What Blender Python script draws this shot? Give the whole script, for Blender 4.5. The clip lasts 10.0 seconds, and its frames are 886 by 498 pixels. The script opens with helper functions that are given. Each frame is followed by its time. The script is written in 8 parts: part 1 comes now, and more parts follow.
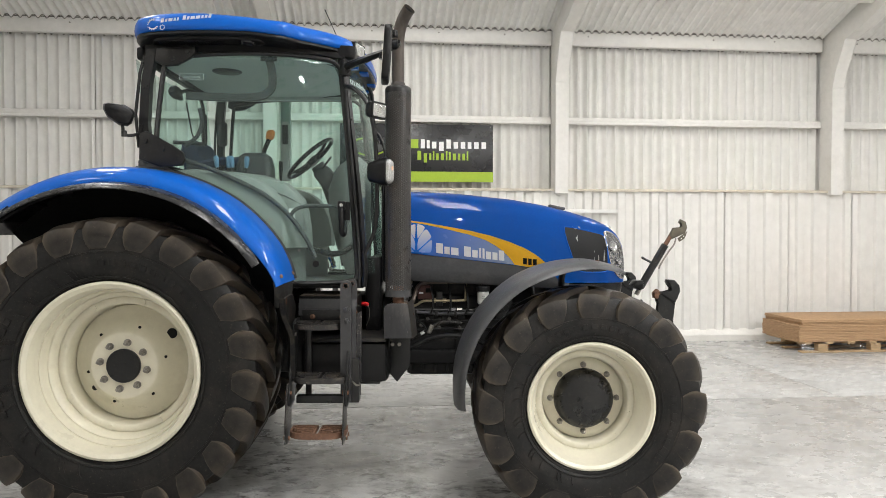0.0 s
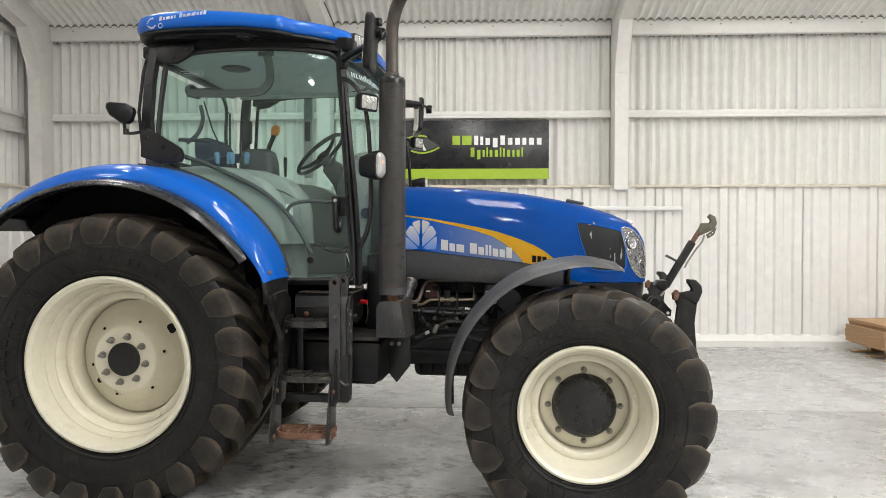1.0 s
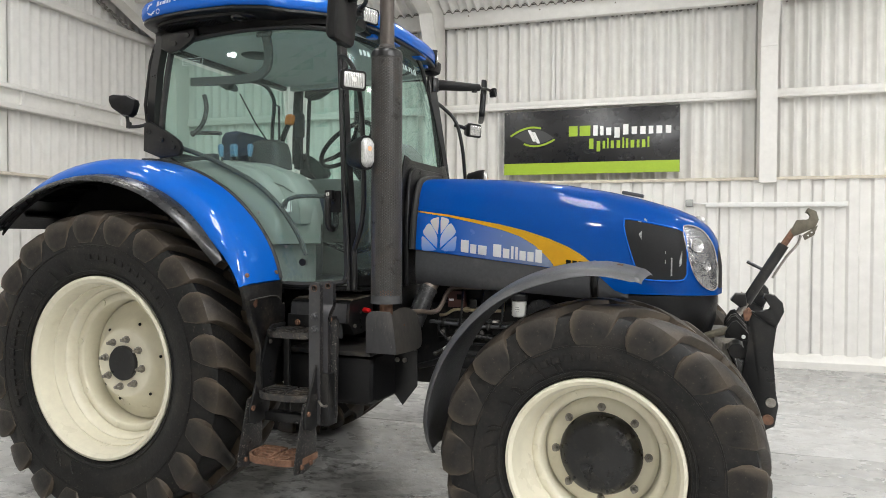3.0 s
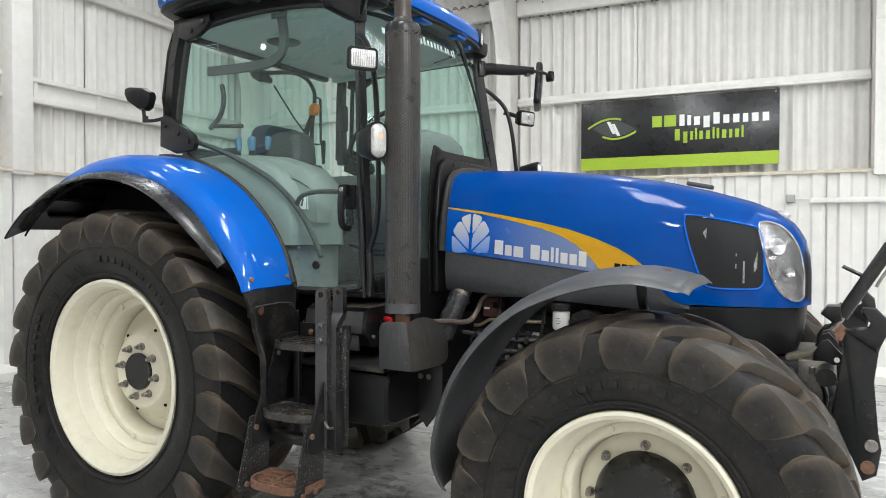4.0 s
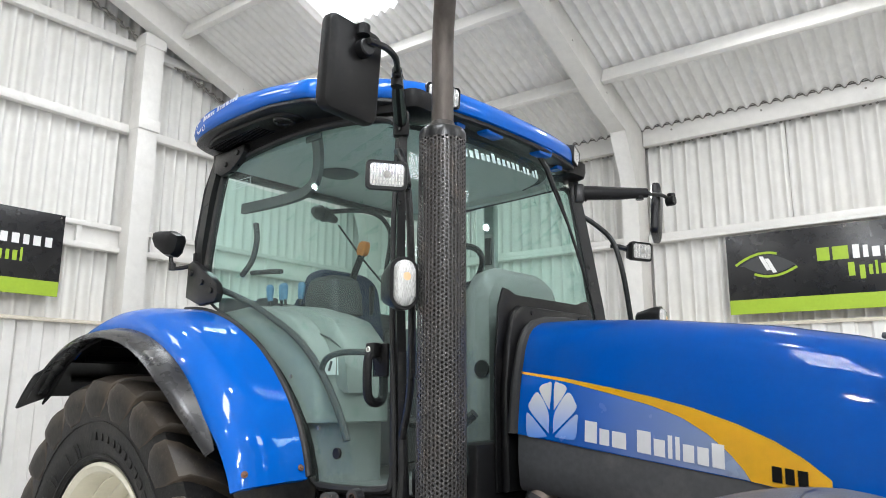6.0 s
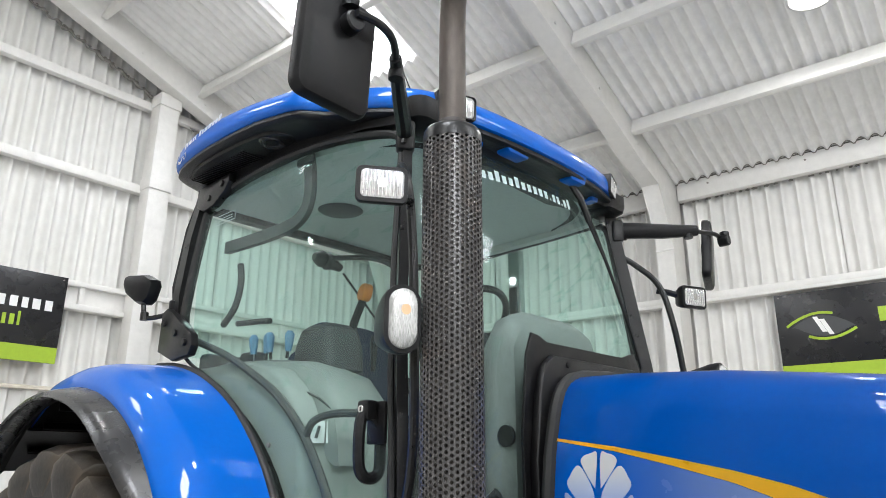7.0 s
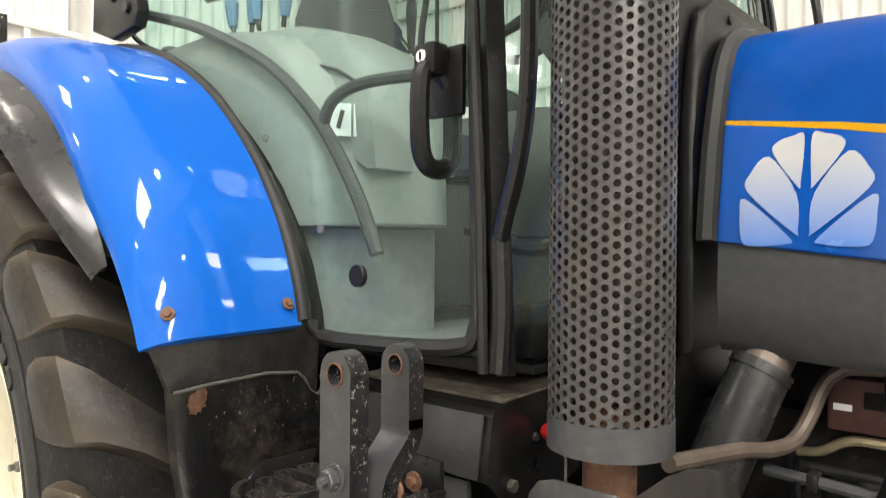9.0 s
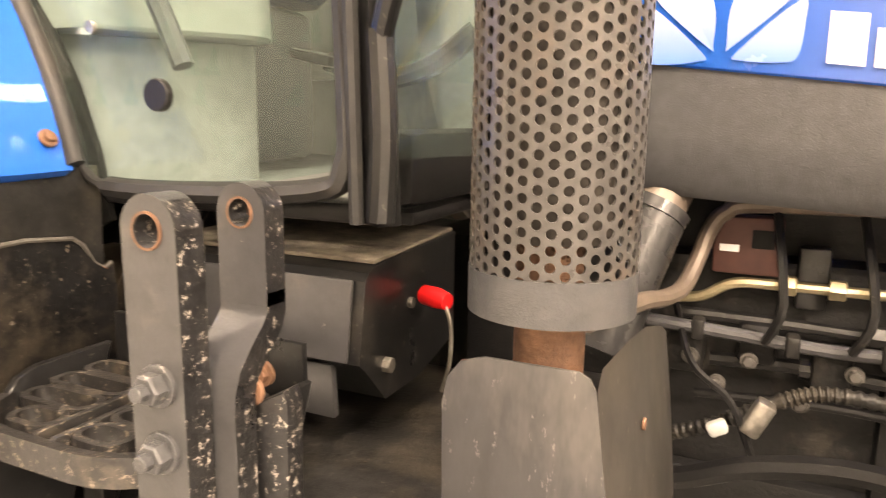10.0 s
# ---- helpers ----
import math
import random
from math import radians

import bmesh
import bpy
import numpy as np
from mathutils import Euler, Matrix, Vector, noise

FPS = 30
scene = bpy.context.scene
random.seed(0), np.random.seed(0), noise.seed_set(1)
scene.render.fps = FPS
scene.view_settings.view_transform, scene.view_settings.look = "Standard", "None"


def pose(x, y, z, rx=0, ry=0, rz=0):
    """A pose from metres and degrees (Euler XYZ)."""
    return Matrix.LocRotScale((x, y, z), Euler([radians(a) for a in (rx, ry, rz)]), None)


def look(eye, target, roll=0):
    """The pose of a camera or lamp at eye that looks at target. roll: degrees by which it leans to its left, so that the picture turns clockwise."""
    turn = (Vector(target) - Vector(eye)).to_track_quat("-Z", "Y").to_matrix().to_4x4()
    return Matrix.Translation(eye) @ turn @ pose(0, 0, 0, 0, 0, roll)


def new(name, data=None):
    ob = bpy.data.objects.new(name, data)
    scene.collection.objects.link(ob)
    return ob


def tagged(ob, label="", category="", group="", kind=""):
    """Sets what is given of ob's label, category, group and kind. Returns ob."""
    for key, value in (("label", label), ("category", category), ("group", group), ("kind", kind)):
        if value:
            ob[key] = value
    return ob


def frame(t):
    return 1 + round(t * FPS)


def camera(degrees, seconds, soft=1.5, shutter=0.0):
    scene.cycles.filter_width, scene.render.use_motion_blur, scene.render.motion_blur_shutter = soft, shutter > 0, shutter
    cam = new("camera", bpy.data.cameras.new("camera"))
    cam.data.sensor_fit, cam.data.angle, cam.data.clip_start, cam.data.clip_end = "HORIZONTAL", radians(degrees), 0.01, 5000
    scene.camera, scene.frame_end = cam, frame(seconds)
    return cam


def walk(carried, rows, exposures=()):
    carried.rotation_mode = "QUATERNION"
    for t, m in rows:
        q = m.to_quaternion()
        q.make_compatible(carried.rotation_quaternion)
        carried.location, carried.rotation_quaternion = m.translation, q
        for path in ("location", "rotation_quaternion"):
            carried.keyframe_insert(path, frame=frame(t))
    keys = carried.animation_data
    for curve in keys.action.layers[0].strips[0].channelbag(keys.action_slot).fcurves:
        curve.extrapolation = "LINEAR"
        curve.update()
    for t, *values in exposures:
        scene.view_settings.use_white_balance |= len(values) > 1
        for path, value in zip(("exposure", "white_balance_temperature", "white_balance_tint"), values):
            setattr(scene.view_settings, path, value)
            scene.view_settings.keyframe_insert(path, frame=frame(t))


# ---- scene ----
cam = camera(64.7, 10.0, 0.3, 0.2)
PATH = [
    (0, (1.809, -5.1, 1.557), (1.841, -3.1, 1.522), 0.0),
    (0.5, (2.12, -5.041, 1.544), (2.006, -3.045, 1.508), 0.1),
    (1, (2.385, -4.896, 1.533), (2.15, -2.91, 1.498), 0.0),
    (1.5, (2.679, -4.734, 1.521), (2.342, -2.763, 1.486), -0.0),
    (2, (2.893, -4.557, 1.525), (2.435, -2.61, 1.491), 0.0),
    (2.5, (3.032, -4.277, 1.527), (2.435, -2.368, 1.493), 0.0),
    (2.7, (3.085, -4.178, 1.534), (2.434, -2.287, 1.498), 0.15),
    (3.8, (3.285, -3.573, 1.515), (2.348, -1.806, 1.486), 0.1),
    (4, (3.282, -3.453, 1.526), (2.3, -1.711, 1.493), 0.1),
    (4.5, (3.27, -3.156, 1.561), (2.2, -1.466, 1.534), 0.1),
    (5, (3.278, -2.911, 1.594), (2.125, -1.277, 1.631), 0.1),
    (5.5, (3.208, -2.694, 1.61), (1.944, -1.163, 1.849), 0.1),
    (6, (3.073, -2.502, 1.632), (1.775, -1.03, 2.012), 0.2),
    (6.2, (3.010, -2.407, 1.637), (1.707, -0.949, 2.066), 0.1),
    (7.3, (2.651, -2.015, 1.597), (1.327, -0.648, 2.210), 0.35),
    (7.5, (2.562, -1.971, 1.587), (1.234, -0.608, 2.206), 0.4),
    (8, (2.380, -1.846, 1.533), (1.039, -0.475, 2.100), 0.5),
    (8.5, (2.186, -1.724, 1.475), (0.815, -0.294, 1.751), 0.7),
    (9, (2.043, -1.638, 1.443), (0.695, -0.16, 1.439), 0.5),
    (9.5, (1.894, -1.57, 1.408), (0.665, -0.01, 1.174), 0.5),
    (10, (1.781, -1.47, 1.368), (0.958, 0.316, 1.003), 0.8),
]
EXPOSURE = [(0.0, 0.02, 6450, 10), (2.5, 0.04, 6400, 10), (4.5, 0.26, 6050, 8), (6.0, 0.30, 6050, 10), (7.5, 0.22, 6050, 10), (8.0, 0.15, 6050, 10), (8.5, 0.34, 6200, 10), (9.0, 0.80, 6900, 10), (9.5, 1.50, 8500, 18), (10.0, 2.08, 9500, 21)]
walk(cam, [(t, look(eye, target, roll)) for t, eye, target, roll in PATH], EXPOSURE)

# ---- world and light ----
TURN = 4.5                                    # the shed stands turned against the tractor
SHED = pose(0, 0, 0, 0, 0, TURN)

world = bpy.data.worlds.new("sky")
world.use_nodes = True
scene.world = world
sky = world.node_tree.nodes.new("ShaderNodeTexSky")
sky.sky_type = "NISHITA"
sky.sun_disc = False
sky.sun_elevation = radians(40)
sky.sun_rotation = radians(200)
world.node_tree.links.new(sky.outputs[0], world.node_tree.nodes["Background"].inputs[0])
world.node_tree.nodes["Background"].inputs[1].default_value = 0.12

EAVE, SLOPE, RIDGE = 4.66, 0.352, -1.3        # wall line, rise of the roof, line of the ridge
def roof_z(v):
    """The height of the roof sheets over the line v."""
    return 4.72 + SLOPE * (EAVE - v) if v > RIDGE else 4.72 + SLOPE * (EAVE - RIDGE) - SLOPE * (RIDGE - v)


def area(name, m, sx, sy, watts, colour, shape="RECTANGLE"):
    data = bpy.data.lights.new(name, "AREA")
    data.shape, data.size, data.energy, data.color = shape, sx, watts, colour
    if shape == "RECTANGLE":
        data.size_y = sy
    ob = new(name, data)
    ob.matrix_world = m
    return ob


DAY, LED = (1.0, 0.99, 0.975), (1.0, 0.965, 0.90)
FALL = math.degrees(math.atan(SLOPE))
# roof lights: u centre, v centre, width, length along the slope; those at u 6.2 and 10.3 are unseen
# The two at v -5.4 are added to brighten the tractor's near side.
ROOF_LIGHTS = [(-2.0, 1.30, 0.92, 2.2), (6.2, 1.30, 0.92, 2.2), (-3.3, -3.6, 0.92, 1.0), (2.1, -3.4, 0.92, 2.0), (6.2, -5.4, 0.92, 2.6), (10.3, -5.4, 0.92, 2.6), (10.3, 1.3, 0.92, 2.2)]
for u, v, w, l in ROOF_LIGHTS:
    tilt = -FALL if v > RIDGE else FALL
    area("daylight", SHED @ pose(u, v, roof_z(v) - 0.05, tilt), w - 0.04, l - 0.04, (64 if v > RIDGE else 135 if v > -4 else 230) * l / 2.2 * (0.9 if u < 0 < v else 0.45 if u < 0 else 1.0), DAY)
# round lamps under the roof
# One is in view, two show mirrored in the glass; the rest are added.
BAY_LAMPS = [(1.9, 2.95), (1.9, -1.3), (6.1, 2.95), (6.1, -1.3), (-2.2, -1.3), (1.9, -5.6), (6.1, -5.6), (-3.7, -5.2)]
for u, v in BAY_LAMPS:
    area("lamp_light", SHED @ pose(u, v, roof_z(v) - 0.335), 0.28, 0, 30, LED, "DISK")

# ---- materials ----
def material(name, colour, rough=0.5, metal=0.0, grain=0.06, scale=40, stain=0.0, stain_colour=(0.2, 0.15, 0.1), stain_scale=3.0, stain_at=0.55, bump=0.0, bump_scale=120,
             coat=0.0, spec=0.5, wear=0.0, wear_colour=(0.5, 0.5, 0.5), wear_at=0.62, soft=0.1, rough_vary=0.08, stretch=(1, 1, 1), emit=0.0):
    """A worn surface: fine grain in the colour, stains of their own shape, small scratches and relief."""
    m = bpy.data.materials.new(name)
    m.use_nodes = True
    nt = m.node_tree
    n, l = nt.nodes, nt.links
    p = n["Principled BSDF"]
    co = n.new("ShaderNodeTexCoord")
    mp = n.new("ShaderNodeMapping")
    mp.inputs["Scale"].default_value = stretch
    l.new(co.outputs["Object"], mp.inputs[0])
    src = mp.outputs[0]

    def noise_tex(s, detail=4, rough_=0.6):
        t = n.new("ShaderNodeTexNoise")
        t.inputs["Scale"].default_value, t.inputs["Detail"].default_value, t.inputs["Roughness"].default_value = s, detail, rough_
        l.new(src, t.inputs["Vector"])
        return t

    def ramp(fac, lo, hi):
        r = n.new("ShaderNodeMapRange")
        r.inputs["From Min"].default_value, r.inputs["From Max"].default_value = lo, hi
        l.new(fac, r.inputs["Value"])
        return r.outputs[0]

    def blend(fac, a, b, mode="MIX"):
        x = n.new("ShaderNodeMix")
        x.data_type, x.blend_type = "RGBA", mode
        if isinstance(fac, float):
            x.inputs[0].default_value = fac
        else:
            l.new(fac, x.inputs[0])
        for k, c in ((6, a), (7, b)):
            if isinstance(c, tuple):
                x.inputs[k].default_value = (*c, 1)
            else:
                l.new(c, x.inputs[k])
        return x.outputs[2]

    g = noise_tex(scale)
    dark = tuple(c * (1 - grain * 2.2) for c in colour)
    light = tuple(min(1, c * (1 + grain * 1.6)) for c in colour)
    out = blend(ramp(g.outputs[0], 0.3, 0.7), dark, light)
    g2 = noise_tex(scale * 0.07, 3)
    out = blend(ramp(g2.outputs[0], 0.35, 0.7), out, blend(0.5, out, tuple(c * (1 - grain) for c in colour)))
    if stain > 0:
        s = noise_tex(stain_scale, 6, 0.7)
        k = ramp(s.outputs[0], stain_at, stain_at + soft)
        mul = n.new("ShaderNodeMath")
        mul.operation = "MULTIPLY"
        mul.inputs[1].default_value = stain
        l.new(k, mul.inputs[0])
        out = blend(mul.outputs[0], out, stain_colour)
    if wear > 0:
        w = noise_tex(stain_scale * 14, 5, 0.75)
        k = ramp(w.outputs[0], wear_at, wear_at + 0.06)
        mul = n.new("ShaderNodeMath")
        mul.operation = "MULTIPLY"
        mul.inputs[1].default_value = wear
        l.new(k, mul.inputs[0])
        out = blend(mul.outputs[0], out, wear_colour)
    l.new(out, p.inputs["Base Color"])
    r = n.new("ShaderNodeMapRange")
    r.inputs["To Min"].default_value, r.inputs["To Max"].default_value = max(0, rough - rough_vary), min(1, rough + rough_vary)
    l.new(noise_tex(scale * 0.2, 5).outputs[0], r.inputs["Value"])
    l.new(r.outputs[0], p.inputs["Roughness"])
    p.inputs["Metallic"].default_value = metal
    p.inputs["Specular IOR Level"].default_value = spec
    p.inputs["Coat Weight"].default_value = coat
    p.inputs["Coat Roughness"].default_value = 0.04
    if emit > 0:
        p.inputs["Emission Color"].default_value = (*colour, 1)
        p.inputs["Emission Strength"].default_value = emit
    if bump > 0:
        b = n.new("ShaderNodeBump")
        b.inputs["Strength"].default_value, b.inputs["Distance"].default_value = 1.0, bump
        l.new(noise_tex(bump_scale, 5).outputs[0], b.inputs["Height"])
        l.new(b.outputs[0], p.inputs["Normal"])
    return m


def glass(name, colour, rough=0.0, ior=1.45, clear=0.0):
    """A thin tinted pane: see-through, with its own gloss; clear mixes in a pale haze that brightens it."""
    m = bpy.data.materials.new(name)
    m.use_nodes = True
    n, l = m.node_tree.nodes, m.node_tree.links
    n.remove(n["Principled BSDF"])
    t, g, w, x = n.new("ShaderNodeBsdfTransparent"), n.new("ShaderNodeBsdfGlossy"), n.new("ShaderNodeLayerWeight"), n.new("ShaderNodeMixShader")
    e, f = n.new("ShaderNodeMath"), n.new("ShaderNodeMath")
    e.operation, f.operation = "POWER", "MULTIPLY_ADD"
    w.inputs[0].default_value = 0.5
    e.inputs[1].default_value = 5.0
    f.inputs[1].default_value, f.inputs[2].default_value = 0.9, ((ior - 1) / (ior + 1)) ** 2
    l.new(w.outputs["Facing"], e.inputs[0])
    l.new(e.outputs[0], f.inputs[0])
    t.inputs[0].default_value = (*colour, 1)
    g.inputs["Roughness"].default_value = 0.015 + rough
    l.new(f.outputs[0], x.inputs[0])
    l.new(t.outputs[0], x.inputs[1])
    l.new(g.outputs[0], x.inputs[2])
    # Pale diffuse haze mixed in to brighten the pane.
    if clear > 0:
        d, y = n.new("ShaderNodeBsdfDiffuse"), n.new("ShaderNodeMixShader")
        d.inputs[0].default_value = (0.8, 0.9, 0.85, 1)
        y.inputs[0].default_value = clear
        l.new(x.outputs[0], y.inputs[1])
        l.new(d.outputs[0], y.inputs[2])
        x = y
    l.new(x.outputs[0], n["Material Output"].inputs[0])
    return m


WALL_PAINT = material("white wall paint", (0.78, 0.765, 0.73), 0.55, grain=0.03, scale=9, stain=0.35, stain_colour=(0.62, 0.59, 0.53), stain_scale=1.2, stain_at=0.55, soft=0.2, bump=0.004, bump_scale=60, wear=0.06, wear_colour=(0.5, 0.48, 0.44))
SHEET_PAINT = material("white painted sheet", (0.79, 0.777, 0.745), 0.5, grain=0.03, scale=7, stain=0.3, stain_colour=(0.66, 0.64, 0.58), stain_scale=0.9, stain_at=0.52, soft=0.22, bump=0.003, bump_scale=90)
ROOF_PAINT = material("white painted roof sheet", (0.92, 0.91, 0.885), 0.6, grain=0.035, scale=10, stain=0.3, stain_colour=(0.70, 0.68, 0.63), stain_scale=1.4, stain_at=0.52, soft=0.2, bump=0.003, bump_scale=70)
STEEL_PAINT = material("white painted steel and concrete", (0.80, 0.785, 0.75), 0.45, grain=0.025, scale=12, stain=0.25, stain_colour=(0.62, 0.6, 0.55), stain_scale=2.2, bump=0.002, bump_scale=50, wear=0.10, wear_colour=(0.42, 0.40, 0.36))
LEDGE = material("cream dusty ledge", (0.68, 0.62, 0.52), 0.8, grain=0.06, scale=14, stain=0.4, stain_colour=(0.55, 0.49, 0.4), stain_scale=5, bump=0.006)
FOAM_GREY = material("grey sealing foam", (0.30, 0.285, 0.26), 0.9, grain=0.25, scale=30, bump=0.01, bump_scale=60)
DUSTY = material("dust-covered dark steel", (0.15, 0.128, 0.10), 0.8, grain=0.3, scale=30, stain=0.6, stain_colour=(0.05, 0.046, 0.042), stain_scale=7, bump=0.002, bump_scale=120)
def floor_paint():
    """Grey floor paint, worn and scuffed; oily black scuffs, densest round the tractor, also deepen its shade."""
    m = material("grey painted concrete", (0.50, 0.497, 0.486), 0.28, grain=0.05, scale=16, stain=0.75, stain_colour=(0.31, 0.305, 0.295), stain_scale=0.8, stain_at=0.54, soft=0.16, bump=0.003, bump_scale=25, wear=0.8, wear_colour=(0.20, 0.195, 0.185), rough_vary=0.2, stretch=(0.9, 1.2, 1.0))
    n, l = m.node_tree.nodes, m.node_tree.links
    p = n["Principled BSDF"]
    base = p.inputs["Base Color"].links[0].from_socket
    co = n.new("ShaderNodeNewGeometry")

    def calc(op, a, b):
        x = n.new("ShaderNodeMath")
        x.operation, x.use_clamp = op, op in ("MULTIPLY", "ADD")
        for k, q in ((0, a), (1, b)):
            if isinstance(q, (int, float)):
                x.inputs[k].default_value = q
            else:
                l.new(q, x.inputs[k])
        return x.outputs[0]

    def spots(scale, lo, hi, stretch):
        mp, t, r = n.new("ShaderNodeMapping"), n.new("ShaderNodeTexNoise"), n.new("ShaderNodeMapRange")
        mp.inputs["Scale"].default_value = stretch
        t.inputs["Scale"].default_value, t.inputs["Detail"].default_value, t.inputs["Roughness"].default_value = scale, 7, 0.68
        l.new(co.outputs["Position"], mp.inputs[0])
        l.new(mp.outputs[0], t.inputs["Vector"])
        r.inputs["From Min"].default_value, r.inputs["From Max"].default_value = lo, hi
        l.new(t.outputs[0], r.inputs["Value"])
        return r.outputs[0]

    # Scuffs thin out away from the tractor; its ground shade is partly painted in.
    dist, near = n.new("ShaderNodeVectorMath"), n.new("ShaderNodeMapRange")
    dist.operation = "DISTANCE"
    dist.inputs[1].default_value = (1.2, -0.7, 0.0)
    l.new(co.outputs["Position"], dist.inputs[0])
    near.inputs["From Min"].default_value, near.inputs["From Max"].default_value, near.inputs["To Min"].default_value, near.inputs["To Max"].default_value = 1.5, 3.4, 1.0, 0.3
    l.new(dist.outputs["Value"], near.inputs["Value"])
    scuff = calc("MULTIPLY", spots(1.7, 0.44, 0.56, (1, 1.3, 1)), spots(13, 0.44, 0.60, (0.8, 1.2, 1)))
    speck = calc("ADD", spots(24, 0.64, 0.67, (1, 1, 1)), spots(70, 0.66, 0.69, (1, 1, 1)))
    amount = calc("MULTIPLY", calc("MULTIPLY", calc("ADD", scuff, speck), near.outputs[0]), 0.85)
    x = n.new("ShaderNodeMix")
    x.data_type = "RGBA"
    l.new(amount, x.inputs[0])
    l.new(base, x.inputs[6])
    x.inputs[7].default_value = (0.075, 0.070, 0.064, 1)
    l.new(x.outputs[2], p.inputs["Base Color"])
    return m


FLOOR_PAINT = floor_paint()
DARK_LINE = material("dark joint filler and eave shade", (0.12, 0.11, 0.10), 0.8)
ROOF_GLOW = material("daylit translucent sheet", (1.0, 0.99, 0.97), 0.5, grain=0.01, emit=2.2)
LAMP_GLOW = material("lit lamp diffuser", (1.0, 0.965, 0.90), 0.5, grain=0.01, emit=6.0)
SIGN_BLACK = material("black sign board", (0.012, 0.012, 0.014), 0.28, grain=0.05, scale=30)
SIGN_GREEN = material("lime green print", (0.36, 0.52, 0.03), 0.4, grain=0.03)
SIGN_WHITE = material("white print", (0.85, 0.85, 0.84), 0.4, grain=0.02)
SIGN_GREY = material("dark grey print", (0.055, 0.057, 0.06), 0.4, grain=0.03)
BLUE = material("glossy blue paint", (0.001, 0.101, 0.485), 0.45, grain=0.02, scale=60, coat=0.65, spec=0.08, rough_vary=0.05, stain=0.10, stain_colour=(0.01, 0.11, 0.5), stain_scale=2.5)
CREAM = material("cream wheel paint", (0.74, 0.70, 0.56), 0.30, grain=0.025, scale=25, stain=0.35, stain_colour=(0.58, 0.52, 0.38), stain_scale=3.0, stain_at=0.55, wear=0.06, wear_colour=(0.28, 0.2, 0.13), coat=0.3)
RUBBER = material("dusty black tyre rubber", (0.0080, 0.0077, 0.0075), 0.50, spec=0.32, grain=0.3, scale=60, stain=0.55, stain_colour=(0.040, 0.034, 0.027), stain_scale=4.5, stain_at=0.50, soft=0.22, bump=0.0014, bump_scale=90, wear=0.40, wear_at=0.60, wear_colour=(0.105, 0.085, 0.064))
def dusty_edges(m, colour, lo, hi, amount):
    """Dry dust that clings to the worn edges of moulded rubber."""
    n, l = m.node_tree.nodes, m.node_tree.links
    p = n["Principled BSDF"]
    base = p.inputs["Base Color"].links[0].from_socket
    geo, mr, t, k, x = n.new("ShaderNodeNewGeometry"), n.new("ShaderNodeMapRange"), n.new("ShaderNodeTexNoise"), n.new("ShaderNodeMath"), n.new("ShaderNodeMix")
    mr.inputs["From Min"].default_value, mr.inputs["From Max"].default_value, mr.inputs["To Max"].default_value = lo, hi, amount * 1.7
    l.new(geo.outputs["Pointiness"], mr.inputs["Value"])
    t.inputs["Scale"].default_value, t.inputs["Detail"].default_value = 7.0, 6
    l.new(geo.outputs["Position"], t.inputs["Vector"])
    k.operation, k.use_clamp = "MULTIPLY", True
    l.new(mr.outputs[0], k.inputs[0])
    l.new(t.outputs[0], k.inputs[1])
    x.data_type = "RGBA"
    l.new(k.outputs[0], x.inputs[0])
    l.new(base, x.inputs[6])
    x.inputs[7].default_value = (*colour, 1)
    l.new(x.outputs[2], p.inputs["Base Color"])
    return m


TREAD = dusty_edges(material("dust-browned tyre tread", (0.0105, 0.0096, 0.0090), 0.46, spec=0.40, grain=0.35, scale=50, stain=0.7, stain_colour=(0.046, 0.037, 0.028), stain_scale=5.0, stain_at=0.47, soft=0.26, bump=0.0016, bump_scale=60, wear=0.40, wear_at=0.61, wear_colour=(0.15, 0.115, 0.08)), (0.15, 0.115, 0.08), 0.525, 0.60, 0.65)
HUB_BLACK = material("oily black hub paint", (0.012, 0.012, 0.0125), 0.30, spec=0.5, grain=0.2, scale=50, stain=0.55, stain_colour=(0.05, 0.043, 0.036), stain_scale=14, stain_at=0.54, bump=0.0012, bump_scale=60, wear=0.4, wear_colour=(0.12, 0.10, 0.085), rough_vary=0.18)
BLACK_PLASTIC = material("black plastic", (0.0075, 0.0075, 0.008), 0.33, grain=0.12, scale=70, spec=0.26, stain=0.25, stain_colour=(0.032, 0.029, 0.026), stain_scale=6, bump=0.0006, bump_scale=400)
SCUFFED = material("scratched dark grey plate", (0.033, 0.033, 0.035), 0.33, grain=0.12, scale=50, stain=0.4, stain_colour=(0.12, 0.11, 0.10), stain_scale=5, wear=0.5, wear_colour=(0.24, 0.22, 0.20), stretch=(1, 1, 0.35))
GREY_PLASTIC = material("faded grey-black plastic", (0.066, 0.067, 0.070), 0.40, grain=0.10, scale=50, stain=0.35, stain_colour=(0.11, 0.105, 0.10), stain_scale=4, bump=0.0006, bump_scale=400)
DARK_GREY = material("dark grey plastic", (0.050, 0.051, 0.054), 0.40, grain=0.10, scale=50, stain=0.35, stain_colour=(0.11, 0.105, 0.10), stain_scale=4, bump=0.0006, bump_scale=400)
BLACK_PAINT = material("black painted steel", (0.0105, 0.0106, 0.011), 0.30, spec=0.44, grain=0.14, scale=60, stain=0.32, stain_colour=(0.055, 0.048, 0.04), stain_scale=5, wear=0.35, wear_colour=(0.20, 0.175, 0.15), bump=0.0003, bump_scale=200)
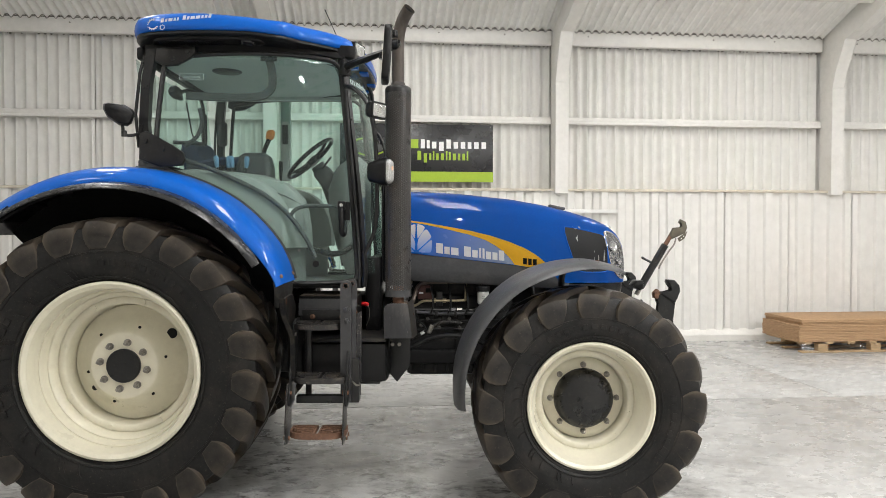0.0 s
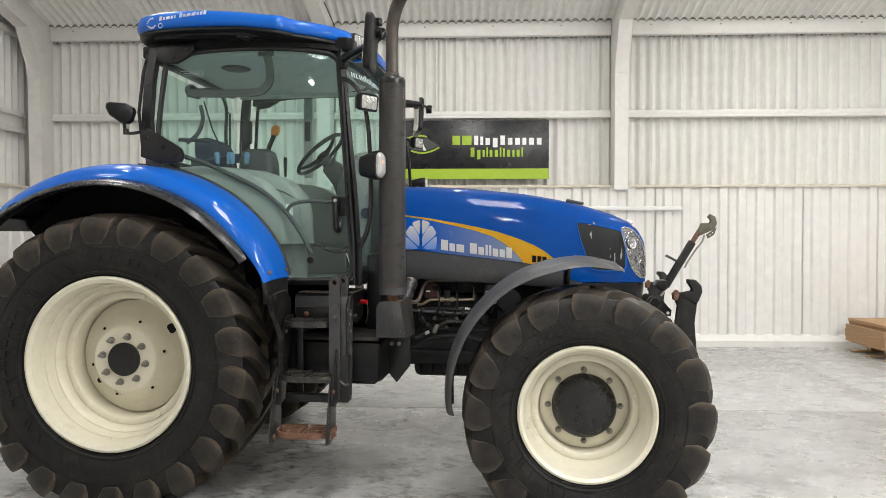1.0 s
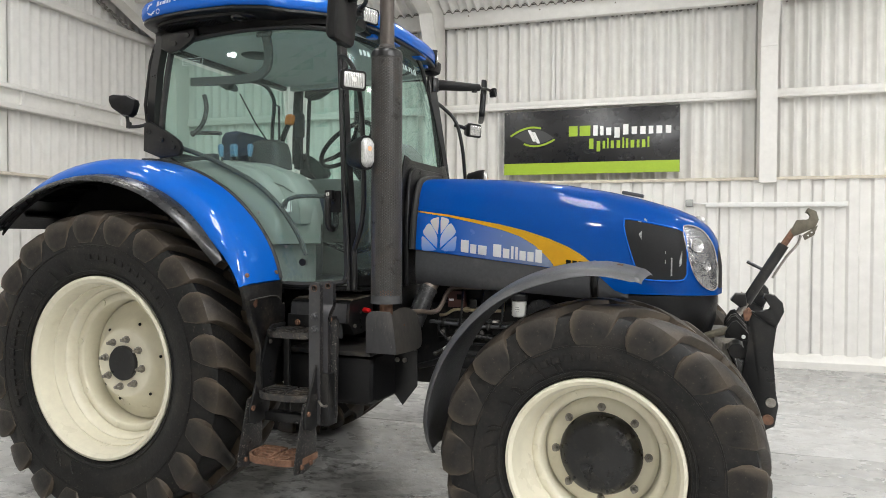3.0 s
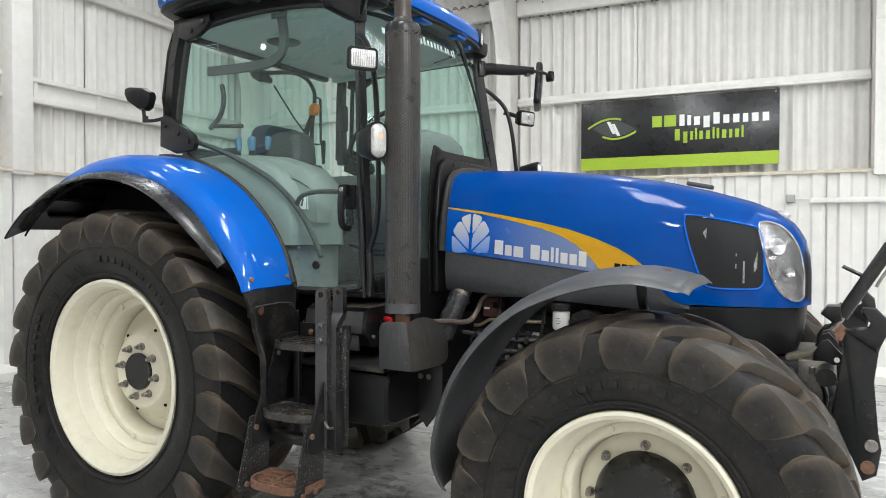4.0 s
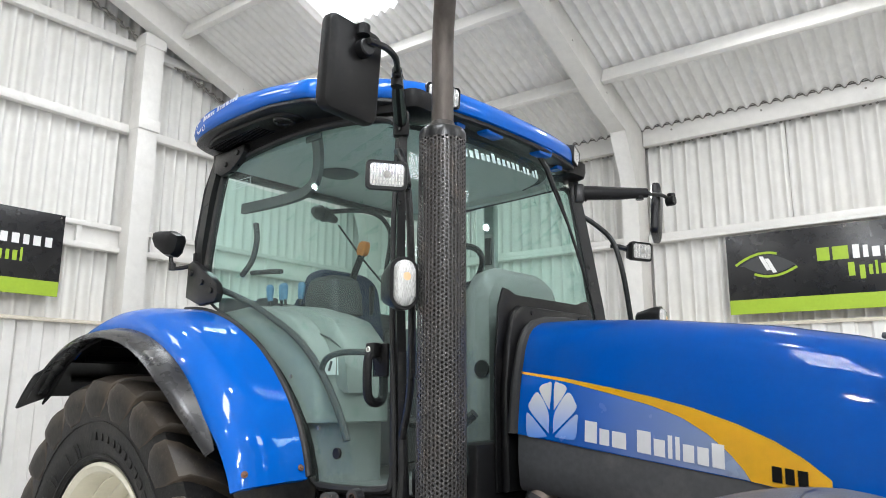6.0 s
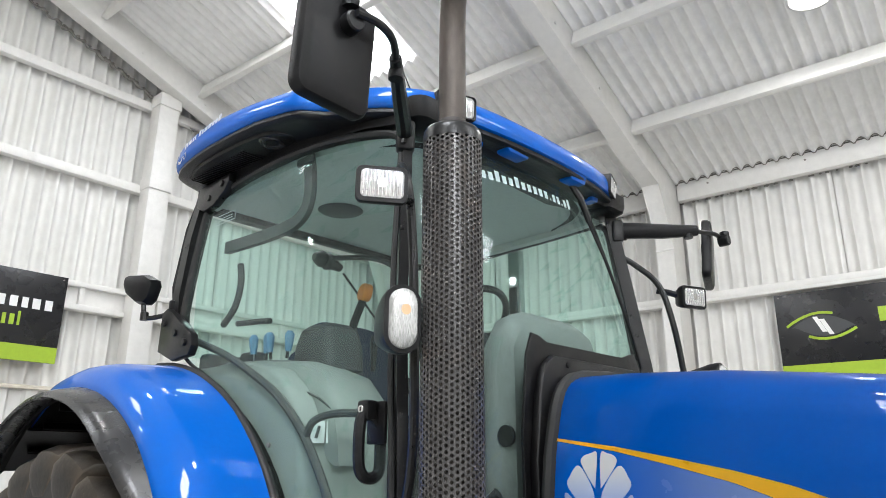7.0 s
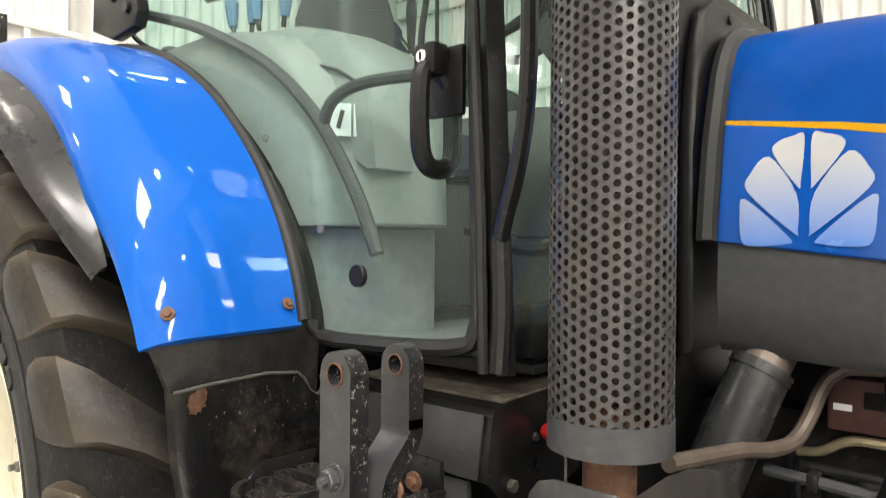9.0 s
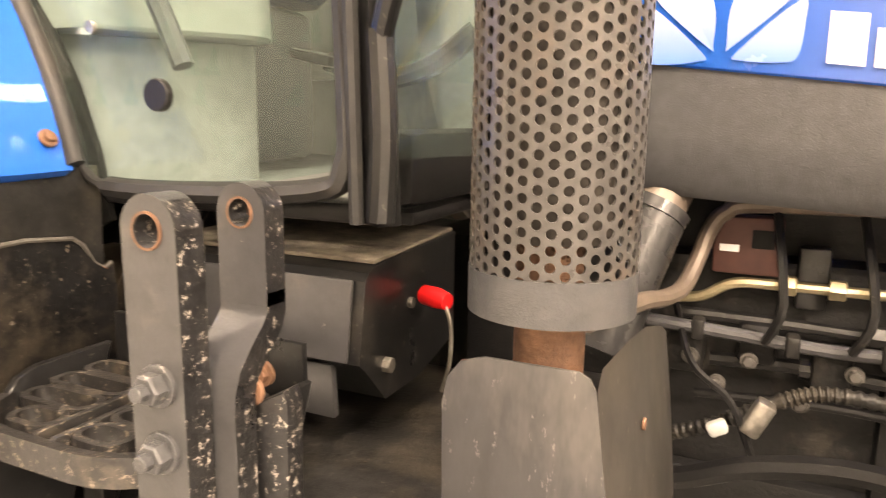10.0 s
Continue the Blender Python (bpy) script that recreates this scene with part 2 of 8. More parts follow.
CHIPPED = material("chipped dark grey paint", (0.056, 0.057, 0.060), 0.33, grain=0.14, scale=60, stain=0.35, stain_colour=(0.10, 0.085, 0.07), stain_scale=5, wear=0.85, wear_at=0.60, wear_colour=(0.38, 0.34, 0.30), bump=0.001, bump_scale=200)
LINER_BLACK = material("matt black liner", (0.0055, 0.0055, 0.0055), 0.8, spec=0.12, grain=0.2, scale=40, stain=0.4, stain_colour=(0.018, 0.015, 0.012), stain_scale=4)
DUSTY_BLACK = material("dusty black plastic", (0.016, 0.0155, 0.015), 0.45, spec=0.35, grain=0.25, scale=40, stain=0.7, stain_colour=(0.060, 0.050, 0.038), stain_scale=7, stain_at=0.48, soft=0.2, bump=0.001, bump_scale=120, wear=0.3, wear_colour=(0.16, 0.13, 0.10))
DUSTY_GREY = material("dust-browned grey plate", (0.075, 0.070, 0.064), 0.42, grain=0.15, scale=40, stain=0.5, stain_colour=(0.13, 0.112, 0.09), stain_scale=6, stain_at=0.48, soft=0.2, wear=0.5, wear_colour=(0.22, 0.19, 0.155), stretch=(1, 1, 0.5))
PLATE_BLACK = material("dusty black plate", (0.013, 0.013, 0.014), 0.38, spec=0.42, grain=0.2, scale=50, stain=0.8, stain_colour=(0.085, 0.070, 0.053), stain_scale=12, stain_at=0.49, soft=0.2, wear=0.7, wear_at=0.63, wear_colour=(0.24, 0.20, 0.16), bump=0.0006, bump_scale=150)
CHIPPED_BLACK = material("chipped black paint", (0.013, 0.013, 0.014), 0.30, grain=0.2, scale=60, stain=0.4, stain_colour=(0.05, 0.042, 0.034), stain_scale=8, wear=0.9, wear_at=0.575, wear_colour=(0.36, 0.32, 0.28), bump=0.001, bump_scale=200)
POST_GREY = material("smooth worn grey paint", (0.048, 0.048, 0.050), 0.30, grain=0.10, scale=40, stain=0.35, stain_colour=(0.12, 0.105, 0.09), stain_scale=6, wear=0.6, wear_at=0.68, wear_colour=(0.34, 0.30, 0.26), bump=0.0004, bump_scale=200)
RUST = material("worn rusty steel", (0.17, 0.085, 0.05), 0.75, grain=0.25, scale=50, stain=0.5, stain_colour=(0.09, 0.05, 0.035), stain_scale=9, bump=0.002, bump_scale=150)
STEEL = material("bare greasy steel", (0.33, 0.31, 0.28), 0.38, 0.85, grain=0.15, scale=60, stain=0.4, stain_colour=(0.12, 0.09, 0.06), stain_scale=12)
BRASS = material("brassy plated pipe", (0.52, 0.44, 0.29), 0.32, 0.8, grain=0.12, scale=50)
ENGINE = material("dark engine casting", (0.009, 0.009, 0.0095), 0.5, spec=0.3, grain=0.2, scale=40, stain=0.4, stain_colour=(0.07, 0.06, 0.05), stain_scale=7, bump=0.002, bump_scale=120)
BROWN_BOX = material("brown plastic housing", (0.085, 0.032, 0.026), 0.6, grain=0.1)
GUARD = material("black perforated guard", (0.058, 0.055, 0.053), 0.30, 0.0, grain=0.15, scale=70, stain=0.6, stain_colour=(0.085, 0.064, 0.05), stain_scale=5, stain_at=0.52)
SOOT = material("sooty brown steel", (0.050, 0.042, 0.036), 0.6, grain=0.3, scale=20, stain=0.5, stain_colour=(0.02, 0.018, 0.016), stain_scale=6)
FLARE = material("semi-gloss black plastic flare", (0.026, 0.026, 0.027), 0.27, grain=0.12, scale=70, stain=0.4, stain_colour=(0.06, 0.055, 0.05), stain_scale=5, rough_vary=0.1)
BROWN_PIPE = material("brown heat-stained pipe", (0.15, 0.118, 0.096), 0.45, 0.3, grain=0.12, scale=30, stain=0.4, stain_colour=(0.12, 0.075, 0.055), stain_scale=8)
PIPE = material("heat-dulled exhaust pipe", (0.20, 0.175, 0.155), 0.45, 0.6, grain=0.12, scale=30, stain=0.3, stain_colour=(0.12, 0.08, 0.06), stain_scale=8, stretch=(1, 1, 0.3))
YELLOW = material("yellow decal", (0.86, 0.48, 0.008), 0.3, grain=0.02, coat=0.6)
DECAL_WHITE = material("white decal", (0.86, 0.86, 0.86), 0.3, grain=0.02, coat=0.5)
# Used for print, and to paint the dark inside of holes and slots.
FLAT_BLACK = material("flat black print and hole fill", (0.006, 0.006, 0.006), 0.6, grain=0.02, spec=0.2)
DECAL_PALE = material("pale teal decal", (0.52, 0.66, 0.64), 0.5, grain=0.02)
RED = material("red plastic cap", (0.62, 0.012, 0.015), 0.4, grain=0.05)
ORANGE = material("orange plastic knob", (0.62, 0.20, 0.03), 0.4, grain=0.05)
LEVER_BLUE = material("grey-blue lever knob", (0.10, 0.22, 0.36), 0.4, grain=0.05)
TRIM_GREY = material("grey cab trim", (0.40, 0.41, 0.40), 0.6, grain=0.05, scale=50, bump=0.0005, bump_scale=400)
TRIM_LIGHT = material("pale grey cab trim", (0.27, 0.285, 0.27), 0.6, grain=0.05, scale=50, bump=0.0005, bump_scale=400)
LINING = material("pale grey roof lining", (0.62, 0.63, 0.61), 0.7, grain=0.05, scale=60, bump=0.0005, bump_scale=400)
TRIM_MID = material("mid grey cab trim", (0.20, 0.205, 0.20), 0.6, grain=0.08, scale=50, bump=0.0005, bump_scale=400)
TRIM_DARK = material("charcoal cab trim", (0.045, 0.046, 0.048), 0.55, grain=0.1, scale=50)
SEAT_CLOTH = material("dark blue seat cloth", (0.022, 0.035, 0.075), 0.9, grain=0.2, scale=160, bump=0.001, bump_scale=500)
CHROME = material("silver reflector", (0.85, 0.85, 0.85), 0.08, 1.0, grain=0.03)
MIRROR = material("mirror glass", (0.9, 0.9, 0.9), 0.01, 1.0, grain=0.0, rough_vary=0.0)
AMBER = material("pale amber lens", (0.72, 0.42, 0.24), 0.25, grain=0.05, spec=0.6)
LENS = material("ribbed clear lens", (0.66, 0.66, 0.64), 0.14, 0.45, grain=0.25, scale=60, spec=0.8, stretch=(1, 6, 1), bump=0.002, bump_scale=60)
LAMP_BACK = material("faceted silver lamp inside", (0.55, 0.55, 0.56), 0.16, 0.75, grain=0.2, scale=30, bump=0.006, bump_scale=22)
FILTER_WHITE = material("white filter can", (0.55, 0.55, 0.52), 0.35, grain=0.03)
BOARD = material("brown fibreboard", (0.46, 0.29, 0.16), 0.75, grain=0.08, scale=20, stain=0.3, stain_colour=(0.36, 0.22, 0.12), stain_scale=3, stretch=(1, 1, 6))
PINE = material("pale pallet pine", (0.55, 0.38, 0.21), 0.75, grain=0.15, scale=20, stretch=(0.3, 4, 4))
FILM = glass("clear stretch film", (0.93, 0.93, 0.93), 0.12)
CAB_GLASS = glass("green tinted cab glass", (0.755, 0.91, 0.865), 0.0, 1.5, 0.022)
CLEAR = glass("clear lamp glass", (0.95, 0.95, 0.95), 0.02)
PALE_THROUGH = material("pale patch for light through mesh", (0.5, 0.5, 0.48), 0.6, grain=0.4, scale=200)
GRILLE = material("black mesh", (0.010, 0.010, 0.011), 0.55, grain=0.3, scale=300)
LAMP_WHITE = material("white lamp housing", (0.8, 0.8, 0.78), 0.4, grain=0.02)
SEAL_RUBBER = material("black rubber seal", (0.014, 0.014, 0.014), 0.6, grain=0.1, scale=80, stain=0.3, stain_colour=(0.06, 0.05, 0.04), stain_scale=9)


def fade_blue(name):
    """A printed decal that fades from the hood's blue to silver-blue along its length."""
    m = material(name, (0.1, 0.2, 0.5), 0.25, grain=0.02, coat=0.8)
    n, l = m.node_tree.nodes, m.node_tree.links
    co, sep, mr, mix = n.new("ShaderNodeTexCoord"), n.new("ShaderNodeSeparateXYZ"), n.new("ShaderNodeMapRange"), n.new("ShaderNodeMix")
    mix.data_type = "RGBA"
    l.new(co.outputs["Object"], sep.inputs[0])
    l.new(sep.outputs[0], mr.inputs[0])
    mr.inputs["From Min"].default_value, mr.inputs["From Max"].default_value = 1.75, 2.42
    l.new(mr.outputs[0], mix.inputs[0])
    mix.inputs[6].default_value, mix.inputs[7].default_value = (0.002, 0.135, 0.61, 1), (0.36, 0.42, 0.56, 1)
    l.new(mix.outputs[2], n["Principled BSDF"].inputs["Base Color"])
    return m


DECAL_FADE = fade_blue("blue to silver decal")


def leaf_fade(name):
    """Silver print that runs out into the bonnet's blue towards its foot."""
    m = material(name, (0.5, 0.55, 0.65), 0.25, grain=0.02, coat=0.8)
    n, l = m.node_tree.nodes, m.node_tree.links
    co, sep, mr, mix = n.new("ShaderNodeTexCoord"), n.new("ShaderNodeSeparateXYZ"), n.new("ShaderNodeMapRange"), n.new("ShaderNodeMix")
    mix.data_type = "RGBA"
    l.new(co.outputs["Object"], sep.inputs[0])
    l.new(sep.outputs[2], mr.inputs[0])
    mr.inputs["From Min"].default_value, mr.inputs["From Max"].default_value = 1.425, 1.60
    l.new(mr.outputs[0], mix.inputs[0])
    mix.inputs[6].default_value, mix.inputs[7].default_value = (0.03, 0.17, 0.58, 1), (0.44, 0.45, 0.45, 1)
    l.new(mix.outputs[2], n["Principled BSDF"].inputs["Base Color"])
    return m


DECAL_LEAF = leaf_fade("silver leaf print")


# ---- building blocks ----
def part(name, bm, mat, parent=None, label="", flat=35, m=None):
    """Links a bmesh as one mesh object under a thing or a part."""
    me = bpy.data.meshes.new(name)
    bmesh.ops.recalc_face_normals(bm, faces=bm.faces)
    bm.to_mesh(me)
    bm.free()
    me.materials.append(mat)
    if flat:
        me.shade_smooth()
        me.set_sharp_from_angle(angle=radians(flat))
    ob = new(name, me)
    if parent:
        ob.parent = parent
    if m is not None:
        ob.matrix_basis = m
    return tagged(ob, label)


def sheet(name, verts, faces, mat, parent=None, label="", flat=35, m=None):
    """The same from plain lists of points and faces."""
    me = bpy.data.meshes.new(name)
    me.from_pydata(verts, [], faces)
    me.materials.append(mat)
    if flat:
        me.shade_smooth()
        me.set_sharp_from_angle(angle=radians(flat))
    ob = new(name, me)
    if parent:
        ob.parent = parent
    if m is not None:
        ob.matrix_basis = m
    return tagged(ob, label)


def thing(name, label, category, group="", m=None):
    ob = tagged(new(name), label, category, group)
    if m is not None:
        ob.matrix_world = m
    return ob


def box(bm, c, s, bevel=0.0, turn=None, seg=2):
    """A box with centre c and size s, its edges rounded by bevel, turned by Euler degrees about its centre."""
    m = Matrix.Translation(c) @ (pose(0, 0, 0, *turn) if turn else Matrix())
    r = bmesh.ops.create_cube(bm, size=1.0)
    vs = r["verts"]
    for v in vs:
        v.co = m @ Vector((v.co.x * s[0], v.co.y * s[1], v.co.z * s[2]))
    if bevel:
        es = list({e for v in vs for e in v.link_edges})
        bmesh.ops.bevel(bm, geom=es, offset=bevel, segments=seg, affect="EDGES", profile=0.5)
    return bm


def boxed(name, c, s, mat, parent=None, bevel=0.004, turn=None, label="", m=None):
    return part(name, box(bmesh.new(), c, s, bevel, turn), mat, parent, label, m=m)


def curve(pts, n=8, closed=False):
    """A smooth line through the points."""
    P = [Vector(p) for p in pts]
    k = len(P)
    out = []
    for i in range(k if closed else k - 1):
        a, b, c, d = (P[(i + j) % k] if closed else P[min(max(i + j, 0), k - 1)] for j in (-1, 0, 1, 2))
        for j in range(n):
            t = j / n
            out.append(0.5 * ((2 * b) + (c - a) * t + (2 * a - 5 * b + 4 * c - d) * t * t + (3 * b - a - 3 * c + d) * t ** 3))
    if not closed:
        out.append(P[-1])
    return out


def loft(bm, rings, closed=True, caps=True, loop=False):
    """Joins rings of points by faces."""
    R = [[bm.verts.new(p) for p in ring] for ring in rings]
    n = len(R[0])
    pairs = list(zip(R, R[1:])) + ([(R[-1], R[0])] if loop else [])
    for a, b in pairs:
        for i in range(n if closed else n - 1):
            j = (i + 1) % n
            bm.faces.new((a[i], a[j], b[j], b[i]))
    if caps and closed and not loop:
        bm.faces.new(R[0][::-1])
        bm.faces.new(R[-1])
    return bm


def tube(bm, pts, r, n=10, caps=True, flat=1.0, loop=False):
    """A round bar along the points; r may be a list."""
    P = [Vector(p) for p in pts]
    k = len(P)
    rings = []
    up = None
    for i, p in enumerate(P):
        if loop:
            d = (P[(i + 1) % k] - P[i - 1]).normalized()
        else:
            d = (P[min(i + 1, k - 1)] - P[max(i - 1, 0)]).normalized()
        if up is None:
            up = Vector((0, 0, 1)) if abs(d.z) < 0.9 else Vector((0, 1, 0))
        s = d.cross(up).normalized()
        up = s.cross(d).normalized()
        q = r[i] if isinstance(r, (list, tuple)) else r
        rings.append([p + s * (q * math.cos(a)) + up * (q * flat * math.sin(a)) for a in (2 * math.pi * j / n for j in range(n))])
    return loft(bm, rings, True, caps, loop)


def strip(bm, pts, side, w, h):
    """A flat bar of width w along the vector side and thickness h, along the points."""
    P = [Vector(p) for p in pts]
    S = Vector(side).normalized()
    rings = []
    for i, p in enumerate(P):
        d = (P[min(i + 1, len(P) - 1)] - P[max(i - 1, 0)]).normalized()
        up = S.cross(d).normalized()
        rings.append([p + S * (w * a) + up * (h * b) for a, b in ((-0.5, -0.5), (0.5, -0.5), (0.5, 0.5), (-0.5, 0.5))])
    return loft(bm, rings)


def spin(bm, prof, c, n=64, a0=0.0, a1=360.0, axis="y"):
    """Turns a profile of (radius, offset along the axis) about the axis through c."""
    full = abs(a1 - a0) >= 360
    rings = []
    for i in range(n if full else n + 1):
        a = radians(a0 + (a1 - a0) * i / n)
        ca, sa = math.cos(a), math.sin(a)
        if axis == "y":
            rings.append([(c[0] + r * ca, c[1] + o, c[2] + r * sa) for r, o in prof])
        elif axis == "z":
            rings.append([(c[0] + r * ca, c[1] + r * sa, c[2] + o) for r, o in prof])
        else:
            rings.append([(c[0] + o, c[1] + r * ca, c[2] + r * sa) for r, o in prof])
    return loft(bm, rings, False, False, full)


def disc(bm, c, r, h, n=20, axis="y", bevel=0.15):
    """A short round block, its rims rounded."""
    b = min(r, abs(h)) * bevel
    s = 1 if h > 0 else -1
    return spin(bm, [(0.0, 0), (r, 0), (r, h - s * b), (r - b, h), (0.0, h)], c, n, axis=axis)


def plate(bm, pts, lo, hi, axis="y", bevel=0.0):
    """An outline of 2D points drawn out along an axis from lo to hi."""
    def at(p, h):
        return {"y": (p[0], h, p[1]), "x": (h, p[0], p[1]), "z": (p[0], p[1], h)}[axis]
    a = [bm.verts.new(at(p, lo)) for p in pts]
    b = [bm.verts.new(at(p, hi)) for p in pts]
    f1, f2 = bm.faces.new(a), bm.faces.new(b[::-1])
    n = len(pts)
    for i in range(n):
        bm.faces.new((a[i], b[i], b[(i + 1) % n], a[(i + 1) % n]))
    if bevel:
        es = [e for e in list(f1.edges) + list(f2.edges)]
        bmesh.ops.bevel(bm, geom=es, offset=bevel, segments=2, affect="EDGES", profile=0.5)
    return bm


def rounded(x0, z0, x1, z1, r, n=5):
    """A rectangle's outline with round corners."""
    out = []
    for cx, cz, a in ((x1 - r, z1 - r, 0), (x0 + r, z1 - r, 90), (x0 + r, z0 + r, 180), (x1 - r, z0 + r, 270)):
        for i in range(n + 1):
            b = radians(a + 90 * i / n)
            out.append((cx + r * math.cos(b), cz + r * math.sin(b)))
    return out


def lerp(x, table):
    """A value read from rows of (x, value), joined by straight lines."""
    if x <= table[0][0]:
        return table[0][1]
    for (a, p), (b, q) in zip(table, table[1:]):
        if x <= b:
            return p + (q - p) * (x - a) / (b - a)
    return table[-1][1]


def structure(ob, label):
    return tagged(ob, label, kind="structure")

# ---- the shed ----
U0, U1, V0, V1 = -4.6, 14.0, -8.0, 5.13       # gable, far end, wall behind the walk, sheets of the long wall
POSTS = [-4.25, -0.08, 4.09, 8.34, 12.6]


def wave(a, b, pitch, depth, along, at, lo, hi, box_rib=0.0):
    """One profiled sheet: waves along u or v from a to b, standing from lo to hi (functions of the place along)."""
    if box_rib:
        ks, x = [], a
        while x < b:
            for f, d in ((0.0, 0.0), (0.42, 0.0), (0.52, depth), (0.90, depth)):
                if x + f * pitch <= b:
                    ks.append((x + f * pitch, d))
            x += pitch
        ks.append((b, 0.0))
    else:
        n = max(2, round((b - a) / pitch * 12))
        ks = []
        for i in range(n + 1):
            q = a + (b - a) * i / n
            k = 0.5 + 0.5 * math.sin(2 * math.pi * q / pitch)
            ks.append((q, depth * (k ** 1.8 - 0.4)))          # broad troughs, narrow crests
    verts, faces = [], []
    for s, d in ks:
        for z in (lo(s), hi(s)):
            verts.append((s, at - d, z) if along == "u" else (at + d, s, z))
    for i in range(len(ks) - 1):
        faces.append((2 * i, 2 * i + 1, 2 * i + 3, 2 * i + 2))
    return verts, faces


# floor: cast slabs with a thin joint between the strips
floor = structure(sheet("floor", [(U0 - 0.3, V0 - 0.3, -0.02), (U1, V0 - 0.3, -0.02), (U1, V1, -0.02), (U0 - 0.3, V1, -0.02)], [(0, 1, 2, 3)], DARK_LINE, m=SHED), "worn grey painted concrete floor with dark scuffs")
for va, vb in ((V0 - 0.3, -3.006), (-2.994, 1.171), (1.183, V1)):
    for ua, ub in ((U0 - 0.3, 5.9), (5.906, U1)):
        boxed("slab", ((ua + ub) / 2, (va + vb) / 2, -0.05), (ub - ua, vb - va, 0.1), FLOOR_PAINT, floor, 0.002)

# long wall: plinth, box-ribbed lower sheets, dusty ledge, corrugated upper sheets
wall_n = structure(boxed("wall_north", ((U0 + U1) / 2, V1 + 0.16, 2.6), (U1 - U0 + 0.6, 0.12, 5.2), WALL_PAINT, bevel=0, m=SHED), "white painted shed wall of ribbed and corrugated sheets")
prof = [(4.78, 0.0), (4.775, 0.085), (4.785, 0.10), (4.86, 0.165), (4.93, 0.18), (4.93, 0.0)]
part("plinth", plate(bmesh.new(), prof, U0, U1, "x"), STEEL_PAINT, wall_n, "white painted concrete plinth")
u = U0
while u < U1 - 0.1:
    e = min(u + 1.02, U1)
    sheet("lower_panel", *wave(u, e + 0.02, 0.255, 0.036, "u", 4.885, lambda s: 0.14, lambda s: 2.235, 1.0), SHEET_PAINT, wall_n, flat=25)
    u = e
part("ledge", plate(bmesh.new(), [(4.83, 2.225), (4.83, 2.245), (4.86, 2.262), (5.18, 2.275), (5.18, 2.225)], U0, U1, "x"), LEDGE, wall_n, "dusty cream ledge")
u, i = U0, 0
while u < U1 - 0.1:
    e = min(u + 1.022, U1)
    at = 5.135 - 0.006 * (i % 2)
    sheet("upper_panel", *wave(u, e - 0.005 if i % 4 == 1 else e + 0.012, 0.146, 0.066, "u", at, lambda s: 2.26, lambda s: 4.62), SHEET_PAINT, wall_n, flat=50)
    u, i = e, i + 1


def ragged(bm, pts, r, seed):
    """Lumps of sealing foam squeezed out along a line."""
    rnd = random.Random(seed)
    P = [Vector(p) for p in pts]
    for a, b in zip(P, P[1:]):
        n = max(1, int((b - a).length / 0.06))
        for k in range(n):
            if rnd.random() < 0.25:
                continue
            c = a.lerp(b, (k + rnd.random()) / n)
            res = bmesh.ops.create_icosphere(bm, subdivisions=1, radius=r * rnd.uniform(0.5, 1.1))
            for v in res["verts"]:
                v.co = c + Vector((v.co.x * rnd.uniform(0.9, 1.6), v.co.y, v.co.z * rnd.uniform(0.6, 1.0)))
    return bm


part("foam_seal", ragged(bmesh.new(), [(U0, 5.09, 4.395), (U1, 5.09, 4.395)], 0.018, 3), FOAM_GREY, wall_n, "lumpy grey sealing foam")

# gable wall
wall_w = structure(boxed("wall_west", (U0 - 0.16, (V0 + V1) / 2, 3.3), (0.12, V1 - V0 + 0.6, 6.9), WALL_PAINT, bevel=0, m=SHED), "white painted gable wall of corrugated sheets")
part("plinth", plate(bmesh.new(), [(U0 + 0.35, 0.0), (U0 + 0.355, 0.09), (U0 + 0.27, 0.165), (U0 + 0.2, 0.18), (U0 + 0.2, 0.0)], V0, 4.77, "y"), STEEL_PAINT, wall_w)
v = V0
while v < 4.78:
    e = min(v + 1.02, 4.86)
    sheet("lower_panel", *wave(v, e + 0.02, 0.255, 0.036, "v", U0 + 0.22, lambda s: 0.14, lambda s: 2.235, 1.0), SHEET_PAINT, wall_w, flat=25)
    v = e
part("ledge", plate(bmesh.new(), [(U0 + 0.30, 2.225), (U0 + 0.30, 2.245), (U0 + 0.26, 2.262), (U0 - 0.06, 2.275), (U0 - 0.06, 2.225)], V0, 4.83, "y"), LEDGE, wall_w)
v, i = V0, 0
while v < V1 - 0.1:
    e = min(v + 1.022, V1)
    for lo, hi in ((2.26, 5.62), (5.52, None)):
        at = U0 - 0.006 * (i % 2) - (0.012 if hi is None else 0)
        sheet("upper_panel", *wave(v, e - 0.005 if i % 4 == 1 else e + 0.012, 0.146, 0.066, "v", at, (lambda s, lo=lo: lo), (lambda s, hi=hi, lo=lo: max(lo, min(hi or 99, roof_z(s) - 0.05)))), SHEET_PAINT, wall_w, flat=50)
    v, i = e, i + 1
RAFTER_UNDER = 0.33                           # the frames' rafters reach this far under the sheets
part("foam_seal", ragged(bmesh.new(), [(U0 + 0.07, 4.4, roof_z(4.4) - 0.33), (U0 + 0.07, -1.3, roof_z(-1.3) - 0.33)], 0.028, 5), FOAM_GREY, wall_w)
for z, h in ((5.46, 0.10), (4.455, 0.10)):
    boxed("rail", (U0 + 0.075, -1.6, z), (0.09, 2 * 4.75 + 3.6 if z < 5 else 9.6, h), STEEL_PAINT, wall_w, 0.012)
for z, h in ((3.29, 0.055), (3.06, 0.06)):
    boxed("rail", (U0 + 0.085, -1.6, z), (0.11, 13.0, h), STEEL_PAINT, wall_w, 0.01)
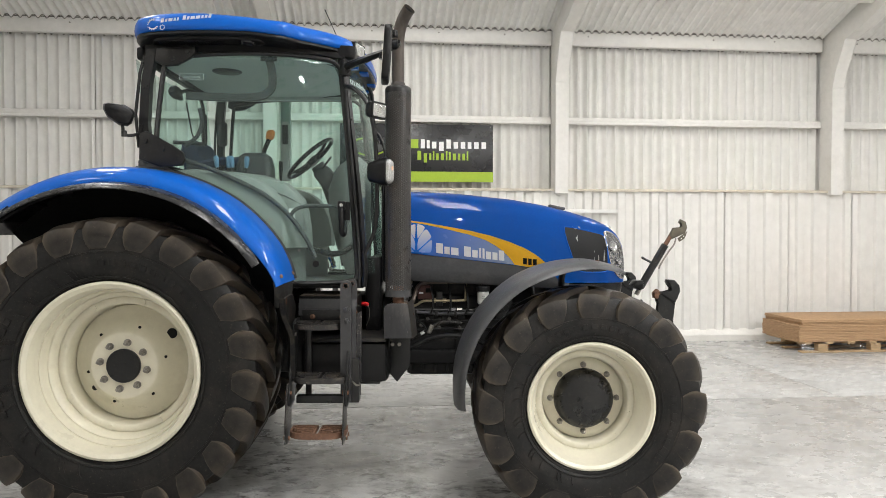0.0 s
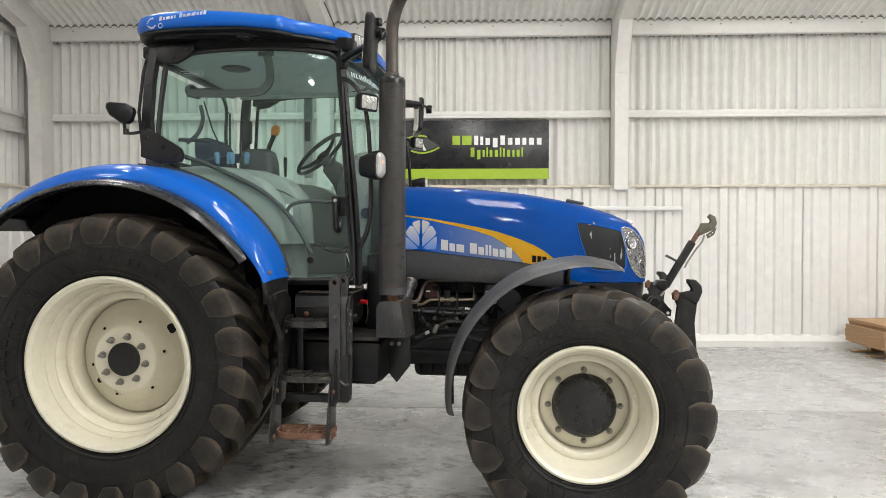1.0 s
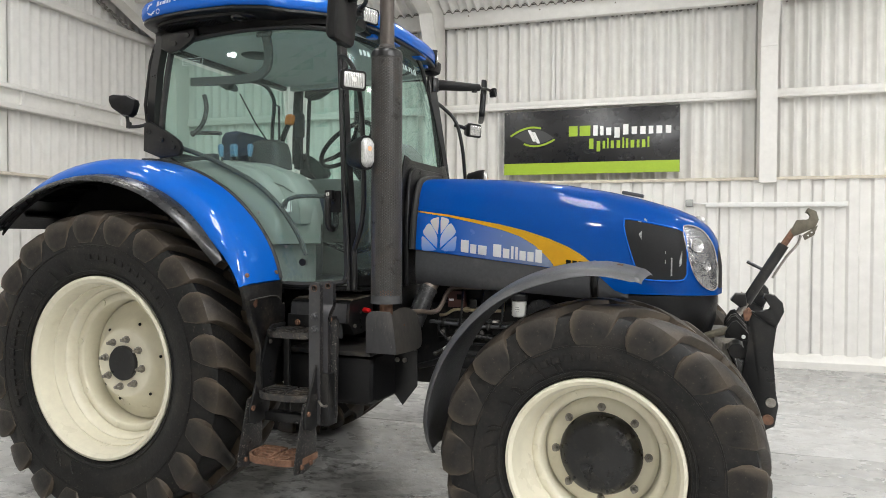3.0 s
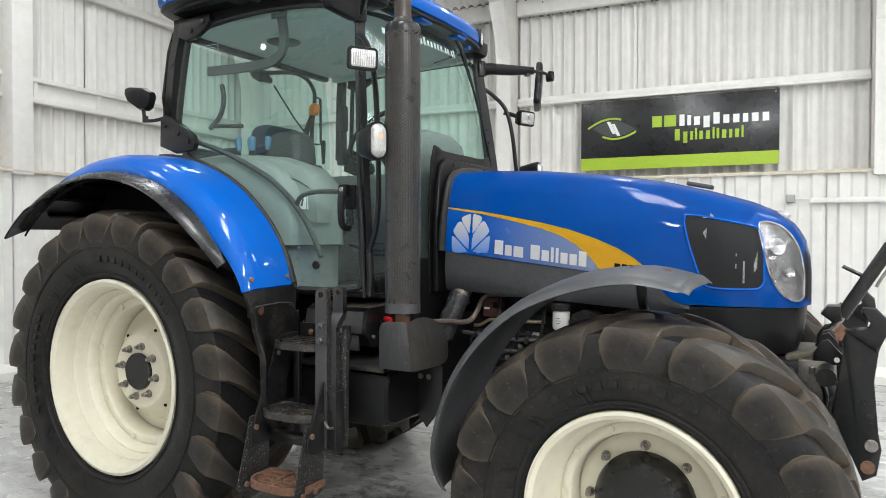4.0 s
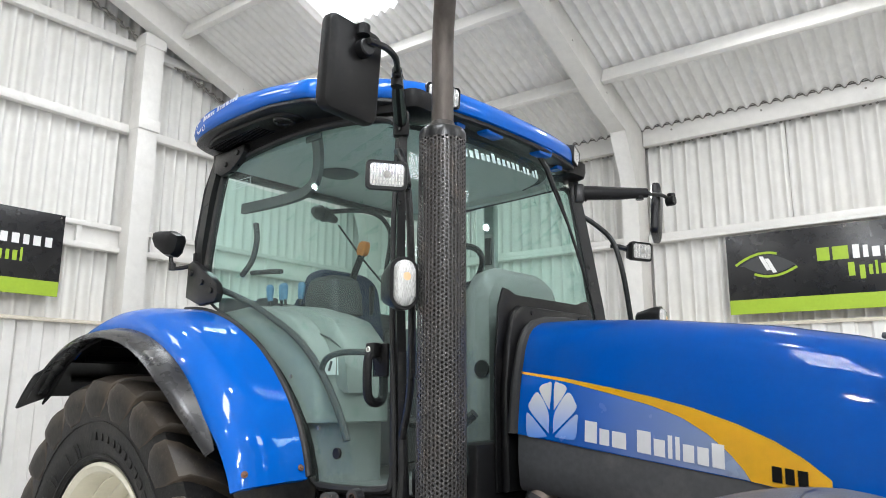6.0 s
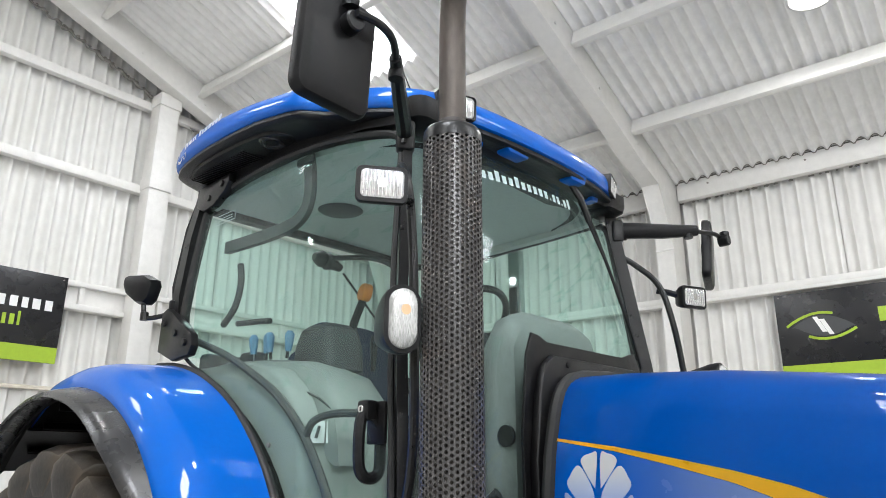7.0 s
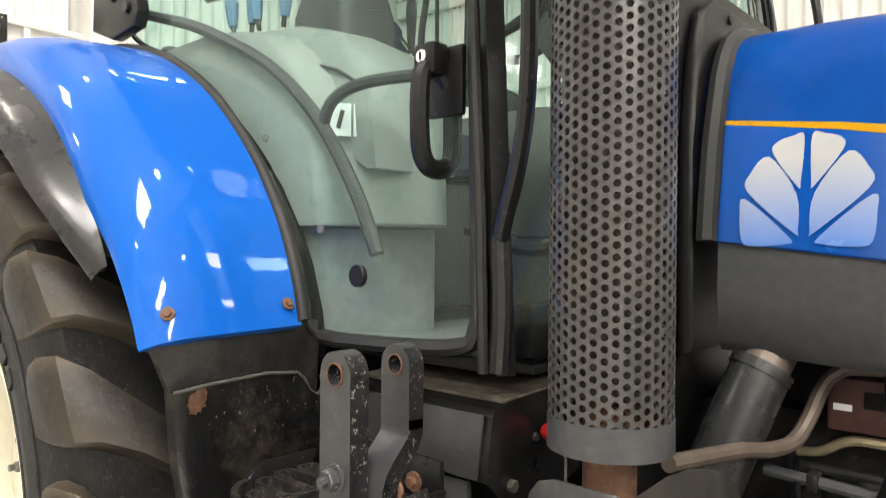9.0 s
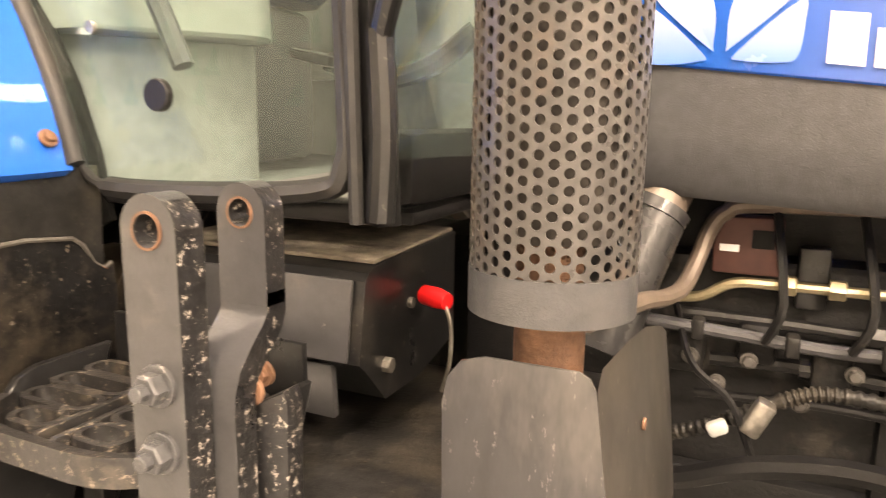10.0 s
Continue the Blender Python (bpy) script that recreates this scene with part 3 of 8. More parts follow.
boxed("rail_web", (U0 + 0.06, -1.6, 3.175), (0.03, 13.0, 0.2), STEEL_PAINT, wall_w, 0.0)
v = V0 + 0.4
while v < 4.7:
    boxed("rail_stiffener", (U0 + 0.085, v, 3.175), (0.07, 0.05, 0.18), STEEL_PAINT, wall_w, 0.004)
    v += 0.83

# other walls close the shed behind the walk
wall_s = structure(sheet("wall_south", *wave(U0, U1, 0.146, 0.05, "u", V0, lambda s: 0.0, lambda s: 4.8), SHEET_PAINT, m=SHED, flat=50), "white corrugated shed wall")
wall_e = structure(sheet("wall_east", *wave(V0, V1, 0.146, 0.05, "v", U1, lambda s: 0.0, lambda s: roof_z(s)), SHEET_PAINT, m=SHED, flat=50), "white corrugated gable wall")

# roof of corrugated sheets; clear sheets let the daylight in
verts, faces = [], []
def roof_wave(q):
    """Height of the roof sheets' waves: crests that hang down are narrower than the troughs."""
    return 0.048 * (0.4 - (0.5 + 0.5 * math.sin(2 * math.pi * q / 0.117)) ** 1.6)


def roof_patch(ua, ub, va, vb, lift):
    n = max(2, round((ub - ua) / 0.146 * 12))
    k = len(verts)
    for i in range(n + 1):
        u_ = ua + (ub - ua) * i / n
        d = roof_wave(u_) + lift
        for v_ in (va, vb):
            verts.append((u_, v_, roof_z(v_) + d))
    for i in range(n):
        faces.append((k + 2 * i, k + 2 * i + 1, k + 2 * i + 3, k + 2 * i + 2))


def clear_of(ua, ub, va, vb):
    return all(ub <= lu - lw / 2 + 0.01 or ua >= lu + lw / 2 - 0.01 or vb <= lv - ll / 2 * 0.943 + 0.01 or va >= lv + ll / 2 * 0.943 - 0.01 for lu, lv, lw, ll in ROOF_LIGHTS)


u, i = -4.8, 0
EDGES_N = [5.3, 4.0, 2.34, 0.26, RIDGE]
EDGES_S = [RIDGE, -2.457, -3.1285, -4.0715, -4.174, -4.343, -6.626, V0 - 0.2]
while u < U1:
    e = u + 0.92 if any(abs(u + 0.46 - r[0]) < 0.3 for r in ROOF_LIGHTS) else u + 1.022
    for r in ROOF_LIGHTS:
        if u < r[0] - 0.46 - 0.02 < e + 0.35:
            e = r[0] - 0.46
            break
    if e - u < 0.05:
        u = e
        continue
    for k, (a, b) in enumerate(list(zip(EDGES_N, EDGES_N[1:])) + list(zip(EDGES_S, EDGES_S[1:]))):
        if clear_of(u, e, min(a, b), max(a, b)):
            roof_patch(u - 0.03, e + 0.03, max(a, b) + (0.05 if b < a else 0), min(a, b), 0.006 * ((i + k) % 2))
    u, i = e, i + 1
ceiling = structure(sheet("ceiling", verts, faces, ROOF_PAINT, m=SHED, flat=50), "white painted corrugated roof sheets")
# Unseen cover added over the sheets to block sky light at their gaps.
deck = []
for va, vb in ((5.6, RIDGE), (RIDGE, V0 - 0.5)):
    deck += [(U0 - 0.5, va, roof_z(va) + 0.12), (U1 + 0.3, va, roof_z(va) + 0.12), (U1 + 0.3, vb, roof_z(vb) + 0.12), (U0 - 0.5, vb, roof_z(vb) + 0.12)]
structure(sheet("sky_block", deck, [(0, 1, 2, 3), (4, 5, 6, 7)], ROOF_PAINT, m=SHED), "unseen cover that keeps the sky out above the sheets")

# frames: posts with a kinked haunch, and rafters up to the ridge
frames = []
for i, u in enumerate(POSTS):
    f = structure(new("portal_frame"), "white painted portal frame")
    f.matrix_world = SHED
    z1 = 2.19
    pts = [(4.76, z1), (4.76, 3.80), (4.70, 4.02), (4.49, 4.46), (4.10, roof_z(4.10) - 0.36), (3.4, roof_z(3.4) - RAFTER_UNDER), (RIDGE, roof_z(RIDGE) - RAFTER_UNDER), (RIDGE, roof_z(RIDGE) + 0.02), (5.06, roof_z(5.06) + 0.02), (5.06, z1)]
    part("frame_leg", plate(bmesh.new(), pts, u - 0.095, u + 0.095, "x", 0.012), STEEL_PAINT, f)
    back = [(2 * RIDGE - a, b) for a, b in pts]
    part("frame_leg", plate(bmesh.new(), back, u - 0.095, u + 0.095, "x", 0.012), STEEL_PAINT, f)
    boxed("splice", (u, 4.765, 3.80), (0.20, 0.03, 0.02), STEEL_PAINT, f, 0.003)
    for v in (4.0, 3.2, 2.4, 1.6, 0.8):
        part("bolt", disc(bmesh.new(), (u + 0.095, v, roof_z(v) - 0.22), 0.014, 0.012, 8, "x"), STEEL_PAINT, f)
    frames.append(f)
# gable post
gp = structure(new("gable_post"), "white painted gable post")
gp.matrix_world = SHED
boxed("post_shaft", (-4.40, 1.26, 3.9), (0.20, 0.24, 3.4), STEEL_PAINT, gp, 0.012)
boxed("post_collar", (-4.39, 1.26, 4.50), (0.225, 0.265, 0.13), STEEL_PAINT, gp, 0.01)
boxed("post_collar", (-4.39, 1.26, 5.50), (0.225, 0.265, 0.13), STEEL_PAINT, gp, 0.01)

# purlins and rails between the frames
purlins = structure(new("purlins"), "white painted purlins and wall rails")
purlins.matrix_world = SHED
for ua, ub in [(U0, POSTS[0])] + list(zip(POSTS, POSTS[1:])) + [(POSTS[-1], U1)]:
    a, b = ua + 0.1, ub - 0.1
    if b - a < 0.2:
        continue
    for v in (3.90, 2.72, 1.54, 0.36, -0.82, -1.9, -3.1, -4.3, -5.5, -6.7):
        tilt = -FALL if v > RIDGE else FALL
        boxed("purlin", ((a + b) / 2, v, roof_z(v) - 0.115), (b - a, 0.07, 0.17), STEEL_PAINT, purlins, 0.012, (tilt, 0, 0))
    boxed("eave_beam", ((a + b) / 2, 5.02, 4.52), (b - a, 0.09, 0.25), STEEL_PAINT, purlins, 0.015)
    # Dark strip on the beam's face paints the shade under the roof sheets.
    boxed("eave_shade", ((a + b) / 2, 4.974, 4.606), (b - a, 0.006, 0.012), DARK_LINE, purlins, 0.0)
    boxed("wall_rail", ((a + b) / 2, 5.05, 3.25), (b - a, 0.10, 0.035), STEEL_PAINT, purlins, 0.008)
    boxed("wall_rail", ((a + b) / 2, 5.03, 3.30), (b - a, 0.05, 0.075), STEEL_PAINT, purlins, 0.015)
    k = a + 0.35
    while k < b:
        part("beam_bolt", disc(bmesh.new(), (k, 4.976, 4.53), 0.011, -0.012, 8, "y"), STEEL, purlins)
        k += 0.97
def scallops(pts, r, seed):
    """A bead of uneven thickness along the waves of the sheets, for squeezed-out foam and for the eave's shadow line.
    """
    rnd = random.Random(seed)
    return tube(bmesh.new(), pts, [r * rnd.uniform(0.45, 1.25) for _ in pts], 6)


n = int((U1 - U0) / 0.117 * 8)
# This grey bead stands in for the shadow line where sheets meet beam.
part("eave_line", scallops([(U0 + 0.117 * i / 8, 4.968, roof_z(4.968) + roof_wave(U0 + 0.117 * i / 8) - 0.006) for i in range(n)], 0.0065, 21), FOAM_GREY, purlins, "grey bead drawing the shadow line under the roof sheets", 60)
n = int((4.4 - RIDGE) / 0.146 * 8)
part("gable_foam", scallops([(U0 + 0.085, 4.4 - 0.146 * i / 8, roof_z(4.4 - 0.146 * i / 8) - 0.335 - 0.035 * abs(math.sin(math.pi * i / 8))) for i in range(n)], 0.019, 22), FOAM_GREY, purlins, "grey foam bead along the gable", 60)
# roof light sheets
# The added, unseen roof lights get a glowing sheet too.
for u, v, w, l in ROOF_LIGHTS:
    vv, ff = [], []
    n = 72
    for i in range(n + 1):
        uu = u - w / 2 + w * i / n
        for q in (v - l / 2 * 0.943, v + l / 2 * 0.943):
            vv.append((uu, q, roof_z(q) + roof_wave(uu)))
    for i in range(n):
        ff.append((2 * i, 2 * i + 1, 2 * i + 3, 2 * i + 2))
    tagged(sheet("roof_light", vv, ff, ROOF_GLOW, m=SHED, flat=50), "translucent white corrugated roof light sheet", "skylight", "roof lights", "structure")


def bay_lamp(u, v):
    z = roof_z(v)
    t = thing("ceiling_lamp", "round white lamp hanging under the roof", "lamp", "round lamps under the roof", SHED @ pose(u, v, z - 0.06))
    part("housing", spin(bmesh.new(), [(0.0, -0.04), (0.07, -0.05), (0.09, -0.16), (0.17, -0.20), (0.175, -0.265), (0.155, -0.265), (0.15, -0.21), (0.0, -0.205)], (0, 0, 0), 32, axis="z"), LAMP_WHITE, t)
    part("diffuser", spin(bmesh.new(), [(0.0, -0.262), (0.08, -0.258), (0.13, -0.248), (0.148, -0.235), (0.148, -0.225), (0.0, -0.225)], (0, 0, 0), 32, axis="z"), LAMP_GLOW, t, "lit white diffuser")
    part("hanger", tube(bmesh.new(), [(0, 0, -0.05), (0, 0, 0.06)], 0.008, 8), STEEL, t)


for u, v in BAY_LAMPS:
    bay_lamp(u, v)

# strip light and switch boxes on the lower wall
def strip_light(m):
    t = thing("strip_light", "slim white tube light fixed on the ribbed wall", "light", m=m)
    boxed("lamp_body", (0, 0, 0), (1.5, 0.055, 0.055), LAMP_WHITE, t, 0.012)
    boxed("end_cap", (0.755, 0, 0), (0.02, 0.062, 0.062), LAMP_WHITE, t, 0.006)
    boxed("end_cap", (-0.755, 0, 0), (0.02, 0.062, 0.062), LAMP_WHITE, t, 0.006)
    return t


def junction_box(m):
    t = thing("junction_box", "small grey electric box on the ribbed wall", "electric box", "boxes on the walls", m)
    boxed("case", (0, 0, 0), (0.085, 0.05, 0.085), GREY_PLASTIC, t, 0.008)
    boxed("lid", (0, -0.028, 0), (0.078, 0.008, 0.078), TRIM_GREY, t, 0.003)
    return t


tl = strip_light(SHED @ pose(4.17, 4.815, 1.93))
junction_box(SHED @ pose(3.22, 4.815, 1.955))
cab_ = structure(part("wall_conduit", tube(bmesh.new(), [(3.26, 4.83, 1.955), (3.36, 4.83, 1.95), (3.42, 4.83, 1.94)], 0.008, 8), LAMP_WHITE, m=SHED), "thin white conduit on the wall")


# name boards: bars stand for the lettering
def letter_bars(bm, x, z, cap, row, y, fill):
    """Bars for a line of print: row holds (advance, kind); c: capital or tall, x: low, d: low with a tail, t: half tall."""
    for adv, kind in row:
        lo, hi = {"c": (0, 1), "x": (0, 0.74), "d": (-0.27, 0.74), "t": (0, 0.9)}[kind]
        box(bm, (x + adv / 2, y, z + (lo + hi) / 2 * cap), (adv * fill, 0.003, (hi - lo) * cap), 0.0)
        x += adv


def lens(n=14):
    a = [(-0.24 + 0.48 * i / n, 0.105 * math.sin(math.pi * i / n) ** 0.9 - 0.012 + 0.03 * (0.5 - i / n)) for i in range(n + 1)]
    b = [(0.24 - 0.48 * i / n, -0.105 * math.sin(math.pi * i / n) ** 0.9 + 0.012 - 0.03 * (i / n - 0.5) * -1) for i in range(1, n)]
    return a, b


def name_board(m, w, h):
    t = thing("sign_board", "black wall sign with lime green band and white lettering", "sign", "signs on the walls", m)
    boxed("board", (w / 2, 0, h / 2), (w, 0.012, h), SIGN_BLACK, t, 0.001)
    s = w / 2.23
    boxed("green_band", (w / 2, -0.0085, 0.075 * s), (w - 0.004, 0.003, 0.148 * s), SIGN_GREEN, t, 0.0, label="lime green band along the lower edge")
    a, b = lens()
    c = (0.40 * s, 0.50 * s)
    body = [(c[0] + x * 1.12 * s, c[1] + z * 1.05 * s) for x, z in a + b]
    part("emblem", plate(bmesh.new(), body, -0.0095, -0.006), SIGN_GREY, t, "grey eye-shaped emblem")
    for row, sg in ((a, 1), (b, -1)):
        bm = bmesh.new()
        q = [(c[0] + x * 1.3 * s, c[1] + z * 1.2 * s + sg * 0.012 * s) for x, z in row]
        q = q[:10] if sg > 0 else q[:10]
        for (x0, z0), (x1, z1) in zip(q, q[1:]):
            box(bm, ((x0 + x1) / 2, -0.009, (z0 + z1) / 2), (math.hypot(x1 - x0, z1 - z0) * 1.1, 0.004, 0.024 * s), 0, (0, -math.degrees(math.atan2(z1 - z0, x1 - x0)), 0))
        part("emblem_edge", bm, SIGN_GREEN, t, "lime green emblem outline")
    bm = bmesh.new()
    for k in (-1, 1):
        pts = [(c[0] + (x + k * 0.028) * s, c[1] + (z - k * 0.014) * s) for x, z in ((-0.055, 0.075), (-0.015, 0.075), (0.055, -0.075), (0.015, -0.075))]
        plate(bm, pts, -0.0125, -0.008)
    part("emblem_slash", bm, SIGN_WHITE, t, "two white slanting bars")
    bm = bmesh.new()
    letter_bars(bm, 0.845 * s, 0.487 * s, 0.132 * s, [(0.135 * s, "c"), (0.165 * s, "c")], -0.0085, 0.82)
    part("lettering", bm, SIGN_GREEN, t, "green bars of lettering")
    bm = bmesh.new()
    letter_bars(bm, 1.150 * s, 0.487 * s, 0.132 * s, [(k * s, c) for k, c in ((0.092, "c"), (0.068, "t"), (0.103, "x"), (0.108, "d"), (0.107, "c"), (0.103, "x"), (0.107, "x"), (0.088, "x"), (0.112, "x"), (0.107, "x"))], -0.0085, 0.62)
    part("lettering", bm, SIGN_WHITE, t, "white bars of lettering")
    bm = bmesh.new()
    letter_bars(bm, 1.095 * s, 0.318 * s, 0.132 * s, [(k * 1.16 * s, c) for k, c in ((0.085, "c"), (0.070, "d"), (0.050, "x"), (0.035, "c"), (0.060, "x"), (0.070, "x"), (0.035, "c"), (0.045, "t"), (0.070, "x"), (0.050, "x"), (0.065, "x"), (0.035, "c"))], -0.0085, 0.55)
    part("lettering", bm, SIGN_GREEN, t, "thin green bars of lettering")
    for x in (0.04, w / 2, w - 0.04):
        part("screw", disc(bmesh.new(), (x, -0.006, h - 0.03), 0.008, -0.006, 8), STEEL, t)
    return t


name_board(SHED @ pose(0.878, 4.965, 2.357), 2.23, 0.838)
name_board(SHED @ pose(-4.44, -1.70, 2.48, 0, 0, 90), 2.23, 0.838)


# stack of boards on a pallet under film
def board_stack(m):
    t = thing("board_stack", "stack of brown fibreboard sheets on a wooden pallet", "boards", m=m)
    rnd = random.Random(11)
    z = 0.15
    for i in range(14):
        h = 0.022 if i < 10 else 0.02
        dx, dy = (rnd.uniform(-0.006, 0.006), rnd.uniform(-0.006, 0.006)) if i not in (10, 11) else (0.02, 0.01)
        boxed("board", (1.2 + dx + (0.03 if i > 9 else 0), 0.45 + dy, z + h / 2), (2.4, 0.9, h - 0.002), BOARD, t, 0.002)
        z += h
    return t


def pallet(m):
    t = thing("pallet", "pale pine pallet on the concrete floor", "pallet", m=m)
    for y in (0.06, 0.45, 0.84):
        boxed("bottom_board", (1.2, y, 0.012), (2.3, 0.1, 0.022), PINE, t, 0.003)
        for x in (0.35, 1.1, 1.85):
            boxed("block", (x, y, 0.071), (0.14, 0.1, 0.094), PINE, t, 0.003)
    for i in range(8):
        boxed("deck_board", (0.12 + i * 0.31, 0.45, 0.1345), (0.1, 0.92, 0.03), PINE, t, 0.003)
    return t


STACK = SHED @ pose(7.02, 3.60, 0)
board_stack(STACK)
pallet(STACK)
bm = bmesh.new()
rnd = random.Random(4)
rows = []
for j in range(4):
    rows.append([(-0.05 + 2.5 * i / 40, -0.02 - 0.05 * j + rnd.uniform(-0.02, 0.02), 0.16 - 0.05 * j + rnd.uniform(-0.012, 0.012)) for i in range(41)])
loft(bm, rows, False, False)
tagged(part("plastic_film", bm, FILM, m=STACK), "crumpled clear film hanging round the pallet", "plastic film")

# ---- the tractor: x ahead, rear axle over x = 0, its middle on y = 0 ----
tractor = thing("tractor", "blue farm tractor with cream wheels parked on the concrete floor", "tractor")
AX = 2.705                                    # wheelbase


def flatten(bm, c, side):
    """Lets the tyre stand on the floor with a flat foot and a slight bulge."""
    for v in bm.verts:
        if v.co.z < 0.16:
            k = (0.16 - v.co.z) / 0.16
            v.co.y = c[1] + (v.co.y - c[1]) * (1 + 0.05 * min(1, k))
        if v.co.z < 0.004:
            v.co.z = 0.004


def tyre(bm, c, R, rim, half, lug_h):
    """The carcass of an agricultural tyre, turned about the axle."""
    rc = R - lug_h
    prof = [(rim - 0.012, -half * 0.66), (rim + 0.012, -half * 0.80), (rim + 0.05, -half * 0.93), (rim + (rc - rim) * 0.42, -half), (rim + (rc - rim) * 0.66, -half * 0.985), (rc - 0.040, -half * 0.945), (rc - 0.012, -half * 0.875),
            (rc - 0.004, -half * 0.6), (rc, 0)]
    prof = prof + [(r, -o) for r, o in prof[-2::-1]]
    spin(bm, prof, c, 96)
    flatten(bm, c, 0)
    return bm


def sidewall_rings(c, R, rim, half, lug_h, parent):
    """Raised rings moulded on the side walls."""
    rc = R - lug_h
    for rr in (rim + 0.035, rim + 0.052, rim + (rc - rim) * 0.55):
        for s in (-1, 1):
            o = s * half * lerp(rr, [(rim + 0.012, 0.80), (rim + 0.05, 0.93), (rim + (rc - rim) * 0.42, 1.0), (rim + (rc - rim) * 0.66, 0.985)])
            bm = bmesh.new()
            spin(bm, [(rr - 0.005, o - s * 0.004), (rr - 0.003, o + s * 0.004), (rr + 0.003, o + s * 0.004), (rr + 0.005, o - s * 0.004)], c, 96)
            flatten(bm, c, 0)
            part("sidewall_ring", bm, RUBBER, parent, "", 40)


# along a lug, from low on the side wall over the shoulder to past the middle: depth under the crown, share of half the width, the way out (radial, sideways), height share, turn, width, share of the slanting section
LUG_PATH = ((0.134, 0.990, 0.10, 1.0, 0.08, 0.5, 0.95, 1.0), (0.108, 0.980, 0.20, 0.97, 0.30, 0.5, 1.30, 1.0), (0.074, 0.962, 0.36, 0.93, 0.62, 0.2, 1.56, 0.9), (0.042, 0.940, 0.55, 0.83, 0.84, -0.3, 1.66, 0.8), (0.018, 0.892, 0.80, 0.60, 0.98, -1.2, 1.60, 0.6),
            (0.007, 0.80, 0.96, 0.26, 1.0, -2.8, 1.30, 0.35), (0.004, 0.60, 1.0, 0.04, 1.0, -6.2, 0.96, 0.1), (0.001, 0.35, 1.0, 0.0, 1.0, -10.4, 0.84, 0.0), (0.0, 0.10, 1.0, 0.0, 1.0, -14.4, 0.80, 0.0), (0.0, -0.05, 1.0, 0.0, 0.92, -16.6, 0.86, 0.0))
SLANT = ((-0.56, -0.15), (-0.53, 0.10), (-0.48, 0.20), (0.02, 0.74), (0.28, 0.95), (0.42, 1.0), (0.49, 0.92), (0.515, 0.55), (0.54, -0.15))
UPRIGHT = ((-0.55, -0.15), (-0.505, 0.80), (-0.465, 0.97), (-0.20, 1.0), (0.10, 1.0), (0.30, 1.0), (0.465, 0.97), (0.505, 0.80), (0.55, -0.15))


def lug_mesh(bm, c, s, a0, R, half, lug_h, lug_w):
    """One curved tread lug: its end is a slanting facet on the shoulder, its middle an upright bar."""
    rc = R - lug_h
    rings = []
    for d, y, nr, ny, hk, turn, w, k in LUG_PATH:
        ang = a0 + turn * 0.875 / R
        ring = []
        for (t0, h0), (t1, h1) in zip(SLANT, UPRIGHT):
            t, h = t0 * k + t1 * (1 - k), (h0 * k + h1 * (1 - k)) * hk * lug_h
            r = rc - d + nr * h
            a = radians(ang + math.degrees(t * w * lug_w / R))
            ring.append((c[0] + r * math.cos(a), c[1] + s * (half * y + ny * h), c[2] + r * math.sin(a)))
        rings.append(ring)
    return loft(bm, rings)


def tread_lugs(c, tyre_ob, n_lugs, R, half, lug_h, lug_w, phase=0.0):
    """Lugs in two rows round the tyre; those at the foot are pressed flat."""
    for s in (-1, 1):
        shared = None
        for i in range(n_lugs):
            a0 = phase + 360.0 / n_lugs * (i + (0.5 if s > 0 else 0))
            if 232 < a0 % 360 < 298:
                bm = lug_mesh(bmesh.new(), c, s, a0, R, half, lug_h, lug_w)
                flatten(bm, c, 0)
                part("lug", bm, TREAD, tyre_ob, "", 30)
            elif shared is None:
                ob = part("lug", lug_mesh(bmesh.new(), (0, 0, 0), s, 0.0, R, half, lug_h, lug_w), TREAD, tyre_ob, "", 30, pose(*c, 0, -a0, 0))
                shared = ob.data
            else:
                ob = new("lug", shared)
                ob.parent = tyre_ob
                ob.matrix_basis = pose(*c, 0, -a0, 0)


def sidewall_marks(c, r, o, s, spans, parent, h=0.032, d=0.004):
    """Raised blocks in place of the moulded lettering: spans of angle, cut into short bars."""
    for a0, a1, n in spans:
        for i in range(n):
            a = radians(a0 + (a1 - a0) * (i + 0.5) / n)
            w = radians(abs(a1 - a0) / n) * r * 0.62
            part("raised_mark", box(bmesh.new(), (c[0] + r * math.cos(a), c[1] + s * o, c[2] + r * math.sin(a)), (h, d * 2, w), 0.001, (0, -math.degrees(a), 0), 1), RUBBER, parent)
    # thin curved ribs between bead and shoulder
    for i in range(18):
        a = radians(100 + 9 * i + (6 if i % 3 == 0 else 0))
        P = [(c[0] + q * r * math.cos(a + k), c[1] + s * o * y, c[2] + q * r * math.sin(a + k)) for q, k, y in ((0.875, 0.0, 0.985), (0.92, 0.012, 0.995), (0.96, 0.03, 1.003), (0.985, 0.055, 1.003))]
        part("sidewall_rib", tube(bmesh.new(), P, 0.0028, 5), RUBBER, parent)


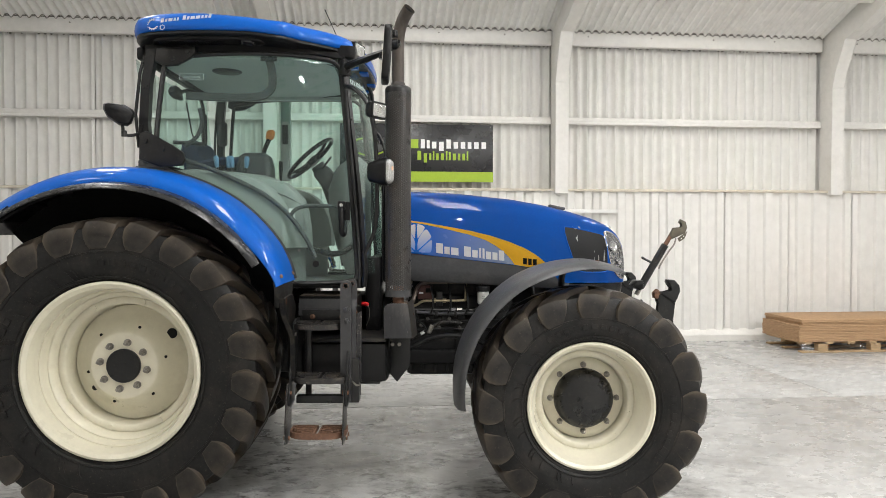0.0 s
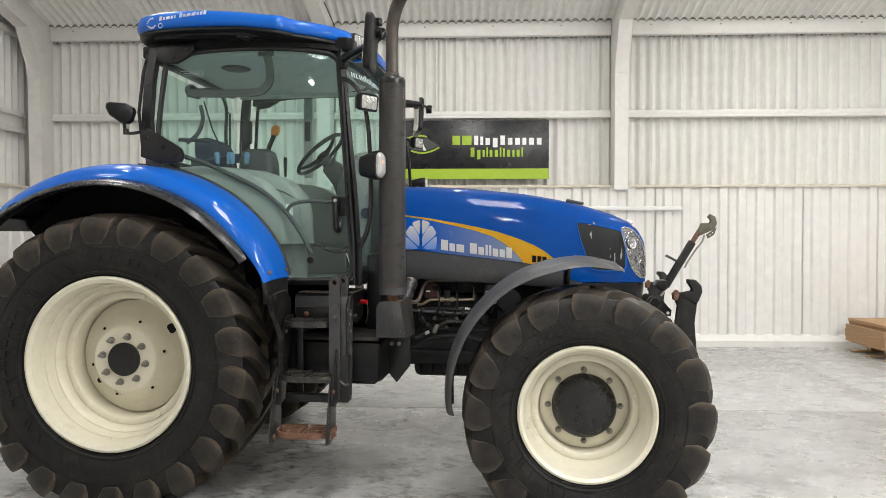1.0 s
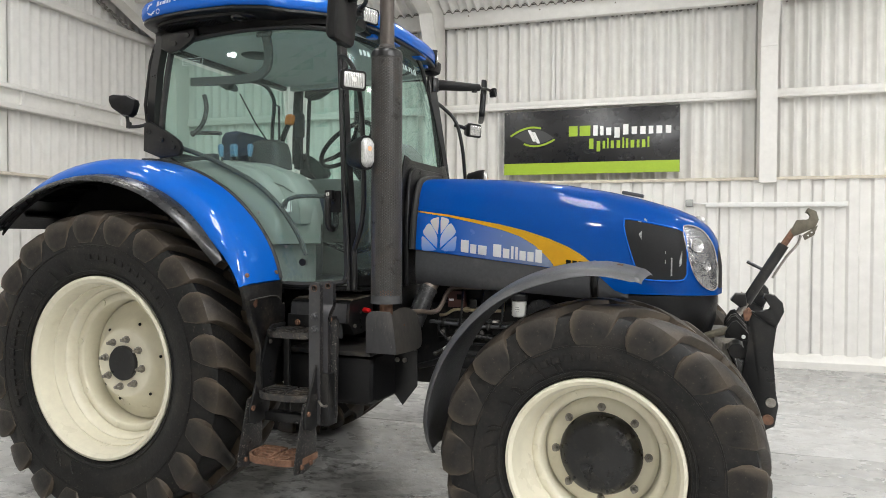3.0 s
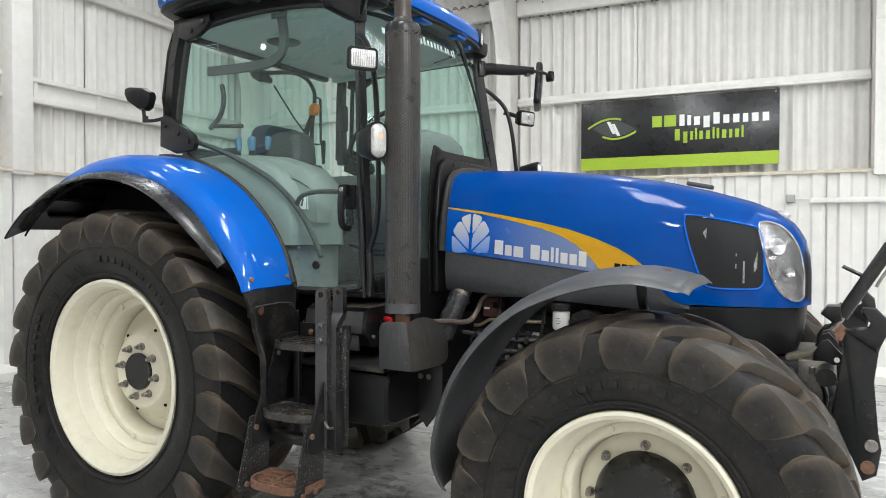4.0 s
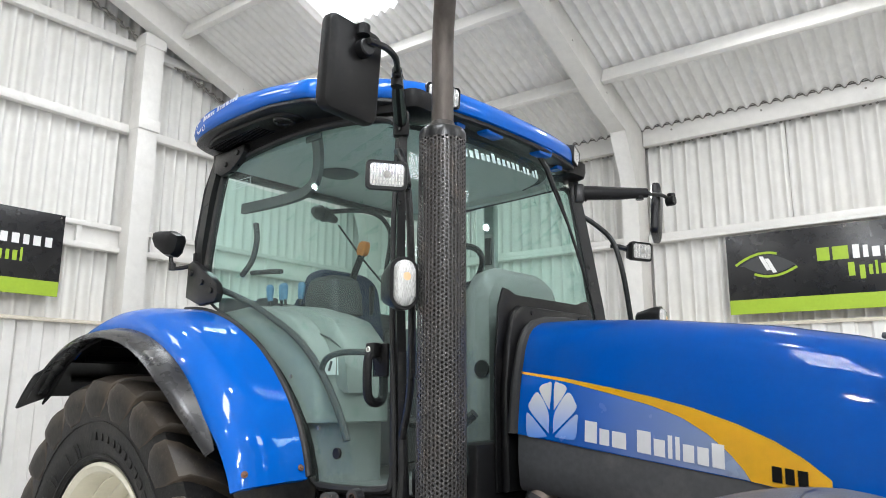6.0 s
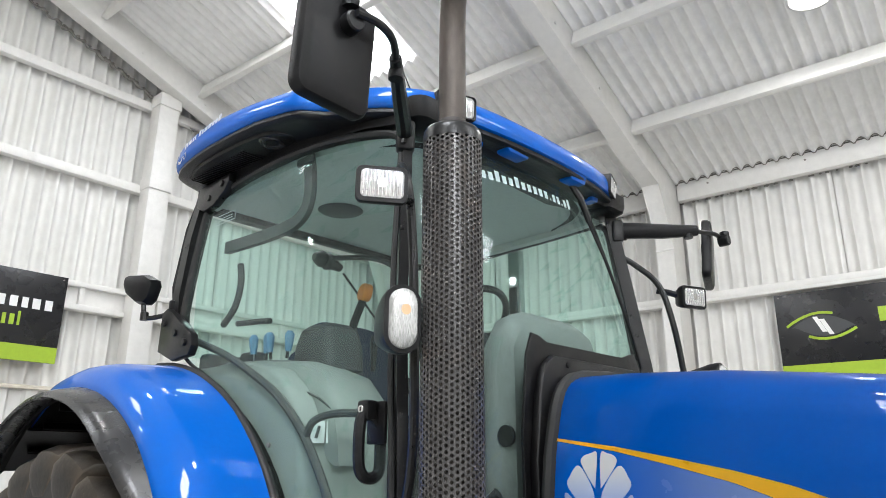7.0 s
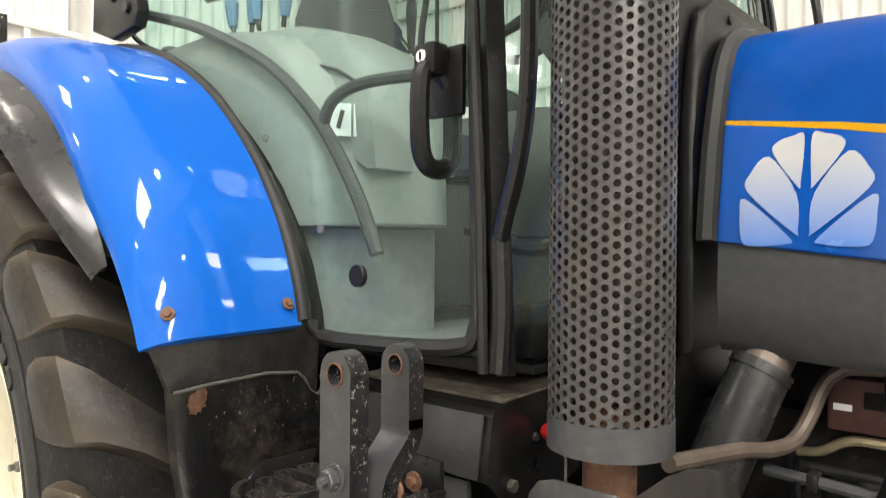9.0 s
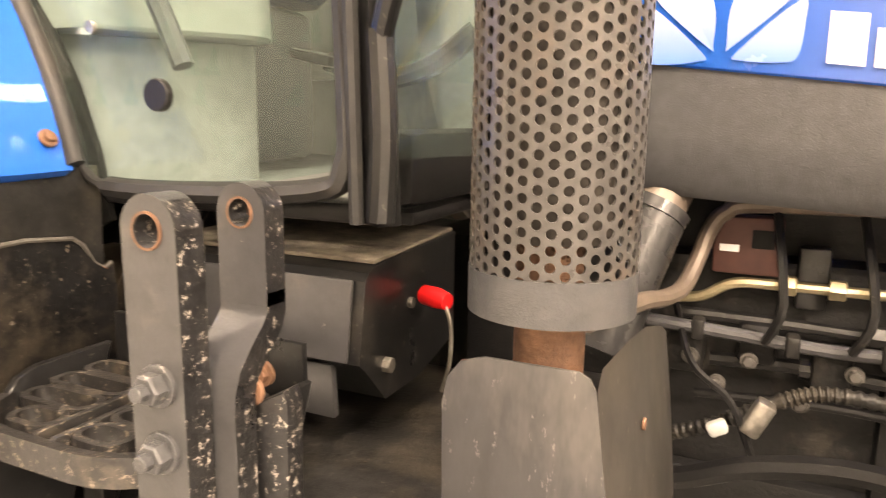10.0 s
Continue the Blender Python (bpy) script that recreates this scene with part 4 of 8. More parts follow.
def rear_wheel(s):
    """s: -1 on the near side, 1 on the far side."""
    c = (0, s * 0.895, 0.80)
    w = new("rear_wheel")
    w.parent = tractor
    tagged(w, "big rear wheel with worn lugged tyre and cream rim")
    part("tyre", tyre(bmesh.new(), c, 0.876, 0.49, 0.30, 0.048), RUBBER, w, "dusty black lugged tyre", 40)
    sidewall_rings(c, 0.876, 0.49, 0.30, 0.048, w)
    tread_lugs(c, w, 22, 0.876, 0.30, 0.048, 0.106, 11.5)
    sidewall_marks(c, 0.615, 0.298, s, ((35, 95, 11), (150, 205, 10)), w)
    o = lambda y: s * (y - 0.895)
    prof = [(0.470, o(1.150)), (0.492, o(1.166)), (0.507, o(1.160)), (0.509, o(1.146)), (0.497, o(1.142)), (0.492, o(1.12)), (0.49, o(0.66)), (0.47, o(0.66)), (0.465, o(0.70)), (0.425, o(0.74)), (0.405, o(0.90)),
            (0.405, o(0.945)), (0.412, o(0.965)), (0.420, o(0.985)), (0.430, o(0.992)), (0.437, o(0.990)), (0.442, o(1.0)), (0.444, o(1.045)), (0.449, o(1.056)), (0.455, o(1.055)), (0.458, o(1.09)), (0.461, o(1.125)), (0.470, o(1.150))]
    part("rim", spin(bmesh.new(), prof, c, 96), CREAM, w, "cream rim with rust-nicked edge", 50)
    disc_p = [(0.410, o(0.925)), (0.405, o(0.932)), (0.396, o(0.936)), (0.372, o(0.936)), (0.364, o(0.932)), (0.359, o(0.922)), (0.356, o(0.812)), (0.349, o(0.810)), (0.345, o(0.832)), (0.336, o(0.837)), (0.316, o(0.843)), (0.285, o(0.868)), (0.250, o(0.900)),
              (0.222, o(0.936)), (0.205, o(0.956)), (0.196, o(0.966)), (0.186, o(0.970)), (0.06, o(0.970)), (0.06, o(0.95)), (0.18, o(0.945)), (0.33, o(0.80)), (0.365, o(0.80)), (0.410, o(0.91))]
    part("wheel_disc", spin(bmesh.new(), disc_p, c, 72), CREAM, w, "cream dished wheel disc", 45)
    part("hub", spin(bmesh.new(), [(0.0, o(0.99)), (0.095, o(0.99)), (0.10, o(0.984)), (0.10, o(0.96)), (0.0, o(0.6))], c, 40), BLACK_PAINT, w, "black hub end")
    # Black discs on the surface paint the dark inside of the wheel's holes.
    part("drain_hole", disc(bmesh.new(), (0.245, s * 0.869, 0.80 + 0.176), 0.031, s * 0.004, 20), FLAT_BLACK, w, "dark valve hole")
    part("drain_hole", disc(bmesh.new(), (-0.205, s * 0.898, 0.80 - 0.145), 0.017, s * 0.004, 16), FLAT_BLACK, w)
    for i in range(8):
        a = radians(-10 + 45 * i)
        x, z = 0.138 * math.cos(a), 0.80 + 0.138 * math.sin(a)
        bm = bmesh.new()
        disc(bm, (x, s * 0.973, z), 0.0215, s * 0.008, 18)
        disc(bm, (x, s * 0.981, z), 0.0155, s * 0.022, 6)
        disc(bm, (x, s * 1.002, z), 0.0095, s * 0.016, 10)
        part("wheel_bolt", bm, STEEL, w, "rust-stained wheel nut")
    for i in range(6):
        a = radians(11 + 60 * i)
        part("stud_hole", disc(bmesh.new(), (0.232 * math.cos(a), s * 0.926, 0.80 + 0.232 * math.sin(a)), 0.009, s * 0.006, 10), FLAT_BLACK, w)
    for i in range(8):
        a = radians(30 + 45 * i)
        part("rim_lug", disc(bmesh.new(), (0.384 * math.cos(a), s * 0.934, 0.80 + 0.384 * math.sin(a)), 0.018, s * 0.009, 14), CREAM, w)
    return w


def front_wheel(s):
    c = (AX, s * 1.0, 0.604)
    w = new("front_wheel")
    w.parent = tractor
    tagged(w, "front wheel with worn lugged tyre and cream rim")
    part("tyre", tyre(bmesh.new(), c, 0.664, 0.345, 0.245, 0.036), RUBBER, w, "dusty black lugged tyre", 40)
    sidewall_rings(c, 0.664, 0.345, 0.245, 0.036, w)
    tread_lugs(c, w, 16, 0.664, 0.245, 0.036, 0.112, 1.0)
    sidewall_marks(c, 0.455, 0.243, s, ((60, 125, 10), (320, 370, 8)), w, 0.028)
    o = lambda y: s * (y - 1.0)
    prof = [(0.335, o(1.205)), (0.350, o(1.218)), (0.362, o(1.214)), (0.364, o(1.202)), (0.352, o(1.196)), (0.348, o(1.17)), (0.345, o(0.80)), (0.325, o(0.80)), (0.318, o(0.84)), (0.292, o(0.88)), (0.290, o(1.03)), (0.294, o(1.06)), (0.304, o(1.085)), (0.313, o(1.10)), (0.320, o(1.13)), (0.326, o(1.175)), (0.335, o(1.205))]
    part("rim", spin(bmesh.new(), prof, c, 80), CREAM, w, "cream rim", 50)
    disc_p = [(0.295, o(1.02)), (0.291, o(1.036)), (0.284, o(1.040)), (0.262, o(1.040)), (0.254, o(1.035)), (0.250, o(1.024)), (0.2475, o(0.950)), (0.242, o(0.949)), (0.239, o(0.968)), (0.228, o(0.974)), (0.218, o(0.980)), (0.17, o(0.984)), (0.17, o(0.965)), (0.23, o(0.935)), (0.26, o(0.940)), (0.292, o(1.0))]
    part("wheel_disc", spin(bmesh.new(), disc_p, c, 64), CREAM, w, "cream wheel disc", 45)
    hub = [(0.0, o(1.072)), (0.03, o(1.072)), (0.04, o(1.066)), (0.105, o(1.066)), (0.118, o(1.060)), (0.132, o(1.060)), (0.150, o(1.050)), (0.166, o(1.030)), (0.176, o(1.0)), (0.176, o(0.90)), (0.0, o(0.6))]
    part("hub", spin(bmesh.new(), hub, c, 48), HUB_BLACK, w, "black hub with scuffed cover")
    part("cover_plug", disc(bmesh.new(), (AX - 0.055, s * 1.064, 0.604 - 0.05), 0.020, s * 0.007, 16), HUB_BLACK, w)
    for i in range(12):
        a = radians(15 + 30 * i)
        part("cover_bolt", disc(bmesh.new(), (AX + 0.142 * math.cos(a), s * 1.052, 0.604 + 0.142 * math.sin(a)), 0.008, s * 0.010, 6), BLACK_PAINT, w)
    for i in range(8):
        a = radians(22.5 * 4 + 45 * i)
        x, z = AX + 0.197 * math.cos(a), 0.604 + 0.197 * math.sin(a)
        bm = bmesh.new()
        disc(bm, (x, s * 0.982, z), 0.0175, s * 0.006, 16)
        disc(bm, (x, s * 0.988, z), 0.0135, s * 0.020, 6)
        disc(bm, (x, s * 1.008, z), 0.008, s * 0.016, 8)
        part("wheel_bolt", bm, STEEL, w, "rust-stained wheel nut")
    for i in range(11):
        a = radians(15 + 360 / 11 * i)
        part("rim_lug", disc(bmesh.new(), (AX + 0.274 * math.cos(a), s * 1.038, 0.604 + 0.274 * math.sin(a)), 0.014, s * 0.006, 12), CREAM, w)
    return w


for s in (-1, 1):
    rear_wheel(s)
    front_wheel(s)


# ---- rear mudguards ----
def guard_r(a):
    """The mudguard's radius about the axle: it drops more steeply at its foot."""
    return lerp(a, [(24, 1.082), (28, 1.104), (32, 1.122), (37, 1.139), (44, 1.152), (56, 1.164), (70, 1.166)])


def fender_ring(a, s):
    """The section of the mudguard at the angle a about the rear axle: from the cab side over the shoulder to the flare."""
    r0 = guard_r(a)
    k = max(0.0, min(1.0, (44 - a) / 17))
    pts = []
    for r, y in ((r0 + 0.006, 0.860), (r0 + 0.003, 0.90), (r0, 0.97), (r0 - 0.006, 1.04), (r0 - 0.022, 1.095), (r0 - 0.048, 1.132), (r0 - 0.080, 1.152), (r0 - 0.104, 1.160), (r0 - 0.114, 1.156),
                 (r0 - 0.110, 1.145), (r0 - 0.080, 1.135), (r0 - 0.03, 1.03), (r0 - 0.016, 0.90), (r0 - 0.012, 0.860)):
        b = radians(a + k * 0.4)
        if y > 1.05:
            r = r0 - (r0 - r) * (1 - 0.5 * k)
        y -= 0.020 * k * (y - 0.86) / 0.30
        pts.append((r * math.cos(b), s * y, 0.80 + r * math.sin(b)))
    return pts


def flare_ring(a, s):
    r0 = guard_r(a)
    w = lerp(a, [(36, 0.12), (40, 0.42), (46, 0.75), (56, 1.0)])
    drop = lerp(a, [(28, 0.0), (40, 0.0), (150, 0.0), (165, 0.01)])
    ca, sa = math.cos(radians(a)), math.sin(radians(a))
    pts = []
    for r, y in ((r0 - 0.100, 1.157), (r0 - 0.106, 1.180), (r0 - 0.111, 1.212), (r0 - 0.122, 1.242), (r0 - 0.142, 1.256), (r0 - 0.147, 1.249), (r0 - 0.132, 1.230), (r0 - 0.121, 1.205), (r0 - 0.120, 1.15)):
        y = 1.150 + (y - 1.150) * w
        pts.append(((r - drop) * ca, s * y, 0.80 + (r - drop) * sa))
    return pts


BLUE_END, TAIL_END = 127.0, 135.0             # where the blue shell and the black tail end, in degrees about the axle


def rear_fender(s):
    f = new("rear_fender")
    f.parent = tractor
    tagged(f, "blue rear mudguard with black flare")
    bm = bmesh.new()
    loft(bm, [fender_ring(26.5 + (BLUE_END - 26.5) * i / 48, s) for i in range(49)])
    part("fender_shell", bm, BLUE, f, "glossy blue mudguard shell", 50)
    bm = bmesh.new()
    loft(bm, [flare_ring(36 + (TAIL_END - 3 - 36) * i / 44, s) for i in range(45)])
    part("flare", bm, FLARE, f, "black plastic flare", 50)
    # dark liner and the tail that closes the arch behind
    bm = bmesh.new()
    rings = []
    for i in range(41):
        a = radians(47 + (TAIL_END - 47) * i / 40)
        rings.append([((guard_r(math.degrees(a)) - d) * math.cos(a), s * y, 0.80 + (guard_r(math.degrees(a)) - d) * math.sin(a)) for d, y in ((0.045, 0.60), (0.045, 1.10), (0.13, 1.165), (0.14, 1.16), (0.055, 1.09), (0.055, 0.60))])
    loft(bm, rings)
    part("liner", bm, LINER_BLACK, f)
    bm = bmesh.new()
    rings = []
    for i in range(13):
        a = radians(TAIL_END - 14 + 14 * i / 12)
        rings.append([(r * math.cos(a), s * y, 0.80 + r * math.sin(a)) for r, y in ((1.10, 0.62), (1.10, 1.12), (1.06, 1.22), (1.015, 1.285), (1.005, 1.28), (1.045, 1.20), (1.085, 1.11), (1.085, 0.62))])
    loft(bm, rings)
    part("tail_flap", bm, BLACK_PLASTIC, f, "black plastic rear edge")
    bm = bmesh.new()
    arch = [((guard_r(a) - 0.046) * math.cos(radians(a)), 0.80 + (guard_r(a) - 0.046) * math.sin(radians(a))) for a in range(24, 136, 5)]
    plate(bm, arch + [(-0.62, 1.15), (-0.3, 0.75), (0.5, 0.75)], s * 0.575, s * 0.59, "y")
    part("inner_wall", bm, LINER_BLACK, f)
    bm = bmesh.new()
    low = [(0.80 * math.cos(radians(a)), 0.80 + 0.80 * math.sin(radians(a))) for a in range(134, 23, -5)]
    plate(bm, arch + low, s * 0.770, s * 0.780, "y")
    part("arch_wall", bm, LINER_BLACK, f)
    for i in range(5):
        a = radians(92 + 9 * i)
        boxed("liner_rib", (1.085 * math.cos(a), s * 0.94, 0.80 + 1.085 * math.sin(a)), (0.03, 0.24, 0.012), BLACK_PLASTIC, f, 0.003, (0, -math.degrees(a), 0))
    for x, y, z in ((0.930, 1.100, 1.320), (0.945, 0.885, 1.322)):
        bm = bmesh.new()
        disc(bm, (0, 0, 0), 0.012, 0.004, 18, "x")
        disc(bm, (0.004, 0, 0), 0.0075, 0.005, 6, "x")
        a = math.degrees(math.atan2(z - 0.80, x))
        part("fender_screw", bm, RUST, f, "rusty screw and washer", m=pose((guard_r(a) + (0.004 if y < 1 else -0.022)) * math.cos(radians(a)), s * y, 0.80 + (guard_r(a) + (0.004 if y < 1 else -0.022)) * math.sin(radians(a)), 0, -a, (0 if y < 1 else s * 38)))
    # gasket between mudguard and door
    bm = bmesh.new()
    rings = []
    for i in range(31):
        a = 27.2 + 61.3 * i / 30
        r = guard_r(a)
        rings.append([(d * math.cos(radians(a)), s * y, 0.80 + d * math.sin(radians(a))) for d, y in ((r - 0.004, 0.868), (r + 0.010, 0.867), (r + 0.016, 0.861), (r + 0.017, 0.852), (r + 0.012, 0.846), (r - 0.004, 0.846))])
    loft(bm, rings)
    part("gasket", bm, SEAL_RUBBER, f, "black rubber gasket beside the door", 50)
    # black panel under the mudguard, and the scuffed plate below it
    bm = bmesh.new()
    loft(bm, [[(x - 0.02 * max(0, (y - 1.0) / 0.1) ** 2 + d, s * min(y, w), z) for y, d in ((0.80, 0), (0.86, 0.004), (0.95, 0.006), (1.04, 0.004), (1.10, 0), (1.125, -0.004), (1.125, -0.014), (1.10, -0.012), (1.04, -0.006), (0.95, -0.004), (0.80, -0.008))] for x, z, w in ((0.952, 1.300, 1.125), (0.955, 1.27, 1.115), (0.955, 1.235, 1.10), (0.952, 1.20, 1.085), (0.95, 1.15, 1.08))])
    part("lower_panel", bm, DUSTY_BLACK, f, "dull black lower mudguard panel", 50)
    TOP = [(0.800, 1.166), (0.812, 1.160), (0.828, 1.170), (0.842, 1.196), (0.856, 1.207), (0.92, 1.214), (1.035, 1.209), (1.097, 1.203)]
    bm = bmesh.new()
    cols = []
    for y in (0.800, 0.812, 0.828, 0.842, 0.856, 0.90, 0.95, 1.0, 1.03, 1.055, 1.075, 1.088, 1.095, 1.097):
        top = lerp(y, TOP)
        w = lerp(y, [(1.0, 0.0), (1.085, 1.0)])
        back = lerp(y, [(1.085, 0.0), (1.095, 0.006), (1.097, 0.030)])
        cols.append([(lerp(z, [(0.74, 0.968 + 0.067 * w), (0.968, 0.966 + 0.062 * w), (1.03, 0.968 + 0.040 * w), (1.088, 0.972 + 0.012 * w), (1.12, 0.975), (1.17, 0.970), (1.214, 0.964)]) - back, s * y, z) for z in [0.74 + (top - 0.74) * k / 12 for k in range(13)]])
    loft(bm, cols, False, False)
    bmesh.ops.solidify(bm, geom=bm.faces[:], thickness=0.005)
    part("side_plate", bm, PLATE_BLACK, f, "scuffed black plate under the mudguard", 40)
    rnd = random.Random(31)
    bm = bmesh.new()
    for i in range(24):
        y, z = rnd.uniform(0.815, 1.07), rnd.uniform(1.14, 1.205) if i < 18 else rnd.uniform(1.0, 1.14)
        if z > lerp(y, TOP) - 0.008:
            continue
        x = lerp(z, [(0.95, 0.966), (1.03, 0.968), (1.088, 0.972), (1.12, 0.975), (1.17, 0.970), (1.214, 0.964)]) + 0.0012 + (0.006 if y > 1.0 and z < 1.08 else 0.0)
        r, n = rnd.uniform(0.0008, 0.0026), rnd.randint(5, 7)
        bm.faces.new([bm.verts.new((x, s * (y + r * rnd.uniform(0.6, 1.3) * math.cos(2 * math.pi * k / n)), z + r * rnd.uniform(0.5, 1.6) * math.sin(2 * math.pi * k / n))) for k in range(n)])
    tagged(part("paint_chips", bm, DUSTY, f, "pale chips in the black paint", 0), kind="stuff")
    # Pale bead paints the light caught by the plate's top edge.
    part("lit_edge", tube(bmesh.new(), [(0.966, s * y, z + 0.001) for y, z in TOP], 0.0032, 6), DUSTY_GREY, f, "pale bead for the lit top edge")
    part("plate_rust", disc(bmesh.new(), (0.966, s * 0.818, 1.150), 0.014, 0.004, 9, "x"), RUST, f, "rusty plate corner")
    rnd = random.Random(12)
    bm = bmesh.new()
    ring = []
    for i in range(26):
        q = 2 * math.pi * i / 26
        k = rnd.uniform(0.78, 1.10)
        y, z = 1.058 + 0.018 * k * math.cos(q) - 0.25 * 0.026 * math.sin(q), 1.187 + 0.023 * k * math.sin(q)
        ring.append(bm.verts.new((lerp(z, [(1.12, 0.975), (1.17, 0.970), (1.214, 0.964)]) + 0.0025, s * y, z)))
    mid = bm.verts.new((lerp(1.187, [(1.17, 0.970), (1.214, 0.964)]) + 0.0035, s * 1.058, 1.187))
    for i in range(26):
        bm.faces.new((mid, ring[i], ring[(i + 1) % 26]))
    bmesh.ops.solidify(bm, geom=bm.faces[:], thickness=0.002)
    part("rust_patch", bm, RUST, f, "flaking rusty patch", 60)
    return f


for s in (-1, 1):
    rear_fender(s)

# ---- chassis, transmission, engine ----
chassis = new("chassis")
chassis.parent = tractor
tagged(chassis, "dark transmission, engine block and front axle")
bm = bmesh.new()
box(bm, (0.45, 0, 0.86), (1.5, 0.5, 0.5), 0.05)
part("transmission", bm, ENGINE, chassis)
part("rear_axle", spin(bmesh.new(), [(0.0, -0.75), (0.13, -0.75), (0.13, -0.55), (0.19, -0.45), (0.19, 0.45), (0.13, 0.55), (0.13, 0.75), (0.0, 0.75)], (0, 0, 0.80), 24), ENGINE, chassis)
bm = bmesh.new()
box(bm, (1.75, 0, 0.92), (1.2, 0.42, 0.46), 0.03)
box(bm, (1.75, -0.19, 0.72), (1.05, 0.10, 0.10), 0.02)
part("engine_block", bm, ENGINE, chassis)
part("oil_pan", box(bmesh.new(), (2.0, 0, 0.66), (0.75, 0.36, 0.16), 0.04), ENGINE, chassis)
for i in range(8):
    boxed("casting_rib", (1.66 + 0.085 * i, -0.19, 0.68), (0.022, 0.06, 0.14), ENGINE, chassis, 0.005)
part("frame_rail", box(bmesh.new(), (2.55, -0.2, 0.86), (1.15, 0.07, 0.24), 0.015), ENGINE, chassis)
part("frame_rail", box(bmesh.new(), (2.55, 0.2, 0.86), (1.15, 0.07, 0.24), 0.015), ENGINE, chassis)
part("front_axle", spin(bmesh.new(), [(0.0, -0.95), (0.15, -0.95), (0.15, -0.85), (0.10, -0.8), (0.09, -0.4), (0.17, -0.2), (0.17, 0.2), (0.09, 0.4), (0.10, 0.8), (0.15, 0.85), (0.15, 0.95), (0.0, 0.95)], (AX, 0, 0.604), 24), ENGINE, chassis)
part("radiator_block", box(bmesh.new(), (2.78, 0, 1.28), (0.36, 0.56, 0.6), 0.02), ENGINE, chassis)
part("upper_engine", box(bmesh.new(), (2.05, 0, 1.28), (0.95, 0.34, 0.4), 0.04), ENGINE, chassis)
part("valve_cover", box(bmesh.new(), (2.05, 0, 1.52), (0.9, 0.24, 0.16), 0.04), ENGINE, chassis)
part("bulkhead", box(bmesh.new(), (1.42, 0, 1.15), (0.1, 1.0, 0.55), 0.02), BLACK_PLASTIC, chassis)

# ---- bonnet ----
TOP = [(1.555, 1.885), (1.7, 1.884), (2.0, 1.868), (2.37, 1.828), (2.6, 1.787), (2.78, 1.742), (2.95, 1.690), (3.05, 1.645), (3.12, 1.59), (3.16, 1.53), (3.177, 1.46), (3.186, 1.38)]
WID = [(1.555, 0.385), (2.0, 0.392), (2.5, 0.392), (2.72, 0.385), (2.87, 0.367), (2.98, 0.335), (3.06, 0.292), (3.12, 0.245), (3.160, 0.195), (3.177, 0.13), (3.186, 0.02)]
LOW = [(1.555, 1.458), (2.35, 1.368), (2.50, 1.345), (2.60, 1.328), (2.67, 1.262), (2.72, 1.245), (3.186, 1.238)]
SEC = [(0.0, 0.985), (0.15, 1.0), (0.40, 0.968), (0.60, 0.920), (0.70, 0.878), (0.82, 0.818), (0.90, 0.745), (0.945, 0.66), (0.975, 0.52), (0.992, 0.30), (1.0, 0.0)]


def hood_y(x, z):
    """Half the bonnet's width at the length x and the height z."""
    h = (z - 1.24) / (lerp(x, TOP) - 1.24)
    return lerp(x, WID) * lerp(h, SEC)


def on_hood(x, z, out=0.002):
    return (x, -hood_y(x, z) - out, z)


hood = new("bonnet")
hood.parent = tractor
tagged(hood, "long glossy blue bonnet with yellow stripe")


def hood_section(x):
    zl, zt = lerp(x, LOW), lerp(x, TOP)
    hl = (zl - 1.24) / (zt - 1.24)
    hs = [hl + (1 - hl) * (1 - (1 - t) ** 1.6) for t in (i / 22 for i in range(23))]
    half = [(x, -hood_y(x, 1.24 + h * (zt - 1.24)), 1.24 + h * (zt - 1.24)) for h in hs]
    return half + [(a, -b, c) for a, b, c in half[-2::-1]]


xs = [1.555 + (3.186 - 1.555) * i / 70 for i in range(71)]
bm = bmesh.new()
loft(bm, [hood_section(x) for x in xs], False, False)
# the openings for the side grilles and the lamps stay covered by panels set proud of the shell
bmesh.ops.solidify(bm, geom=bm.faces[:], thickness=0.006)
part("bonnet_shell", bm, BLUE, hood, "glossy blue bonnet shell", 40)


def on_patch(name, outline, mat, parent, out=0.003, label="", n=10, side=-1, thick=0.002):
    """A thin panel that lies on the bonnet's side inside two edge lines: rows of (x, z below, z above)."""
    bm = bmesh.new()
    rings = []
    for x, lo, hi in outline:
        rings.append([(x, side * (hood_y(x, lo + (hi - lo) * i / n) + out), lo + (hi - lo) * i / n) for i in range(n + 1)])
    loft(bm, rings, False, False)
    bmesh.ops.solidify(bm, geom=bm.faces[:], thickness=thick)
    return part(name, bm, mat, parent, label, 50)


def spread(rows, n):
    """More rows between rows of (x, low, high), on a smooth line."""
    return [tuple(p) for p in curve(rows, n)]


